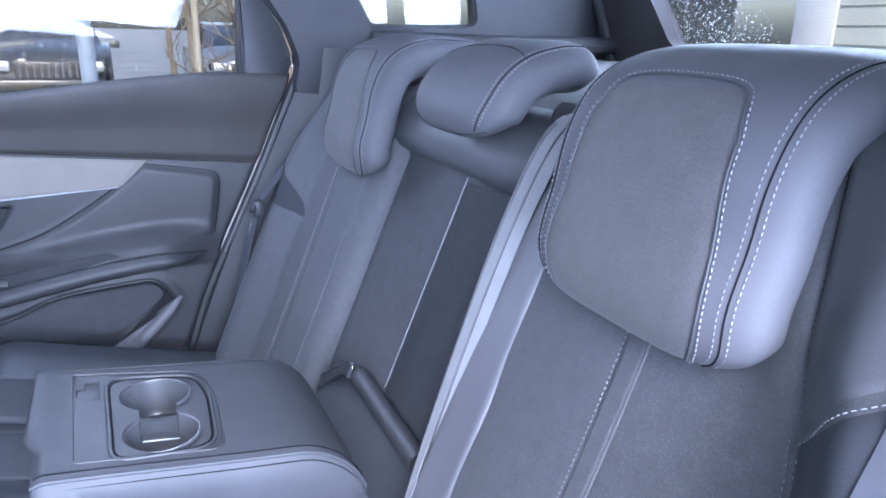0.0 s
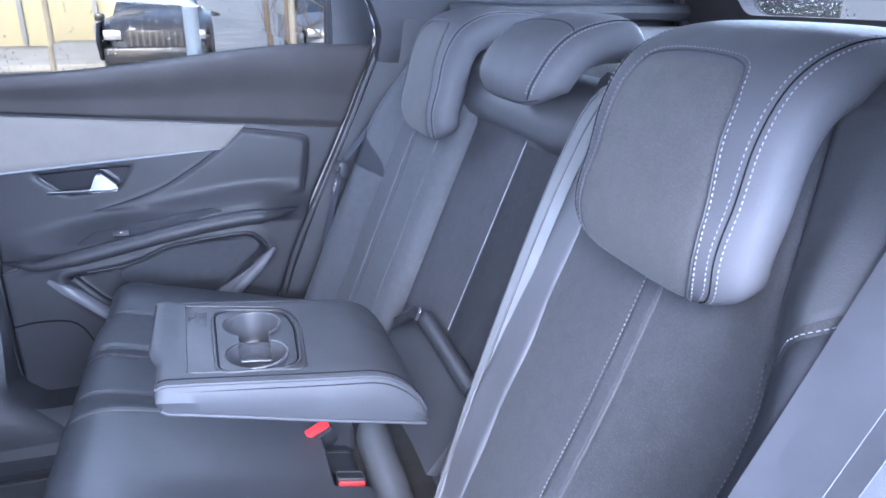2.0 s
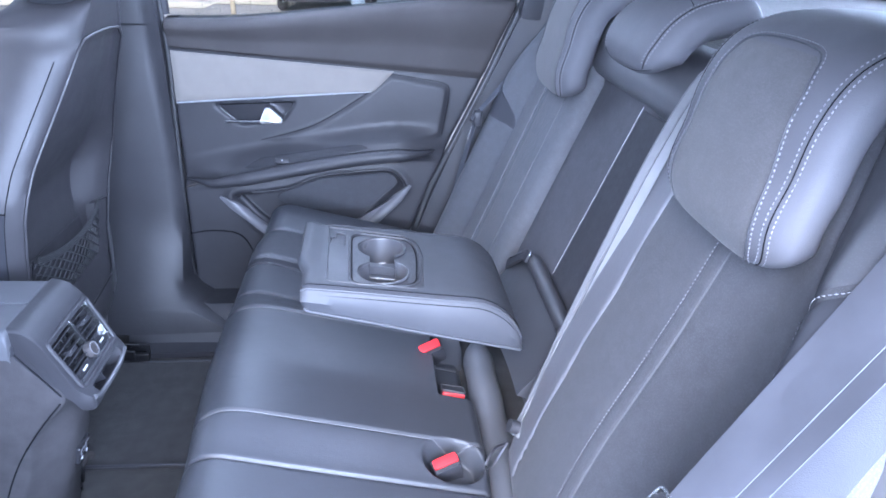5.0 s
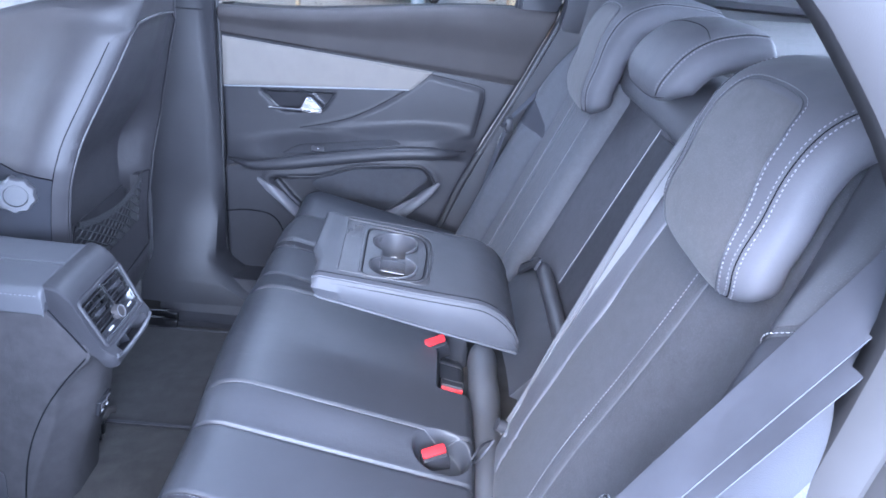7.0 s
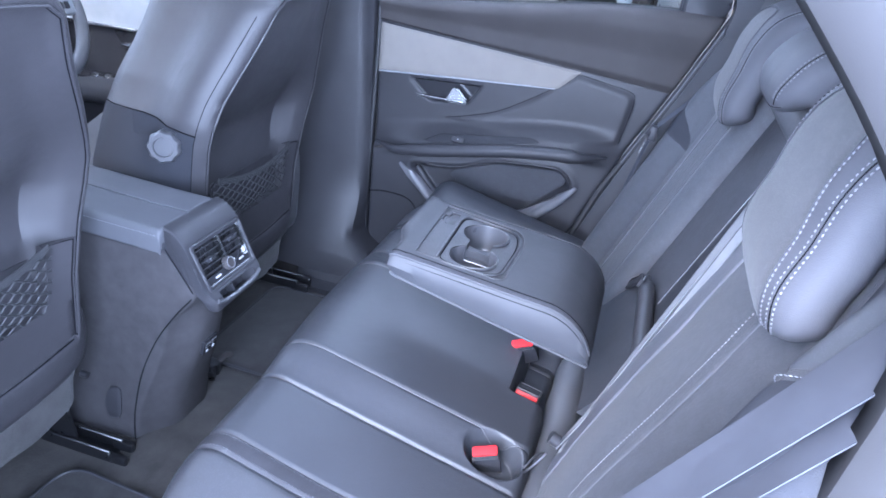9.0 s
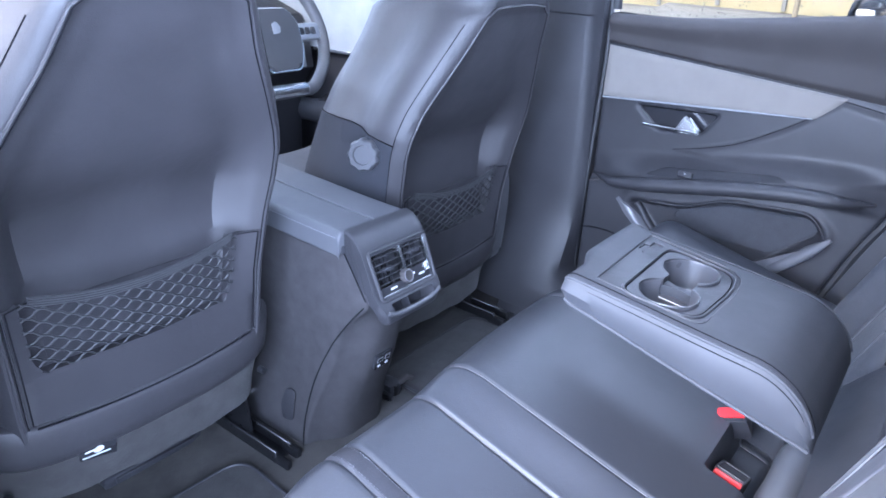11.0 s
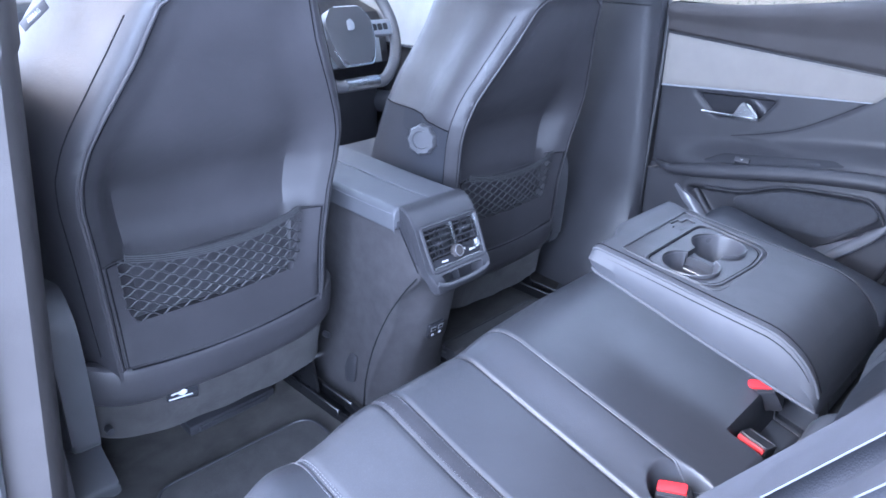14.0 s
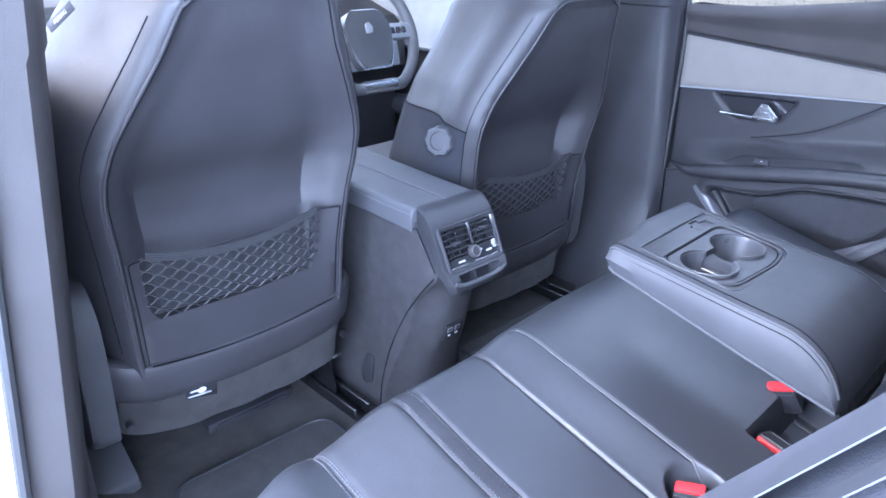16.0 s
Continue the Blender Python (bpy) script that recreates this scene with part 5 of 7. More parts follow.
    part("tray_catch", prism(inset, 0.002, lambda p, q, h: on_top(0.035 + (p - 0.035) * 0.94, 0.176 + (q - 0.176) * 0.94, h - 0.0048), 0.0006), PLASTIC_DARK, tray, "small recessed catch")
    for x, y in cups:
        n = 40
        ring = [(0.0385, -0.0012), (0.0375, -0.006), (0.0350, -0.040), (0.0325, -0.0445), (0.020, -0.046), (0.001, -0.046), (0.001, -0.048), (0.034, -0.048), (0.0365, -0.042), (0.0395, -0.008)]
        c = part("cup_holder", grid([[Vector((x + r * math.cos(2 * math.pi * k / n), y + r * math.sin(2 * math.pi * k / n), slope(y) + h)) for r, h in ring] for k in range(n)], wrap_u=True, wrap_v=True), CUP_PLASTIC, tray, "round black cup holder")
        carve(c, [prism([(-0.055, 0.087), (-0.009, 0.087), (-0.009, 0.129), (-0.055, 0.129)], 0.05, lambda p, q, h: on_top(p, q, h - 0.024), 0)])
        gap = -0.032
        open_at = 0.0 if x < gap else math.pi
        arc = [Vector((x + 0.0387 * math.cos(t), y + 0.0387 * math.sin(t), slope(y) - 0.0004)) for t in [open_at + 0.56 + (2 * math.pi - 1.12) * k / 40 for k in range(41)]]
        part("cup_rim", tube(arc, 0.0011, 6), PLASTIC_SATIN, tray, "satin rim of the cup holder")
    part("cup_bridge", prism(rounded([(-0.052, 0.088), (-0.012, 0.088), (-0.012, 0.1265), (-0.052, 0.1265)], 0.002), 0.003, lambda p, q, h: on_top(p, q, h - 0.026), 0.001), CUP_PLASTIC, tray)
    for x in (-0.0525, -0.0115):
        part("cup_bridge_edge", tube([on_top(x, q, -0.0235) for q in (0.089, 0.107, 0.126)], 0.0016, 6), PLASTIC_SATIN, tray)
    ys = samples(-0.099, 0.222, 0.010)
    part("piping", tube([Vector((nearest(y) + 0.0005, y, top(y) - edge_round(0.226 - y, 0.014) - 0.0045)) for y in ys], 0.0024, 8), LEATHER, a)
    part("piping", tube([Vector((0.103, y, top(y) - 0.006)) for y in ys], 0.0021, 8), LEATHER, a)
    part("piping", tube([Vector((nearest(y) + 0.001, y, low(y) + edge_round(0.226 - y, 0.014) + 0.004)) for y in ys], 0.0026, 8), LEATHER, a)
    part("piping", tube([Vector((x, 0.2235 + 0.010 * lip(x), 0.5525 + 0.007 * lip(x))) for x in [-0.138 + 0.24 * k / 30 for k in range(31)]], 0.0022, 8), LEATHER, a)
    for dz, dx in ((-0.0085, -0.0028), (0.0042, 0.0065)):
        part("piping_seam", tube([Vector((nearest(y) + dx, y, top(y) - 0.004 + dz - edge_round(0.226 - y, 0.014))) for y in ys], 0.0008, 6), SEAM, a)


armrest()


# ---- closed rear door on the far side ----
def inside(points, x, y):
    """Signed distance to a closed outline; above 0 inside."""
    best, odd = 9.0, False
    n = len(points)
    for k in range(n):
        (ax, ay), (bx, by) = points[k], points[(k + 1) % n]
        dx, dy = bx - ax, by - ay
        t = min(max(((x - ax) * dx + (y - ay) * dy) / (dx * dx + dy * dy + 1e-12), 0), 1)
        best = min(best, math.hypot(x - ax - t * dx, y - ay - t * dy))
        if (ay > y) != (by > y) and x < (bx - ax) * (y - ay) / (by - ay) + ax:
            odd = not odd
    return best if odd else -best


POCKET = rounded([(0.49, 0.388), (0.375, 0.268), (0.30, 0.235), (0.20, 0.25), (0.13, 0.315), (0.035, 0.41), (0.07, 0.450), (0.25, 0.437), (0.33, 0.405), (0.42, 0.392)], 0.03, 4)
SPEAKER = rounded([(0.075, 0.700), (-0.078, 0.672), (-0.058, 0.541), (0.10, 0.522), (0.28, 0.522), (0.40, 0.530), (0.26, 0.572), (0.16, 0.630)], [0.004, 0.03, 0.012, 0.05, 0.05, 0.01, 0.05, 0.05], 4)
GRIP = rounded([(0.512, 0.622), (0.303, 0.630), (0.340, 0.574), (0.450, 0.566)], [0.012, 0.012, 0.015, 0.015], 4)


def door_x(z):
    return 0.745 - 0.015 * smooth(0.3, 0.9, z)


def sill_z(y):
    return 0.822 + 0.056 * smooth(0.55, -0.15, y)


def pad_z(y):
    return 0.432 + 0.080 * smooth(0.62, 0.0, y) + 0.004 * math.sin(5 * y)


def door_h(y, z):
    """How far the trim stands out into the car."""
    zs = 0.7535 - 0.046 * (0.585 - y) / 0.52
    h = 0.012
    top = sill_z(y)
    if z > zs:
        t = min((z - zs) / max(top - zs, 0.02), 1)
        h += 0.010 * smooth(0.0, 0.10, t) + 0.014 * smooth(0.35, 0.80, t) - 0.9 * edge_round(top - z, 0.026)
    amp = smooth(0.615, 0.42, y) * smooth(-0.10, 0.06, y)
    d = z - pad_z(y)
    if d > 0:
        h += 0.056 * amp * (1 - smooth(0.0, 0.070, d)) ** 1.1
    else:
        h += 0.056 * amp * smooth(-0.034, -0.004, d)
        h += 0.018 * smooth(0.0, -0.03, d)
    if z < 0.5:
        sd = inside(POCKET, y, z)
        h -= 0.030 * smooth(-0.004, 0.014, sd)
        h += 0.006 * bell(sd + 0.012, 0.010)
    sd = inside(SPEAKER, y, z)
    h += 0.008 * smooth(-0.004, 0.014, sd)
    if 0.54 < z < 0.65:
        h -= 0.024 * smooth(-0.002, 0.016, inside(GRIP, y, z))
    return h


def rear_door():
    d = thing("door_rear_far", (0.75, 0.25, 0.08), "closed rear car door with grey suede insert and dark trim", "car door", "", "structure")
    rear = DOOR_REAR

    def seat_line(y):
        return 0.7535 - 0.046 * (0.585 - y) / 0.52

    def trim_rows(start, stop, steps):
        rows = []
        for k in range(151):
            u = k / 150
            row = []
            for j in range(steps + 1):
                guess = 0.590 - 0.78 * u
                z0, z1 = start(guess), stop(guess)
                z = z0 + (z1 - z0) * j / steps
                y0, y1 = interp(rear, z), 0.600 - 0.06 * (1 - smooth(0.07, 0.13, z))
                y = y1 + (y0 - y1) * u
                zz = min(z, sill_z(y))
                over = z - zz
                h = door_h(y, zz) - edge_round(y1 - y, 0.010) - edge_round(y - y0, 0.012) * 0.8
                row.append(Vector((door_x(zz) - h + over * 1.4, y, zz - over * 0.12)))
            rows.append(row)
        return rows

    part("trim_panel", solid(trim_rows(lambda y: 0.072, lambda y: seat_line(y) + 0.002, 118), (0.05, 0, 0)), PLASTIC, d, "dark soft-touch door trim")
    part("upper_trim", solid(trim_rows(lambda y: seat_line(y) + 0.0025, lambda y: 0.895, 44), (0.05, 0, 0)), PLASTIC_GREY, d, "matte grey upper door trim")

    def on_door(y, z, h):
        return Vector((door_x(z) - door_h(y, z) - h, y, z))

    rows = []
    for k in range(61):
        u = k / 60
        row = []
        for j in range(15):
            v = j / 14
            zt, zb = 0.7495 - 0.0445 * u, 0.628 + 0.026 * u
            yt, yb = 0.594 - 0.529 * u, 0.594 - 0.482 * u
            y, z = yb + (yt - yb) * v, zb + (zt - zb) * v
            edge = min(u, 1 - u) * 60 < 0.5 or j in (0, 14)
            row.append(Vector((door_x(z) - 0.0165 - (0 if edge else 0.0040), y, z)))
        rows.append(row)
    part("suede_insert", solid(rows, (0.006, 0, 0)), SUEDE, d, "flat light grey suede insert")
    part("insert_trim", tube([Vector((door_x(0.63) - 0.018, 0.594 - 0.474 * k / 30, 0.6255 + 0.030 * k / 30)) for k in range(31)], 0.0022, 8), SATIN_BRIGHT, d, "thin satin strip")
    rows = []
    for line in ([(0.40, 0.530), (0.33, 0.548), (0.26, 0.572), (0.19, 0.612), (0.13, 0.652)], [(0.075, 0.700), (0.0, 0.688), (-0.06, 0.677), (-0.074, 0.66), (-0.068, 0.60), (-0.058, 0.545)]):
        part("pad_seam", tube([on_door(p.x, p.y, 0.0005) for p in curve([(a, b, 0) for a, b in line], 40)], 0.0010, 6), SEAM, d)
    # grip recess and handle
    bowl = part("handle_bowl", prism_patch([(cy(GRIP, p, 0.93)) for p in GRIP], on_door, 0.002), GLOSS_BLACK, d, "black handle recess")
    lever = curve([(0.728, 0.482, 0.577), (0.720, 0.45, 0.5785), (0.713, 0.415, 0.580), (0.708, 0.385, 0.582), (0.707, 0.350, 0.582)], 20)
    fin = rounded([(0.402, 0.578), (0.340, 0.578), (0.342, 0.588), (0.368, 0.613), (0.379, 0.618), (0.386, 0.606), (0.392, 0.592)], 0.004)
    part("door_handle", join(tube(lever, [0.0040 + 0.0008 * k / 19 for k in range(20)], 10), prism(fin, 0.012, lambda a, b, h: Vector((0.716 - h, a, b)), 0.004)), CHROME, d, "satin chrome pull handle")
    # armrest pad with its stitched roll and switch panel
    pts = [Vector((door_x(0.46) - 0.070 * smooth(0.61, 0.50, y) * smooth(-0.09, 0.04, y) - 0.010, y, pad_z(y) - 0.004)) for y in [0.592 - 0.63 * k / 50 for k in range(51)]]
    part("arm_pad", tube(pts, [0.003 + 0.014 * min(1, k / 12) * min(1, (50 - k) / 7) for k in range(51)], 14), PLASTIC, d, "padded armrest edge")
    lines = []
    for off in (0.005, 0.011):
        lines.append([(p + Vector((-0.0115, 0, off)), Vector((-0.8, 0, 0.6))) for p in pts[6:46]])
    st = part("arm_stitching", stitches(lines, 0.004, 0.003, 0.0009), PLASTIC_GREY, d)
    tagged(st, kind="stuff")
    top = rounded([(0.445, 0.468), (0.40, 0.492), (0.155, 0.530), (0.125, 0.522), (0.20, 0.505), (0.36, 0.478)], 0.012, 4)
    sw = part("switch_panel", prism_patch(top, on_door, 0.003), GLOSS_BLACK, d, "dark switch panel")
    part("window_switch", moved(box(-0.007, 0.007, -0.017, 0.017, 0.0, 0.007, 0.002), Matrix.Translation(on_door(0.345, 0.488, 0.002)) @ Matrix.Rotation(radians(-55), 4, "Y")), PLASTIC, sw, "window switch")
    part("switch_mark", moved(box(-0.001, 0.001, -0.002, 0.002, 0.007, 0.0078, 0), Matrix.Translation(on_door(0.345, 0.488, 0.002)) @ Matrix.Rotation(radians(-55), 4, "Y")), PRINT_WHITE, sw)
    part("grip_slot", prism_patch(rounded([(0.31, 0.497), (0.18, 0.519), (0.175, 0.512), (0.30, 0.488)], 0.005, 3), on_door, 0.004), GLOSS_BLACK, sw, "black grip slot")
    part("pad_tip", tube([on_door(0.596, 0.410, 0.004), on_door(0.575, 0.418, 0.010), on_door(0.55, 0.428, 0.012)], [0.002, 0.004, 0.003], 8), PLASTIC_GREY, d)
    # pocket lips, given a paler plastic in place of the light they catch
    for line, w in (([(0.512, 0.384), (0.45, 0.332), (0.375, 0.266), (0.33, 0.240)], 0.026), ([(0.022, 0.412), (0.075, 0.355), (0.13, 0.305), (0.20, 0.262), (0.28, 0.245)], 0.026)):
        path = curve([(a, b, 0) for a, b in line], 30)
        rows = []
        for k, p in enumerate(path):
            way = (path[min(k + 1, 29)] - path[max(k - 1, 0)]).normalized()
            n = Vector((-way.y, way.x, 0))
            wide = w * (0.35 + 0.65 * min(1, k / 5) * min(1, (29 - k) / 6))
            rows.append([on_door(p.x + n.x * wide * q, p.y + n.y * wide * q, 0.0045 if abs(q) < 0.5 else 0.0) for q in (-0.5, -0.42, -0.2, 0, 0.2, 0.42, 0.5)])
        part("pocket_lip", solid(rows, (0.003, 0, 0)), SATIN, d, "pocket lip paled for the light it catches")
    path = curve([(a, b, 0) for a, b in [(0.468, 0.378), (0.42, 0.325), (0.375, 0.285), (0.33, 0.258)]], 20)
    part("pocket_rib", tube([on_door(p.x, p.y, 0.004) for p in path], 0.010, 10), PLASTIC_DARK, d)
    part("pocket_lining", prism_patch(rounded([(0.385, 0.372), (0.26, 0.428), (0.075, 0.440), (0.05, 0.41), (0.14, 0.333), (0.32, 0.335)], 0.03, 4), on_door, 0.004), FABRIC, d, "dark pocket lining")
    part("pocket_edge", tube([on_door(p.x, p.y, 0.006) for p in curve([(a, b, 0) for a, b in [(0.43, 0.398), (0.34, 0.408), (0.25, 0.442), (0.10, 0.458), (0.06, 0.446), (0.035, 0.412)]], 30)], 0.0028, 8), PLASTIC, d)
    part("lower_line", tube([on_door(p.x, p.y, 0.0) for p in curve([(a, b, 0) for a, b in [(0.597, 0.281), (0.55, 0.288), (0.49, 0.283), (0.46, 0.262), (0.44, 0.22)]], 20)], 0.002, 6), SEAM, d)
    # mirror-corner trim and bright edge along the rear of the door
    corner = rounded([(-0.130, 0.866), (-0.130, 1.085), (-0.145, 1.06), (-0.177, 1.02), (-0.215, 0.967), (-0.237, 0.905), (-0.224, 0.856)], 0.008, 3)
    part("corner_trim", prism(corner, 0.035, lambda a, b, h: Vector((0.745 - h - 0.04 * smooth(0.9, 1.15, b), a, b)), 0.012, 3), PLASTIC_DARK, d, "dark corner trim of the window frame")
    edge = curve([(0.69, -0.09, 1.10), (0.69, -0.14, 1.06), (0.692, -0.177, 1.02), (0.696, -0.217, 0.967), (0.702, -0.241, 0.905), (0.708, -0.222, 0.845), (0.712, -0.199, 0.79), (0.715, -0.149, 0.675), (0.718, -0.084, 0.537), (0.72, -0.02, 0.40), (0.72, 0.03, 0.25)], 80)
    part("edge_seal", tube([p + Vector((0.004, -0.012, 0)) for p in edge], 0.011, 8), RUBBER, d)
    part("bright_edge", tube([p + Vector((-0.006, -0.008, 0.001)) for p in edge if 0.50 < p.z < 0.93], 0.0012, 6), SATIN, d, "thin bright edge")
    # window: frame, pane, rain drops
    part("window_frame", join(tube([(0.742, 0.60, 0.83), (0.70, 0.60, 1.15)], 0.012, 8), tube([(0.70, 0.60, 1.15), (0.70, -0.14, 1.15)], 0.012, 8), tube([(0.742, -0.135, 0.86), (0.70, -0.14, 1.15)], 0.010, 8)), PLASTIC_DARK, d)
    place = lambda a, b, h: Vector((0.765 - 0.04 * smooth(0.85, 1.15, b) + h, a, b))
    pane = part("window_pane", prism([(0.60, 0.80), (-0.15, 0.84), (-0.15, 1.15), (0.60, 1.15)], 0.004, place, 0), GLASS, d)
    pane.visible_shadow = False
    rng = random.Random(11)
    bm = bmesh.new()
    for _ in range(420):
        a, b = rng.uniform(-0.13, 0.58), 0.825 + 0.2 * rng.random() ** 1.7
        r = rng.choice((0.0008, 0.001, 0.0014, 0.002))
        bmesh.ops.create_icosphere(bm, subdivisions=1, radius=r, matrix=Matrix.Translation(place(a, b, 0.0045)) @ Matrix.Diagonal((0.5, 1, rng.uniform(1, 1.6), 1)))
    drops = part("rain_drops", bm, WATER_DROP, pane, "rain drops on the glass")
    tagged(drops, kind="stuff")
    drops.visible_shadow = False


def cy(outline, p, s):
    a, b = sum(q[0] for q in outline) / len(outline), sum(q[1] for q in outline) / len(outline)
    return (a + (p[0] - a) * s, b + (p[1] - b) * s)


def resample2(outline, n):
    ring = [Vector((a, b, 0)) for a, b in outline]
    return [(p.x, p.y) for p in resample(ring + [ring[0]], n + 1)[:-1]]


def prism_patch(outline, surface, lift):
    """A thin skin over a curved surface(a, b, h) inside a star-shaped outline."""
    ring = resample2(outline, 80)
    mid = (sum(p[0] for p in ring) / 80, sum(p[1] for p in ring) / 80)
    rows = []
    for s, q in ((1.0, -0.004), (1.0, 0.3), (0.985, 0.9), (0.95, 1), (0.88, 1), (0.78, 1), (0.66, 1), (0.52, 1), (0.38, 1), (0.22, 1), (0.08, 1)):
        rows.append([surface(mid[0] + (a - mid[0]) * s, mid[1] + (b - mid[1]) * s, lift * q if q > 0 else q) for a, b in ring])
    bm = grid(rows, wrap_v=True, cap=False)
    bm.verts.ensure_lookup_table()
    n = len(bm.verts)
    bm.faces.new([bm.verts[n - 80 + k] for k in range(80)])
    bm.faces.new([bm.verts[k] for k in range(80)][::-1])
    return bm


rear_door()


# ---- front seats ----
def seat_hw(z):
    return interp([(0.10, 0.19), (0.22, 0.205), (0.33, 0.225), (0.45, 0.240), (0.55, 0.252), (0.66, 0.262), (0.72, 0.250), (0.80, 0.215), (0.87, 0.172), (0.91, 0.148), (0.935, 0.11), (0.95, 0.06)], z)


def seat_y(z):
    return interp([(0.20, 0.735), (0.33, 0.722), (0.45, 0.715), (0.55, 0.70), (0.62, 0.685), (0.70, 0.662), (0.80, 0.622), (0.87, 0.594), (0.95, 0.572)], z)


def panel_hw(z):
    return interp([(0.30, 0.180), (0.345, 0.185), (0.44, 0.189), (0.54, 0.197), (0.61, 0.206), (0.65, 0.205), (0.69, 0.194), (0.73, 0.175), (0.81, 0.132), (0.875, 0.105), (0.89, 0.090), (0.95, 0.06)], z)


def panel_v(x, z):
    """How deep the seat's hollow back lies behind its rim."""
    p = panel_hw(z)
    rim = smooth(p, p - 0.016, abs(x))
    knee = bell(z - 0.590, 0.15) if z < 0.590 else 0.30 * bell(z - 0.590, 0.22) + 0.70 * bell(z - 0.590, 0.075)
    wall = smooth(p - 0.012, p - 0.060, abs(x))
    top = smooth(0.892, 0.872, z)
    return (0.006 * rim + 0.052 * knee * wall) * top


def front_seat(cx, dz, label, waist=0.0):
    s = thing("front_seat", (cx, 0.95, 0.03), label, "car seat", "front seats")
    drop = Vector((0, 0, dz))

    def put(name, bm, material, parent, label=""):
        """A part of the seat's upper body, at the seat's own height."""
        return part(name, moved(bm, Matrix.Translation(drop)), material, parent, label)

    def slim(z, t):
        """How far the front wing is drawn in."""
        return waist * smooth(0.44, 0.72, z) * smooth(0.96, 0.78, z) * smooth(0.60, 1.0, t)

    def loop(z):
        w, y, p = seat_hw(z), seat_y(z), min(panel_hw(z), seat_hw(z) * 0.82)
        shrink = 1 - 0.55 * smooth(0.87, 0.94, z)
        half = [(p * k / 14, panel_v(p * k / 14, z)) for k in range(15)]
        half += [(p + 0.003, -0.003), (p + 0.008, -0.0025)]
        for t, v in ((0.18, 0.006), (0.34, 0.020), (0.52, 0.045), (0.70, 0.078), (0.86, 0.115), (0.96, 0.15), (1.0, 0.19)):
            half.append((p + 0.008 + (w - p - 0.008) * t - slim(z, t), v * shrink))
        w -= slim(z, 1.0)
        half += [(w * 0.99, 0.225 * shrink), (w * 0.93, 0.252 * shrink), (w * 0.84, 0.262 * shrink), (w * 0.72, 0.245 * shrink), (w * 0.55, 0.20 * shrink), (w * 0.3, 0.182 * shrink), (0.0, 0.18 * shrink)]
        pts = [Vector((cx + a, y + v, z)) for a, v in half]
        pts += [Vector((cx - a, y + v, z)) for a, v in half[-2:0:-1]]
        return pts

    zs = [0.30 + (0.88 - 0.30) * k / 72 for k in range(73)] + [0.89, 0.90, 0.91, 0.92, 0.93, 0.937, 0.943, 0.948]
    back = put("backrest", grid([loop(z) for z in zs], wrap_v=True), SEAT_VINYL, s)

    def on_seat(a, z, h=0.0):
        return Vector((cx + a, seat_y(z) + panel_v(a, z) - h, z))

    # piping round the hollow back
    pipe = [Vector((cx - panel_hw(z) - 0.002, seat_y(z) - 0.003, z)) for z in [0.335 + 0.535 * k / 40 for k in range(41)]]
    pipe += [Vector((cx + a, seat_y(0.888) - 0.002, 0.885 + 0.006 * (1 - (a / 0.10) ** 2))) for a in [-0.085 + 0.17 * k / 10 for k in range(11)]]
    pipe += [Vector((2 * cx - p.x, p.y, p.z)) for p in pipe[40::-1]]
    put("piping", tube(pipe, 0.0026, 8), SEAT_VINYL, back)
    put("piping_seam", tube([p + Vector((0.0040 if p.x < cx else -0.0040, -0.0002, -0.0006)) for p in pipe], 0.0009, 6), SEAM, back)
    # seams on the flanks
    for sgn in (-1, 1):
        seam = []
        for k in range(46):
            z = 0.36 + 0.50 * k / 45
            w, p = seat_hw(z), min(panel_hw(z), seat_hw(z) * 0.82)
            t, v = 0.34, 0.020 * (1 - 0.55 * smooth(0.87, 0.94, z))
            seam.append(Vector((cx + sgn * (p + 0.008 + (w - p - 0.008) * t), seat_y(z) + v - 0.0002, z)))
        put("seam", tube(seam, 0.0009, 6), SEAM, back)
    # lower pocket frame with rounded window
    def frame_place(a, b, h):
        sag = (0.012 + 0.016 * (1 - (a / 0.18) ** 2)) * smooth(0.41, 0.352, b)
        return Vector((cx + a, seat_y(b) + panel_v(a * 0.9, b) * 0.35 - h, b - sag))

    def win(z):
        return 0.147 - 0.008 * (z - 0.41) / 0.1 * -1 - edge_round(z - 0.405, 0.03) * 1.0

    rows_l = []
    zs2 = [0.352 + (0.515 - 0.352) * k / 40 for k in range(41)]
    for sgn in (-1, 1):
        rows = []
        for z in zs2:
            o = panel_hw(z) - 0.005
            i = win(z) + 0.012 * -sgn if z > 0.4055 else 0.0
            tilt = 0.012 * (z - 0.352) / 0.163
            if sgn < 0:
                i, o = i, o
            rows.append([frame_place(sgn * (i + (o - i) * t), z + 0.0, 0.007 + (0 if 0 < t < 1 or (t == 0 and z <= 0.4055) else -0.005)) for t in (0, 0.04, 0.1, 0.3, 0.5, 0.7, 0.9, 0.96, 1)])
        rows_l.append(solid(rows, (0, 0.012, 0)))
    put("pocket_frame", join(*rows_l), SEAT_VINYL, s, "smooth leather pocket frame")
    # piped edges of the frame and the band
    for sgn in (-1, 1):
        edge = [frame_place(sgn * (panel_hw(z) - 0.004), z, 0.006) for z in zs2]
        edge += [frame_place(sgn * (panel_hw(0.515) - 0.004 - (panel_hw(0.515) - win(0.515) - 0.004) * k / 8), 0.516, 0.006) for k in range(1, 9)]
        put("frame_piping", tube(edge, 0.0013, 6), SEAT_VINYL, s)
        put("frame_seam", tube([p + Vector((-sgn * 0.0045, -0.0012, -0.0005)) for p in edge], 0.0010, 6), SEAM, s)
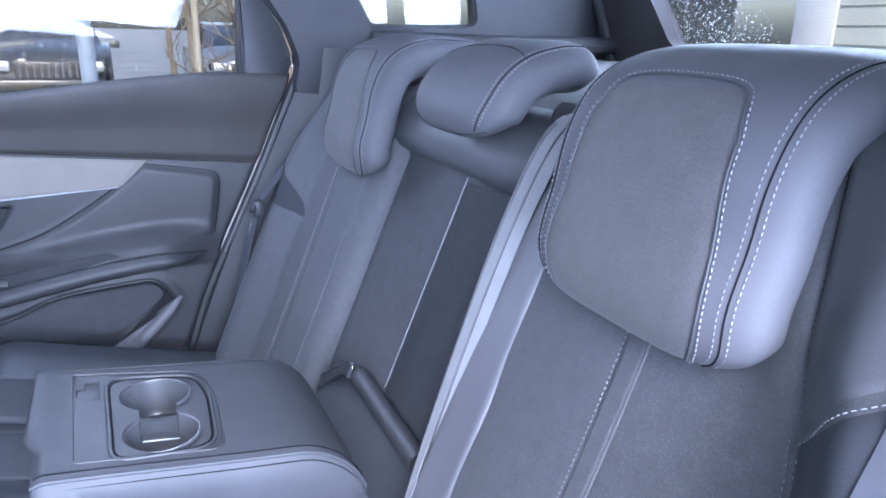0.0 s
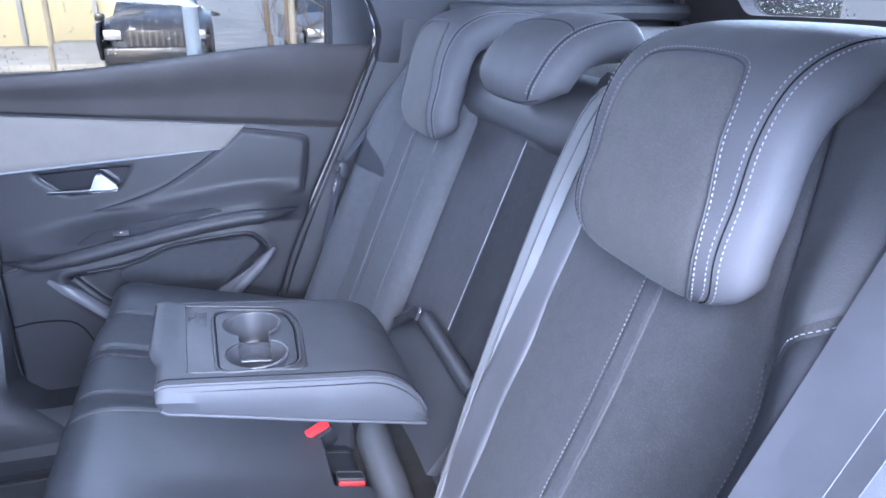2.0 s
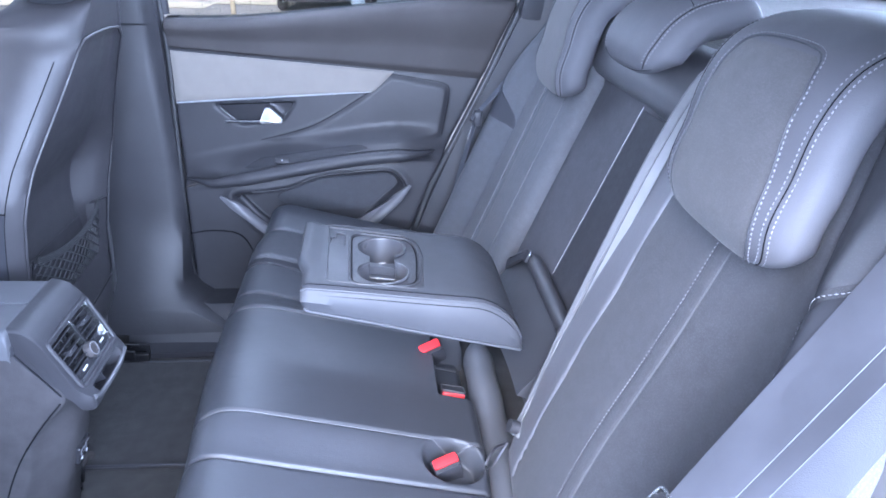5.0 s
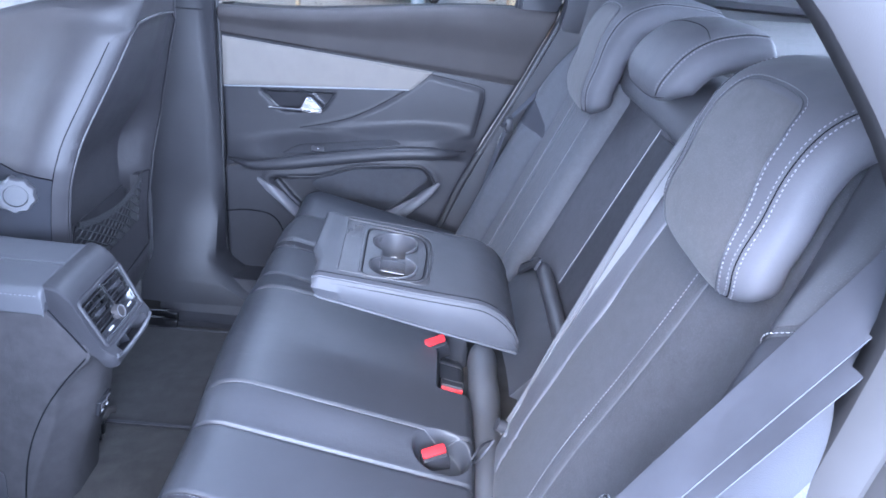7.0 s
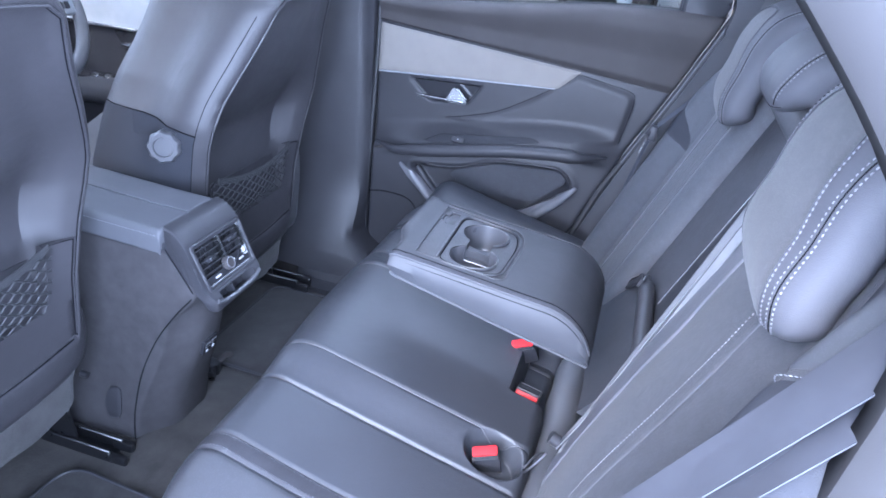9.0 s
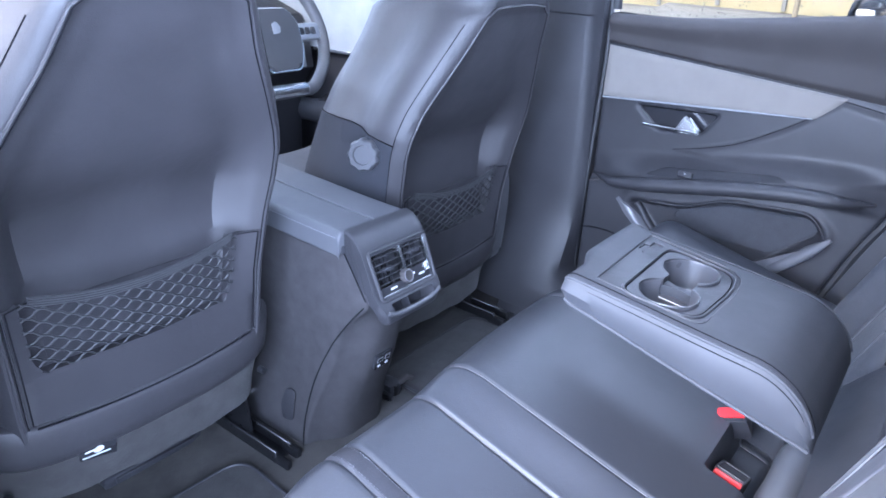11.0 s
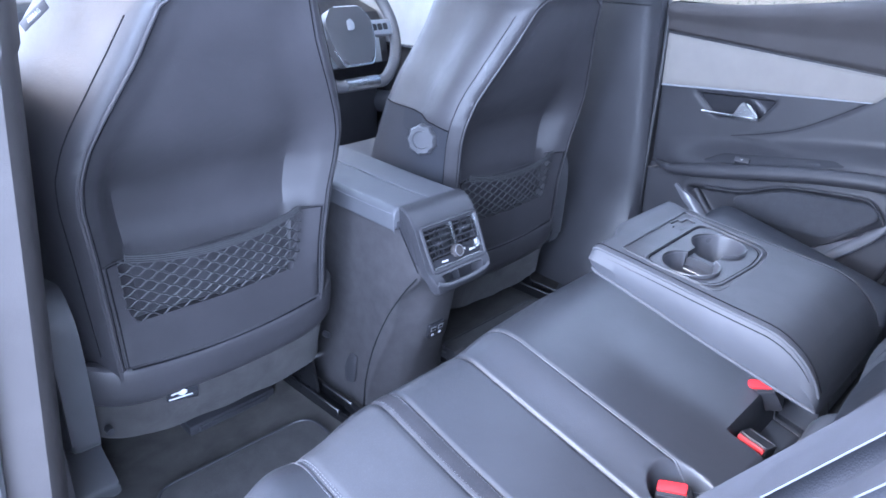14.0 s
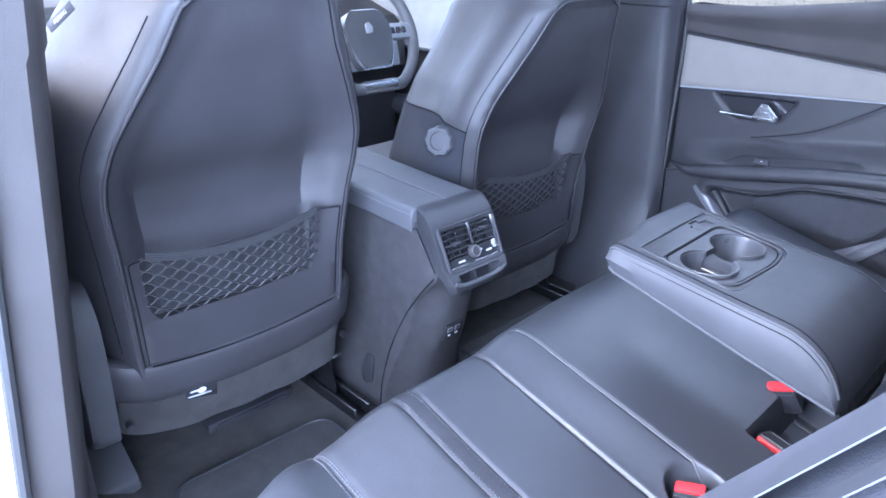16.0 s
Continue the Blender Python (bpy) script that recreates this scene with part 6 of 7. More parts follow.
    base = [frame_place(a, 0.352, 0.006) + Vector((0, 0, -0.002)) for a in [-0.172 + 0.344 * k / 30 for k in range(31)]]
    put("band_piping", tube(base, 0.0016, 6), SEAT_VINYL, s)
    put("band_seam", tube([p + Vector((0, -0.001, -0.0045)) for p in base], 0.0013, 6), SEAM, s)
    # net: two sets of wavy cords, with an elastic hem
    cords = []
    top = lambda a: 0.520 - 0.020 * (1 - (a / 0.15) ** 2)

    def net_point(a, z):
        return Vector((cx - 0.012 + a, seat_y(z) - 0.001 - 0.013 * (1 - (a / 0.16) ** 2) * smooth(0.40, 0.45, z), z))

    n = 9
    for k in range(-9, n + 10):
        for sgn in (-1, 1):
            pts = []
            for j in range(73):
                z = 0.408 + 0.115 * j / 72
                a = -0.15 + 0.30 * (k + 0.5) / n + sgn * 0.30 / n * ((z - 0.408) / 0.0100) * 0.5
                wob = 0.0014 * math.sin(2 * math.pi * (z - 0.408) / 0.0100)
                if abs(a) < win(z) + 0.004 and z < top(a):
                    pts.append(net_point(a + wob * sgn, z) + Vector((0, 0.0009 * sgn, 0)))
                elif len(pts) > 2:
                    cords.append(tube(pts, 0.0014, 5))
                    pts = []
                else:
                    pts = []
            if len(pts) > 2:
                cords.append(tube(pts, 0.0014, 5))
    net = put("net_pocket", join(*cords), CORD, s, "black elastic net pocket")
    hem = []
    for dz in (0.0, 0.0035, 0.007, 0.0105):
        hem.append(tube([net_point(a, top(a) - 0.002 + dz) + Vector((0, -0.001, 0)) for a in [-0.148 + 0.296 * k / 30 for k in range(31)]], 0.0017, 6))
    put("hem", join(*hem), CORD, net, "ribbed elastic hem")
    rows = [[Vector((cx - 0.155 + 0.31 * k / 12, seat_y(z) + panel_v(0.0, z) - 0.0015, z)) for k in range(13)] for z in (0.40, 0.43, 0.46, 0.490)]
    put("pocket_lining", solid(rows, (0, 0.004, 0)), LINING, s, "dark lining behind the net")
    # band and felt valance below
    rows = []
    for z, o in ((0.352, 0.004), (0.347, -0.004), (0.340, -0.007), (0.325, -0.008), (0.300, -0.007), (0.284, -0.005), (0.278, 0.0), (0.275, 0.006)):
        rows.append([Vector((cx + 0.238 * u, seat_y(z) + o + 0.042 * abs(u) ** 8, z - 0.013 - 0.016 * (1 - u * u) + 0.012 * abs(u) ** 4)) for u in [-1 + k / 16 for k in range(33)]])
    put("lower_band", solid(rows, (0, 0.02, 0)), SEAT_VINYL, s, "smooth leather lower band")
    rows = [[Vector((cx + 0.225 * u, 0.728 + 0.22 * (0.28 - z) + 0.05 * abs(u) ** 7 + 0.002 * math.sin(14 * u + 60 * z), z - 0.014 - 0.014 * (1 - u * u) - 0.008 * u)) for u in [-1 + k / 16 for k in range(33)]] for z in (0.290, 0.268, 0.25, 0.235, 0.218, 0.203, 0.197)]
    put("felt_valance", solid(rows, (0, 0.008, 0.0)), FELT, s, "dark felt valance")
    # cushion, frame and runners
    rows = []
    for k in range(21):
        u = -1 + k / 10
        rows.append([Vector((cx + 0.235 * u, 0.86 + 0.48 * v, 0.36 + 0.05 * v + 0.04 * abs(u) ** 3 - edge_round(0.48 * (1 - v), 0.05) - edge_round(0.235 * (1 - abs(u)), 0.03))) for v in [j / 16 for j in range(17)]])
    part("cushion", solid(rows, (0, -0.02, -0.15)), LEATHER_SOFT, s)
    for sgn in (-1, 1):
        part("side_trim", prism(rounded([((0.83 if sgn * cx < 0 else 0.738), 0.36), ((0.83 if sgn * cx < 0 else 0.748), 0.192), (1.30, 0.19), (1.32, 0.30), (1.0, 0.40), (0.90, 0.47), (0.87 if sgn * cx < 0 else 0.78, 0.475), ((0.84 if sgn * cx < 0 else 0.742), 0.43)], 0.03), 0.042, lambda a, b, h, q=sgn: Vector((cx + q * (0.229 + h), a, b)), 0.012, 3), PLASTIC_SATIN, s, "dark grey plastic side trim")
        part("trim_screw", tube([(cx + sgn * 0.214, 0.742, 0.222), (cx + sgn * 0.214, 0.756, 0.222)], 0.006, 10), STEEL, s)
        x = cx + sgn * 0.225
        y = 0.84 if x < -0.5 else 0.69
        if x < -0.5:
            foot = prism(rounded([(y - 0.02, 0.03), (y + 0.10, 0.03), (y + 0.10, 0.115), (y + 0.07, 0.115), (y - 0.02, 0.055)], 0.008), 0.075, lambda a, b, h: Vector((x - 0.045 + h, a, b)), 0.006)
            part("rail_cover", foot, PLASTIC_SATIN, s, "grey plastic wedge over the runner end")
            foot = box(x - 0.02, x + 0.02, y + 0.09, y + 0.13, 0.034, 0.06, 0.003)
        else:
            foot = join(box(x - 0.020, x - 0.007, y - 0.012, y + 0.040, 0.030, 0.052, 0.004), box(x + 0.010, x + 0.024, y - 0.004, y + 0.040, 0.030, 0.058, 0.004))
        rail = part("seat_rail", join(box(x - 0.021, x - 0.013, y + 0.02, 1.38, 0.034, 0.062, 0.002, 1), box(x + 0.013, x + 0.021, y + 0.02, 1.38, 0.034, 0.062, 0.002, 1), box(x - 0.014, x + 0.014, y + 0.02, 1.38, 0.033, 0.041, 0.001, 1), box(x - 0.006, x + 0.006, y + 0.13, 1.36, 0.040, 0.085, 0.002, 1), foot), RAIL_BLACK, s, "black steel seat runner")
        for u in (0.10, 0.16, 0.22):
            part("rail_slot", box(x - 0.004, x + 0.004, y + u, y + u + 0.030, 0.0405, 0.0425, 0.0006, 1), STEEL, rail)
        part("rail_bracket", join(prism(rounded([(y + 0.10, 0.055), (y + 0.17, 0.055), (y + 0.20, 0.20), (y + 0.13, 0.20)], 0.008), 0.006, lambda a, b, h: Vector((x - sgn * 0.012 + h, a, b)), 0.001), tube([(x - 0.022, y + 0.145, 0.155), (x + 0.022, y + 0.145, 0.155)], 0.007, 10)), RAIL_BLACK, s, "black recliner bracket")
        part("rail_bolt", tube([(x - 0.030, y + 0.135, 0.125), (x + 0.030, y + 0.135, 0.125)], 0.005, 8), CHROME, rail)
        part("hinge_bolt", tube([(cx + sgn * 0.185, 0.728, 0.285), (cx + sgn * 0.185, 0.742, 0.285)], 0.006, 10), STEEL, s)
    # shoulder-mounted headrest
    rows = []
    for k in range(25):
        a = math.pi * k / 24
        z, r = 1.02 - 0.085 * math.cos(a), max(math.sin(a), 0.02) ** 0.45
        rows.append([Vector((cx + 0.135 * r * math.copysign(abs(math.cos(t)) ** 0.6, math.cos(t)), 0.625 + 0.06 * r * math.copysign(abs(math.sin(t)) ** 0.8, math.sin(t)) - 0.1 * (z - 1.02), z)) for t in [2 * math.pi * j / 36 for j in range(36)]])
    hr = put("headrest", grid(rows, wrap_v=True), LEATHER, s, "black leather headrest")
    lines = []
    for off in (0.09, 0.097):
        for sgn in (-1, 1):
            lines.append([(Vector((cx + sgn * off, 0.625 - 0.1 * (z - 1.02) - 0.0545 * max(math.sin(math.acos((1.02 - z) / 0.085)), 0.05) ** 0.45 - 0.001, z)), Vector((0, -1, 0))) for z in [0.955 + 0.13 * k / 20 for k in range(21)]])
    st = put("headrest_stitching", stitches(lines, 0.005, 0.004, 0.0013), THREAD, hr)
    tagged(st, kind="stuff")
    for sgn in (-1, 1):
        put("headrest_post", tube([(cx + sgn * 0.06, 0.63, 0.965), (cx + sgn * 0.06, 0.645, 0.90)], 0.006, 8), CHROME, s)
    return s


PASSENGER = front_seat(-0.445, 0.0, "black leather front passenger seat with airbag tag and net pocket")
DRIVER = front_seat(0.2875, -0.042, "black leather driving seat with round lumbar knob and net pocket", 0.058)


def seat_details():
    # lumbar knob on the driving seat, and its plastic-look flank panel
    c = Vector((0.047, 0.757, 0.571))
    ax = Vector((-0.92, -0.36, 0.10)).normalized()
    up = Vector((0, 0, 1))
    s = ax.cross(up).normalized()
    up = s.cross(ax).normalized()
    rows = []
    for h, r in ((0.0, 0.030), (0.010, 0.031), (0.018, 0.030), (0.022, 0.027), (0.022, 0.019), (0.018, 0.0175), (0.018, 0.002)):
        rows.append([c + ax * h + (s * math.cos(t) + up * math.sin(t)) * r * (1 + (0.05 * math.cos(9 * t) if r > 0.02 else 0)) for t in [2 * math.pi * k / 72 for k in range(72)]])
    part("lumbar_knob", grid(rows, wrap_v=True), PLASTIC_SATIN, DRIVER, "round grey notched knob")
    def flank(t, v, z, out):
        w, p = seat_hw(z), panel_hw(z)
        drawn = 0.058 * smooth(0.44, 0.72, z)
        if v > 0.19:
            x = t * (w - drawn)
        else:
            x = p + 0.008 + (w - p - 0.008) * t - drawn * smooth(0.60, 1.0, t)
        return Vector((0.2875 - x - 0.8 * out, seat_y(z) + v - 0.6 * out, z - 0.042))

    table = ((0.345, 0.0206, 0.637), (0.52, 0.045, 0.644), (0.70, 0.078, 0.651), (0.86, 0.115, 0.656), (0.96, 0.15, 0.659), (1.0, 0.19, 0.661), (0.99, 0.225, 0.663), (0.93, 0.252, 0.664))
    part("flank_seam", tube([flank(t, v, z, 0.0016) for t, v, z in table], 0.0012, 6), SEAM, DRIVER)
    part("flank_panel", solid([[flank(t, v, 0.40 + (z - 0.002 - 0.40) * k / 32, 0.0018) for k in range(33)] for t, v, z in table], (0.003, 0.003, 0)), MATTE_LEATHER, DRIVER, "darker lower flank panel round the knob")
    # woven airbag tag on the passenger seat's flank
    e1, e2 = Vector((0.55, -0.55, 0.63)).normalized(), Vector((-0.35, 0.30, 0.9)).normalized()
    nrm = e1.cross(e2).normalized()
    if nrm.y > 0:
        nrm = -nrm
    o = Vector((-0.656, 0.70, 0.857))
    tagp = part("airbag_tag", prism([(-0.022, -0.0055), (0.022, -0.0055), (0.022, 0.0055), (-0.022, 0.0055)], 0.0015, lambda a, b, h: o + e1 * a + e2 * b + nrm * h, 0.0004), PLASTIC_DARK, PASSENGER, "black woven airbag tag")
    txt = bpy.data.curves.new("airbag_text", "FONT")
    txt.body, txt.size, txt.extrude = "AIRBAG", 0.0065, 0.0002
    txt.align_x, txt.align_y = "CENTER", "CENTER"
    tmp = new("tmp_text", txt)
    dg = bpy.context.evaluated_depsgraph_get()
    dg.update()
    me = bpy.data.meshes.new_from_object(tmp.evaluated_get(dg))
    bpy.data.objects.remove(tmp)
    bm = bmesh.new()
    bm.from_mesh(me)
    bpy.data.meshes.remove(me)
    z = nrm
    x = e1 if e1.cross(e2).dot(nrm) > 0 else -e1
    for v in bm.verts:
        v.co = o + x * v.co.x + e2 * v.co.y + z * (0.0018 + v.co.z)
    part("tag_lettering", bm, PRINT_WHITE, tagp, flip=False)
    # printed label on the felt valance
    def lab(a, b, h):
        return Vector((-0.543 + a, 0.7270 - h - 0.22 * b, 0.248 + b - 0.26 * a))

    l = part("warning_label", prism([(-0.026, -0.013), (0.026, -0.013), (0.026, 0.013), (-0.026, 0.013)], 0.004, lambda a, b, h: lab(a, b, h - 0.001), 0.0005), GLOSS_BLACK, PASSENGER, "black label with white pictogram")
    part("pictogram", join(prism(rounded([(-0.008, -0.003), (0.0, -0.005), (0.007, 0.001), (0.006, 0.007), (-0.002, 0.008), (-0.007, 0.003)], 0.003), 0.001, lambda a, b, h: lab(a, b + 0.002, h + 0.0032), 0.0002), prism([(-0.024, -0.010), (0.016, -0.004), (0.016, -0.002), (-0.024, -0.008)], 0.001, lambda a, b, h: lab(a, b, h + 0.0032), 0), prism([(-0.02, 0.0), (-0.006, 0.003), (-0.006, 0.006), (-0.02, 0.003)], 0.001, lambda a, b, h: lab(a, b, h + 0.0032), 0)), PRINT_WHITE, l)


seat_details()


# ---- centre console ----
VENT_C, VENT_UP, VENT_N = Vector((-0.0555, 0.5764, 0.4268)), Vector((0, 0.43, 0.903)), Vector((0, -0.903, 0.43))


def on_vent(a, b, h):
    return VENT_C + Vector((a, 0, 0)) + VENT_UP * b + VENT_N * h


def console():
    c = thing("centre_console", (-0.06, 0.9, 0.03), "dark centre console with rear air vents and leather lid", "console")
    prof = rounded([(0.628, 0.470), (0.572, 0.385), (0.584, 0.322), (0.604, 0.228), (0.640, 0.130), (0.655, 0.03), (1.62, 0.03), (1.62, 0.42), (1.0, 0.470)], [0.004, 0.02, 0.05, 0.06, 0.05, 0.01, 0.02, 0.05, 0.01], 6)
    flare = lambda b: 0.035 * smooth(0.28, 0.05, b)
    rows = []
    for u in (-1, -0.985, -0.96, -0.92, -0.86, -0.78, -0.68, -0.56, -0.44, -0.3, 0, 0.3, 0.44, 0.56, 0.68, 0.78, 0.86, 0.92, 0.96, 0.985, 1):
        shrink = {1: 0.010, 0.985: 0.004, 0.96: 0.001}.get(abs(u), 0)
        ring = []
        for a, b in prof:
            a2 = a + shrink + 0.048 * smooth(0.30, 1.0, abs(u)) * smooth(0.385, 0.30, b) if a < 0.75 else a
            ring.append(Vector((-0.062 + u * (0.080 + flare(b)), a2, b - (shrink if b > 0.4 else 0))))
        rows.append(ring)
    part("body", grid(rows, wrap_v=True), FLOCK, c, "dark grained console body")
    for off, name in ((-1, "side_seam"), (1, "side_seam")):
        part(name, tube(curve([(-0.062 + off * (0.0795), 0.632, 0.468), (-0.062 + off * 0.0797, 0.578, 0.388)], 6), 0.0013, 6), SEAM, c)
    # lid in two leather halves with a stitched edge
    for x0, x1 in ((-0.155, -0.0665), (-0.0645, 0.018)):
        rows = []
        for x in samples(x0, x1, 0.01):
            d = min(x - x0, x1 - x)
            out = x - x0 if x0 < -0.1 else x1 - x
            rows.append([Vector((x, y, 0.503 + 0.012 * smooth(0.62, 1.0, y) - edge_round(out, 0.014) - 0.5 * edge_round(d, 0.004) - edge_round(y - 0.628, 0.006))) for y in samples(0.628, 1.06, 0.03)])
        lid = part("lid", solid(rows, (0, 0, -0.026)), LEATHER_SOFT, c, "padded leather lid")
    lines = [[(Vector((-0.1555, 0.635 + 0.42 * k / 40, 0.4925 + 0.012 * smooth(0.62, 1.0, 0.635 + 0.42 * k / 40))), Vector((-1, 0, 0.3))) for k in range(41)]]
    st = part("lid_stitching", stitches(lines, 0.004, 0.003, 0.001), THREAD, c, "pale stitching")
    tagged(st, kind="stuff")
    part("lid_base", box(-0.150, 0.014, 0.626, 1.06, 0.462, 0.4775, 0.004), PLASTIC_DARK, c)
    part("side_seam", tube([Vector((-0.1422 - flare(p.z), p.y, p.z)) for p in curve([(0, 0.582, 0.375), (0, 0.622, 0.326), (0, 0.664, 0.262), (0, 0.692, 0.190), (0, 0.702, 0.110), (0, 0.704, 0.036)], 40)], 0.0014, 6), SEAM, c)
    part("lid_seam", tube([(-0.1515, 0.630, 0.4765), (-0.1515, 0.80, 0.4785), (-0.1515, 1.05, 0.486)], 0.0020, 6), SEAM, c)
    part("lid_seam", tube([(-0.1435, 0.630, 0.4625), (-0.1435, 1.05, 0.4625)], 0.0018, 6), SEAM, c)
    # bezel round the vents: a thick frame with a bright rounded edge and an open storage slot below
    side = rounded([(0.634, 0.5035), (0.612, 0.4985), (0.592, 0.478), (0.5555, 0.397), (0.534, 0.376), (0.540, 0.348), (0.562, 0.343), (0.574, 0.379), (0.634, 0.459)], [0.004, 0.020, 0.016, 0.006, 0.010, 0.010, 0.010, 0.02, 0.006], 5)
    rows = []
    for u in (-1, -0.985, -0.955, -0.90, -0.5, 0, 0.5, 0.90, 0.955, 0.985, 1):
        k = {1: 0.010, 0.985: 0.0045, 0.955: 0.001}.get(abs(u), 0.0)
        rows.append([Vector((-0.060 + u * (0.0815 - 0.019 * smooth(0.40, 0.345, b)), a + (0.590 - a) * k * 6, b + (0.43 - b) * k * 5)) for a, b in side])
    bez = part("vent_bezel", grid(rows, wrap_v=True), PLASTIC, c, "satin grey vent surround")
    hole = rounded([(-0.066, -0.037), (0.064, -0.037), (0.068, 0.037), (-0.068, 0.037)], 0.005, 4)
    carve(bez, [prism(hole, 0.10, lambda a, b, h: on_vent(a, b, h - 0.022), 0)])
    tray = rounded([(-0.054, -0.074), (0.046, -0.074), (0.052, -0.050), (-0.060, -0.050)], 0.006, 4)
    carve(bez, [prism(tray, 0.08, lambda a, b, h: on_vent(a, b, h - 0.024), 0)])
    edge = rounded([(-0.0715, -0.043), (0.0695, -0.043), (0.0735, 0.043), (-0.0735, 0.043)], 0.008, 4)
    part("bezel_edge", tube([on_vent(a, b, 0.0075) for a, b in edge], 0.0036, 8, closed=True), PLASTIC, c, "soft edge of the vent surround")
    vent = part("air_vent", prism(hole, 0.004, lambda a, b, h: on_vent(a * 0.995, b * 0.995, h - 0.0215), 0), GLOSS_BLACK, c, "black double air vent")
    part("vent_frame", tube([on_vent(a, b, 0.004) for a, b in hole], 0.0022, 6, closed=True), GLOSS_BLACK, vent)
    for k in range(5):
        b = 0.029 - 0.0115 * k
        part("slat", moved(box(-0.067, -0.004, -0.007, 0.007, -0.0009, 0.0009, 0.0006, 1), vent_matrix(b, 0.000, radians(14))), PLASTIC, vent)
        if k < 4:
            part("slat", moved(box(0.008, 0.058, -0.007, 0.007, -0.0009, 0.0009, 0.0006, 1), vent_matrix(b + 0.001, 0.000, radians(14))), PLASTIC, vent)
    for a in (-0.056, -0.046, -0.036, -0.026, -0.016, 0.018, 0.028, 0.038, 0.048):
        part("vane", prism([(-0.0006, -0.022), (0.0006, -0.022), (0.0006, 0.034), (-0.0006, 0.034)], 0.006, lambda p, q, h, a=a: on_vent(a + p, q, h - 0.017), 0), PLASTIC_DARK, vent)
    part("divider", prism(rounded([(-0.0028, -0.012), (0.0028, -0.012), (0.0032, 0.038), (-0.0032, 0.038)], 0.001), 0.014, lambda p, q, h: on_vent(p + 0.002, q, h - 0.006), 0.001), CHROME, vent, "satin chrome divider")
    part("side_chrome", prism(rounded([(0.060, -0.026), (0.0665, -0.026), (0.0695, 0.038), (0.063, 0.038)], 0.002), 0.008, lambda p, q, h: on_vent(p, q, h + 0.001), 0.001), CHROME, vent, "satin chrome edge")
    for a, b, w in ((-0.036, 0.0065, 0.012), (0.036, 0.0185, 0.013)):
        tab = part("vane_tab", prism(rounded([(-w, -0.0035), (w, -0.0035), (w * 0.8, 0.0035), (-w * 0.8, 0.0035)], 0.002), 0.012, lambda p, q, h, a=a, b=b: on_vent(a + p, b + q, h - 0.002), 0.0015), PLASTIC_DARK, vent, "sliding vane tab")
        part("tab_tip", prism([(-w * 0.45, -0.0008), (w * 0.45, -0.0008), (w * 0.45, 0.0008), (-w * 0.45, 0.0008)], 0.001, lambda p, q, h, a=a, b=b: on_vent(a + p, b + q + 0.0015, h + 0.0098), 0), CHROME, tab)
    panel = part("control_panel", join(prism(rounded([(-0.0655, -0.0365), (0.0635, -0.0365), (0.064, -0.0215), (-0.0663, -0.0215)], 0.002), 0.0045, on_vent, 0.0012), prism(rounded([(0.006, -0.022), (0.0638, -0.022), (0.0645, -0.0095), (0.008, -0.0095)], 0.002), 0.0040, on_vent, 0.0012)), GLOSS_BLACK, c, "gloss black control strip")
    ring = [[on_vent(0.001 + r * (1 + 0.03 * math.cos(10 * t) * (r > 0.010)) * math.cos(t), -0.0185 + r * (1 + 0.03 * math.cos(10 * t) * (r > 0.010)) * math.sin(t), h) for t in [2 * math.pi * k / 60 for k in range(60)]] for r, h in ((0.0128, 0.002), (0.0128, 0.011), (0.0115, 0.013), (0.0090, 0.013), (0.0085, 0.0115), (0.001, 0.0115))]
    dial = part("dial", grid(ring, wrap_v=True), PLASTIC_GREY, panel, "small round fan dial")
    part("dial_ring", tube([on_vent(0.001 + 0.0102 * math.cos(t), -0.0185 + 0.0102 * math.sin(t), 0.0131) for t in [2 * math.pi * k / 32 for k in range(32)]], 0.0009, 6, closed=True), SATIN, panel)
    for a, b, w, n in ((-0.0345, -0.0285, 0.0045, 3), (0.021, -0.0195, 0.006, 1), (0.041, -0.0255, 0.0042, 3)):
        for k in range(n):
            x = a + (k - (n - 1) / 2) * (w + 0.0012)
            part("icon", prism([(-w / 2, -0.0016), (w / 2, -0.0016), (w / 2, 0.0016), (-w / 2, 0.0016)], 0.0005, lambda p, q, h, x=x, b=b: on_vent(x + p, b + q, h + 0.0047), 0), PRINT_WHITE, panel)
    part("tray_floor", prism(tray, 0.003, lambda a, b, h: on_vent(a * 0.99, -0.062 + (b + 0.062) * 0.98, h - 0.0235), 0), PLASTIC_DARK, c)
    part("tray_divider", prism([(-0.001, -0.072), (0.001, -0.072), (0.001, -0.052), (-0.001, -0.052)], 0.020, lambda a, b, h: on_vent(a - 0.004, b, h - 0.021), 0), PLASTIC_DARK, c)
    lip = [Vector((-0.060 + u * 0.069, 0.5355 + 0.002 * u * u, 0.3665 + 0.010 * u ** 4)) for u in [-1 + k / 12 for k in range(25)]]
    part("tray_lip", tube(lip, 0.0042, 8), PLASTIC_SATIN, c, "satin lip of the storage slot")
    # charging sockets, knock-out cover, hook
    def socket(a, b, h):
        return Vector((-0.071 + a, 0.6020 - 0.21 * b - h, 0.234 + b))

    u = part("charging_socket", prism(rounded([(-0.022, -0.016), (0.022, -0.016), (0.022, 0.016), (-0.022, 0.016)], 0.004), 0.006, lambda a, b, h: socket(a, b, h - 0.002), 0.001), GLOSS_BLACK, c, "twin charging sockets with pale marks")
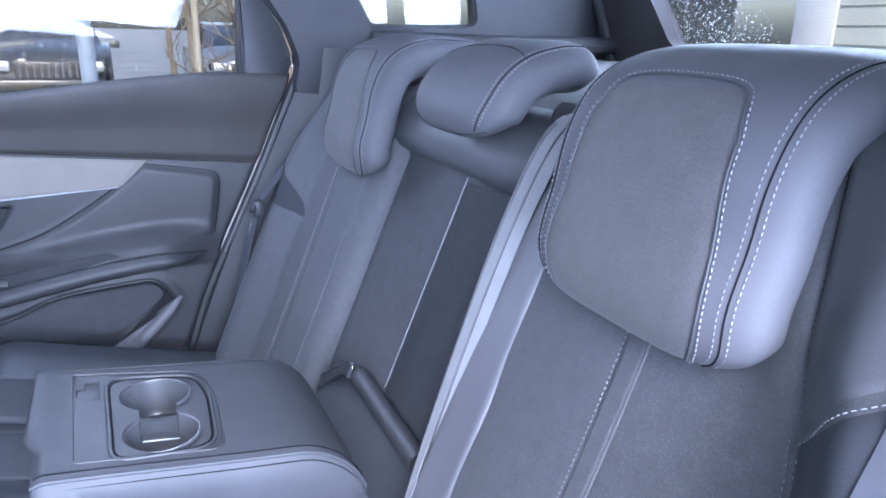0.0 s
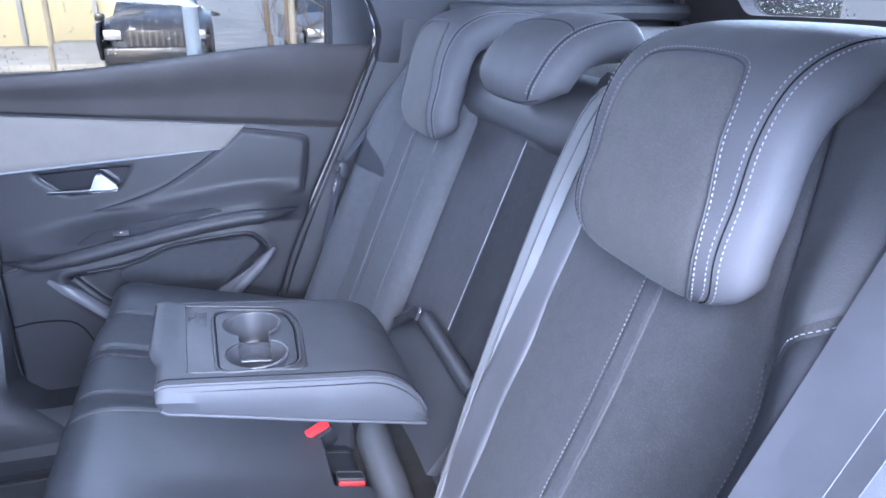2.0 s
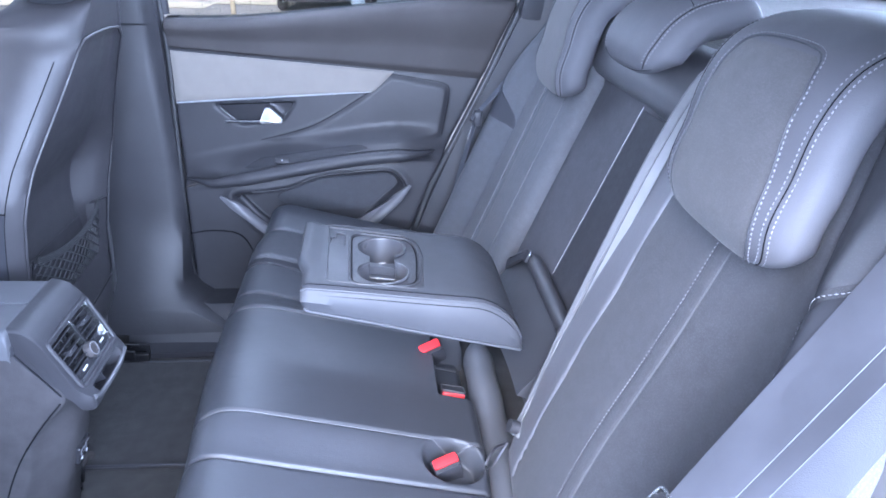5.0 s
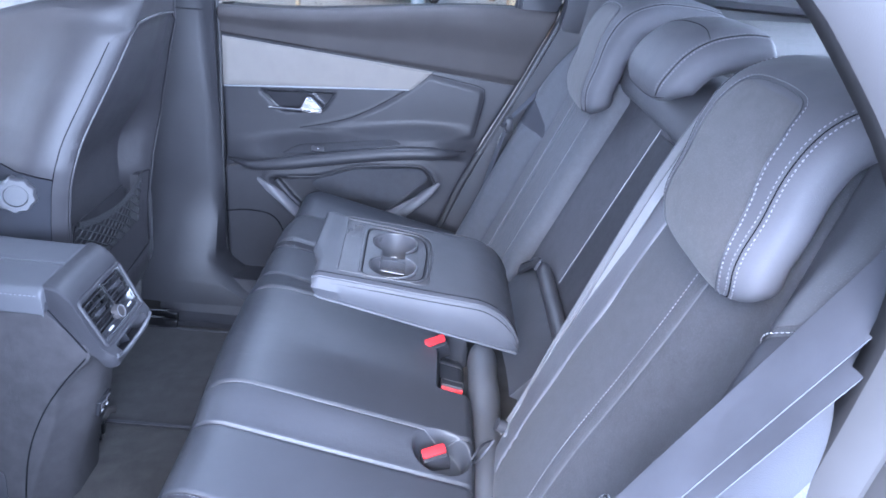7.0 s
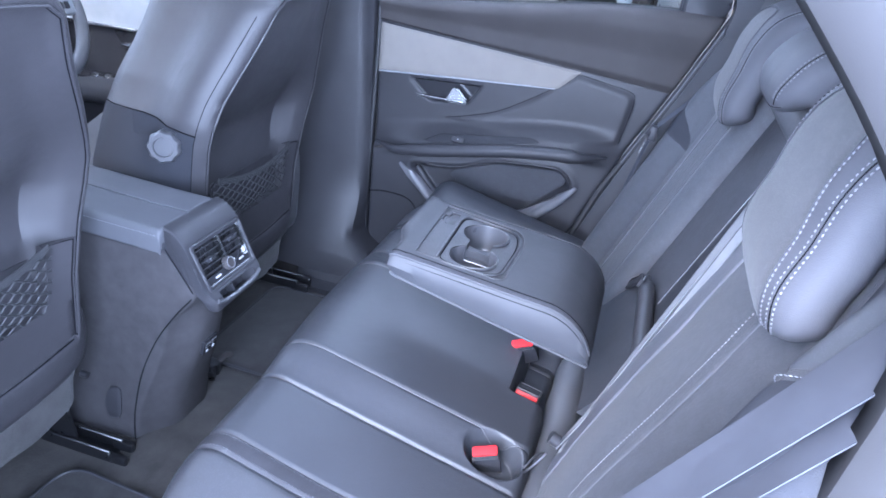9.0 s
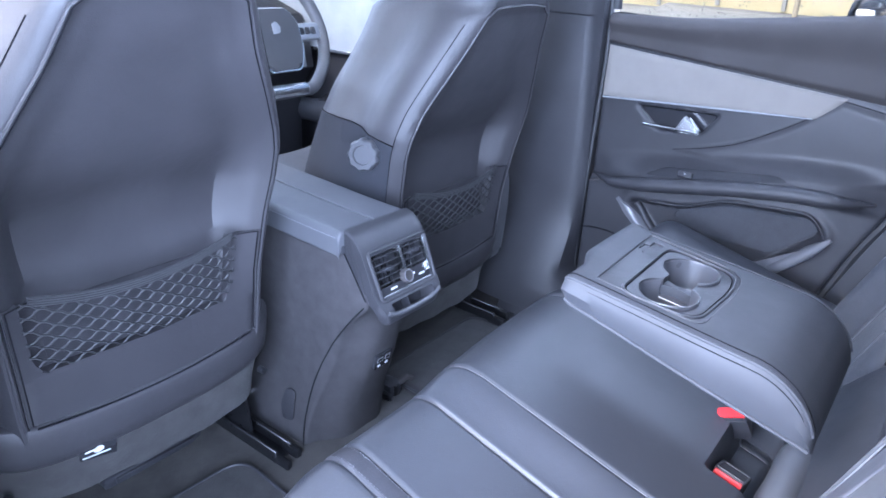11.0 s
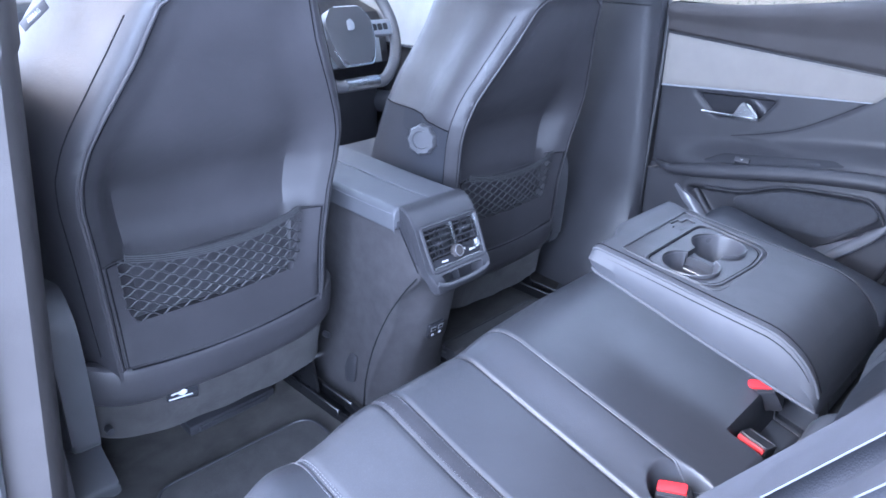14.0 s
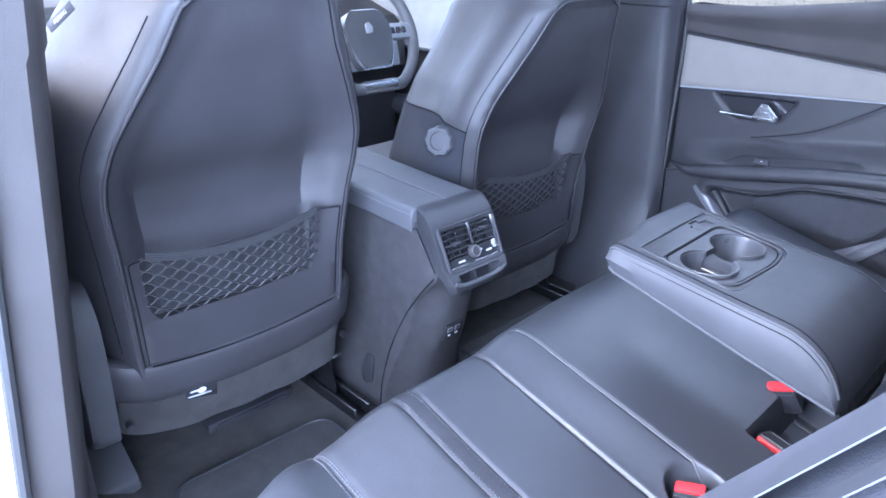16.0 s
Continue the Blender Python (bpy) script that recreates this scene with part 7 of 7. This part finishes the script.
    for a in (-0.010, 0.010):
        part("socket_port", prism([(-0.007, -0.004), (0.007, -0.004), (0.007, 0.006), (-0.007, 0.006)], 0.001, lambda p, q, h, a=a: socket(a + p, q + 0.003, h + 0.0042), 0), SATIN, u)
        part("socket_slot", prism([(-0.005, -0.002), (0.005, -0.002), (0.005, 0.003), (-0.005, 0.003)], 0.001, lambda p, q, h, a=a: socket(a + p, q + 0.0035, h + 0.0046), 0), GLOSS_BLACK, u)
        part("socket_mark", prism([(-0.003, -0.002), (0.003, -0.002), (0.003, 0.002), (-0.003, 0.002)], 0.001, lambda p, q, h, a=a: socket(a + p, q - 0.010, h + 0.0042), 0), PRINT_WHITE, u)
    part("cover_cap", prism(rounded([(0.730, 0.090), (0.758, 0.080), (0.768, 0.115), (0.758, 0.148), (0.733, 0.150)], 0.012), 0.003, lambda a, b, h: Vector((-0.1445 - flare(b) - h, a, b)), 0.001), PLASTIC, c)
    hook = thing("floor_hook", (0.09, 0.70, 0.02), "small black hook on the carpet beside the console", "hook")
    part("block", box(0.06, 0.10, 0.69, 0.735, 0.022, 0.060, 0.008), PLASTIC_DARK, hook)
    part("bar", tube([(0.09, 0.70, 0.05), (0.115, 0.69, 0.062), (0.125, 0.685, 0.055)], 0.008, 8), PLASTIC_GREY, hook)


def vent_matrix(b, h, tilt):
    o = on_vent(0, b, h)
    m = Matrix(((1, 0, 0, o.x), (0, VENT_N.y, VENT_UP.y, o.y), (0, VENT_N.z, VENT_UP.z, o.z), (0, 0, 0, 1)))
    return m @ Matrix.Rotation(tilt, 4, "X")


console()


# ---- belts and buckles ----
def belts():
    b = thing("seat_belt", (-0.19, -0.2, 0.3), "grey seat belt of the middle rear place", "seat belt", "seat belts")
    path = [on_back(-0.200, 0.640, 0.004), on_back(-0.188, 0.60, 0.026), on_back(-0.168, 0.50, 0.022), on_back(-0.158, 0.35, 0.012), on_back(-0.162, 0.2, 0.006), on_back(-0.180, 0.10, 0.006), on_back(-0.208, 0.035, 0.016)]
    line = curve(path, 40)
    # each fold's tone carries its sheen or shade; dark cords deepen the creases
    for off, lean, wide, cloth in ((-0.013, 0.62, 0.016, WEBBING_SHEEN), (0.0, 0.42, 0.014, WEBBING_MID), (0.013, 0.24, 0.016, WEBBING_SHEEN)):
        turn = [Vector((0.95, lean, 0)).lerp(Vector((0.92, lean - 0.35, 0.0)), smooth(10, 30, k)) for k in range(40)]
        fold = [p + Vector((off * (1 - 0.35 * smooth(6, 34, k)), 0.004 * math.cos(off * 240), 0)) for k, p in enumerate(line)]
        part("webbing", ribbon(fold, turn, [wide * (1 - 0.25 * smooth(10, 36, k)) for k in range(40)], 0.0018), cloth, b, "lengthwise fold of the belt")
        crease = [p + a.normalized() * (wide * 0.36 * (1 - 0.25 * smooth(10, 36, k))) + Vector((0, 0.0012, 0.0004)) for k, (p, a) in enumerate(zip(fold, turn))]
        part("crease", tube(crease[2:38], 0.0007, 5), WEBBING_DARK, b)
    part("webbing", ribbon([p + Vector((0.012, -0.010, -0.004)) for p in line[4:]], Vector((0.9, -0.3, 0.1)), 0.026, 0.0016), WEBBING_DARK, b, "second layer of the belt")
    part("latch_plate", tube(curve([on_back(-0.225, 0.030, 0.030), on_back(-0.232, -0.01, 0.036), on_back(-0.215, -0.03, 0.036), on_back(-0.208, 0.0, 0.034), on_back(-0.225, 0.030, 0.030)], 24), 0.0022, 6), STEEL, b, "dark steel latch plate")
    part("stop_button", tube([on_back(-0.226, 0.060, 0.028), on_back(-0.226, 0.060, 0.042)], 0.010, 12), PLASTIC_DARK, b)
    part("belt_outlet", prism(rounded([(-0.235, 0.595), (-0.155, 0.595), (-0.15, 0.64), (-0.24, 0.64)], 0.01), 0.010, lambda x, u, h: on_back(x, u, h + 0.004), 0.004), PLASTIC_DARK, b, "dark belt outlet")

    n = thing("seat_belt", (-0.62, -0.2, 0.5), "pale grey seat belt hanging over the near bolster", "seat belt", "seat belts")
    inner = curve([(-0.590, -0.375, 1.01), (-0.593, -0.335, 0.95), (-0.601, -0.269, 0.85), (-0.609, -0.203, 0.75), (-0.617, -0.136, 0.65), (-0.621, -0.108, 0.608)], 48)
    outer = curve([(-0.650, -0.372, 1.01), (-0.656, -0.333, 0.95), (-0.658, -0.269, 0.85), (-0.659, -0.205, 0.75), (-0.661, -0.141, 0.65), (-0.661, -0.114, 0.608)], 48)

    def strap(shift, lo, hi):
        rows = []
        for k in range(48):
            wave = 0.0012 * math.sin(k * 0.33)
            rows.append([inner[k].lerp(outer[k], lo + (hi - lo) * q / 8) + Vector(shift) + Vector((0, 1, 0.5)) * (wave * math.sin(math.pi * q / 8)) for q in range(9)])
        return solid(rows, (0, -0.0008, -0.0004))

    part("webbing", strap((0, 0, 0), 0.0, 1.0), WEBBING, n)
    part("webbing", strap((0, -0.012, -0.006), 0.45, 1.17), WEBBING, n, "returning second strap")
    at_end, down = Vector((-0.641, -0.108, 0.600)), Vector((0.04, 0.54, -0.84)).normalized()
    g = part("latch_plate", prism(rounded([(-0.031, -0.012), (0.031, -0.012), (0.031, 0.018), (0.016, 0.034), (-0.016, 0.034), (-0.031, 0.018)], 0.007), 0.010, lambda a, c, h: at_end + Vector((a, 0, 0)) + down * c + Vector((0, 0.84, 0.54)) * (h - 0.004), 0.003), PLASTIC_DARK, n, "black latch housing")
    part("tongue", tube([at_end + Vector((a, 0, 0)) + down * c + Vector((0, 0.84, 0.54)) * 0.004 for a, c in rounded([(-0.033, -0.014), (0.033, -0.014), (0.033, 0.020), (-0.033, 0.020)], 0.006)], 0.0018, 6, closed=True), CHROME, g, "bright belt tongue frame")

    f = thing("seat_belt", (0.62, -0.2, 0.5), "grey seat belt beside the far rear door", "seat belt", "seat belts")
    line = curve([(0.646, -0.345, 0.915), (0.637, -0.312, 0.861), (0.628, -0.255, 0.773), (0.622, -0.203, 0.708), (0.615, -0.139, 0.635)], 30)
    part("webbing", ribbon(line, Vector((-0.75, -0.25, 0.1)), [0.040 - 0.016 * smooth(12, 29, k) for k in range(30)], 0.0016), WEBBING, f)
    part("latch_plate", join(box(0.600, 0.626, -0.142, -0.122, 0.598, 0.634, 0.006), tube([(0.612, -0.13, 0.632), (0.600, -0.118, 0.612)], 0.006, 8)), PLASTIC_DARK, f)
    for dx in (0.0, 0.008):
        part("tongue", tube([(0.606 + dx, -0.118, 0.594), (0.607 + dx, -0.110, 0.566)], 0.0016, 6), CHROME, f, "bright edge of the belt tongue")
    for dx in (0.0, 0.022):
        part("webbing", ribbon(curve([(0.620 + dx * 0.5, -0.128, 0.60), (0.626 + dx, -0.105, 0.50), (0.634 + dx, -0.075, 0.36), (0.64 + dx, -0.055, 0.27)], 20), Vector((-0.9, -0.2, 0.0)), 0.016, 0.0016), WEBBING, f)


belts()


def buckle(base, ax, up, label, big=1.0):
    """A belt buckle with its red release button; ax: along the button's width, up: where it points."""
    k = thing("belt_buckle", base, label, "seat belt buckle", "belt buckles")
    o, a, u = Vector(base), Vector(ax).normalized(), Vector(up).normalized()
    n = a.cross(u).normalized()
    a = u.cross(n).normalized()

    def at(p, q, h):
        return o + a * p + u * q + n * h

    w, d = 0.022 * big, 0.012 * big
    part("housing", prism(rounded([(-w, -0.05), (w, -0.05), (w, 0.0), (-w, 0.0)], 0.005), 2 * d, lambda p, q, h: at(p, q, h - d), 0.003, 3), PLASTIC_DARK, k, "black buckle housing")
    part("release_button", prism(rounded([(-w * 0.90, -d * 0.88), (w * 0.90, -d * 0.88), (w * 0.90, d * 0.45), (-w * 0.90, d * 0.45)], 0.002), 0.005, lambda p, q, h: at(p, h - 0.001, q), 0.0015), RED, k, "red release button")
    part("housing_rim", tube([at(p, q, -d - 0.0004) for p, q in rounded([(-w * 0.92, -0.042), (w * 0.92, -0.042), (w * 0.92, -0.004), (-w * 0.92, -0.004)], 0.006)], 0.0012, 6, closed=True), PLASTIC_SATIN, k, "grey rim of the buckle")
    part("slot", prism([(-w * 0.8, d * 0.50), (w * 0.8, d * 0.50), (w * 0.8, d * 0.85), (-w * 0.8, d * 0.85)], 0.002, lambda p, q, h: at(p, h - 0.0005, q), 0), GLOSS_BLACK, k)
    part("strap", ribbon([at(0, -0.045, 0), at(0, -0.055, -0.002), at(0, -0.065, -0.004)], a, w * 1.5, 0.003), WEBBING, k)


buckle((-0.219, 0.018, 0.300), (0.30, -0.95, 0.10), (-0.35, 0.12, 0.90), "red and black belt buckle sunk in the near cushion", 0.95)
buckle((-0.042, -0.012, 0.284), (0.05, -0.97, -0.20), (-0.93, 0.04, 0.36), "red and black belt buckle in the middle notch", 1.0)
buckle((0.064, 0.020, 0.322), (0.25, -0.93, 0.20), (-0.52, 0.22, 0.82), "red and black belt buckle beside the armrest", 0.98)


def seat_gap_fill():
    """The padded fold between cushion and backrest."""
    f = thing("seat_fold", (-0.1, -0.07, 0.25), "dark soft fold between cushion and backrest", "seat cover")
    line = curve([(-0.62, -0.082, 0.240), (-0.40, -0.080, 0.241), (-0.27, -0.079, 0.243), (-0.19, -0.078, 0.245), (-0.10, -0.077, 0.247), (-0.03, -0.077, 0.250), (0.06, -0.078, 0.256), (0.15, -0.080, 0.262)], 60)
    part("fold", tube(line, [(0.030 + 0.0012 * math.sin(k * 0.7) + 0.0015 * bell(k - 34, 4)) * math.sqrt(max(0.05, 1 - (max(0, k - 54) / 6) ** 2)) for k in range(60)], 16), LEATHER_SOFT, f)


seat_gap_fill()
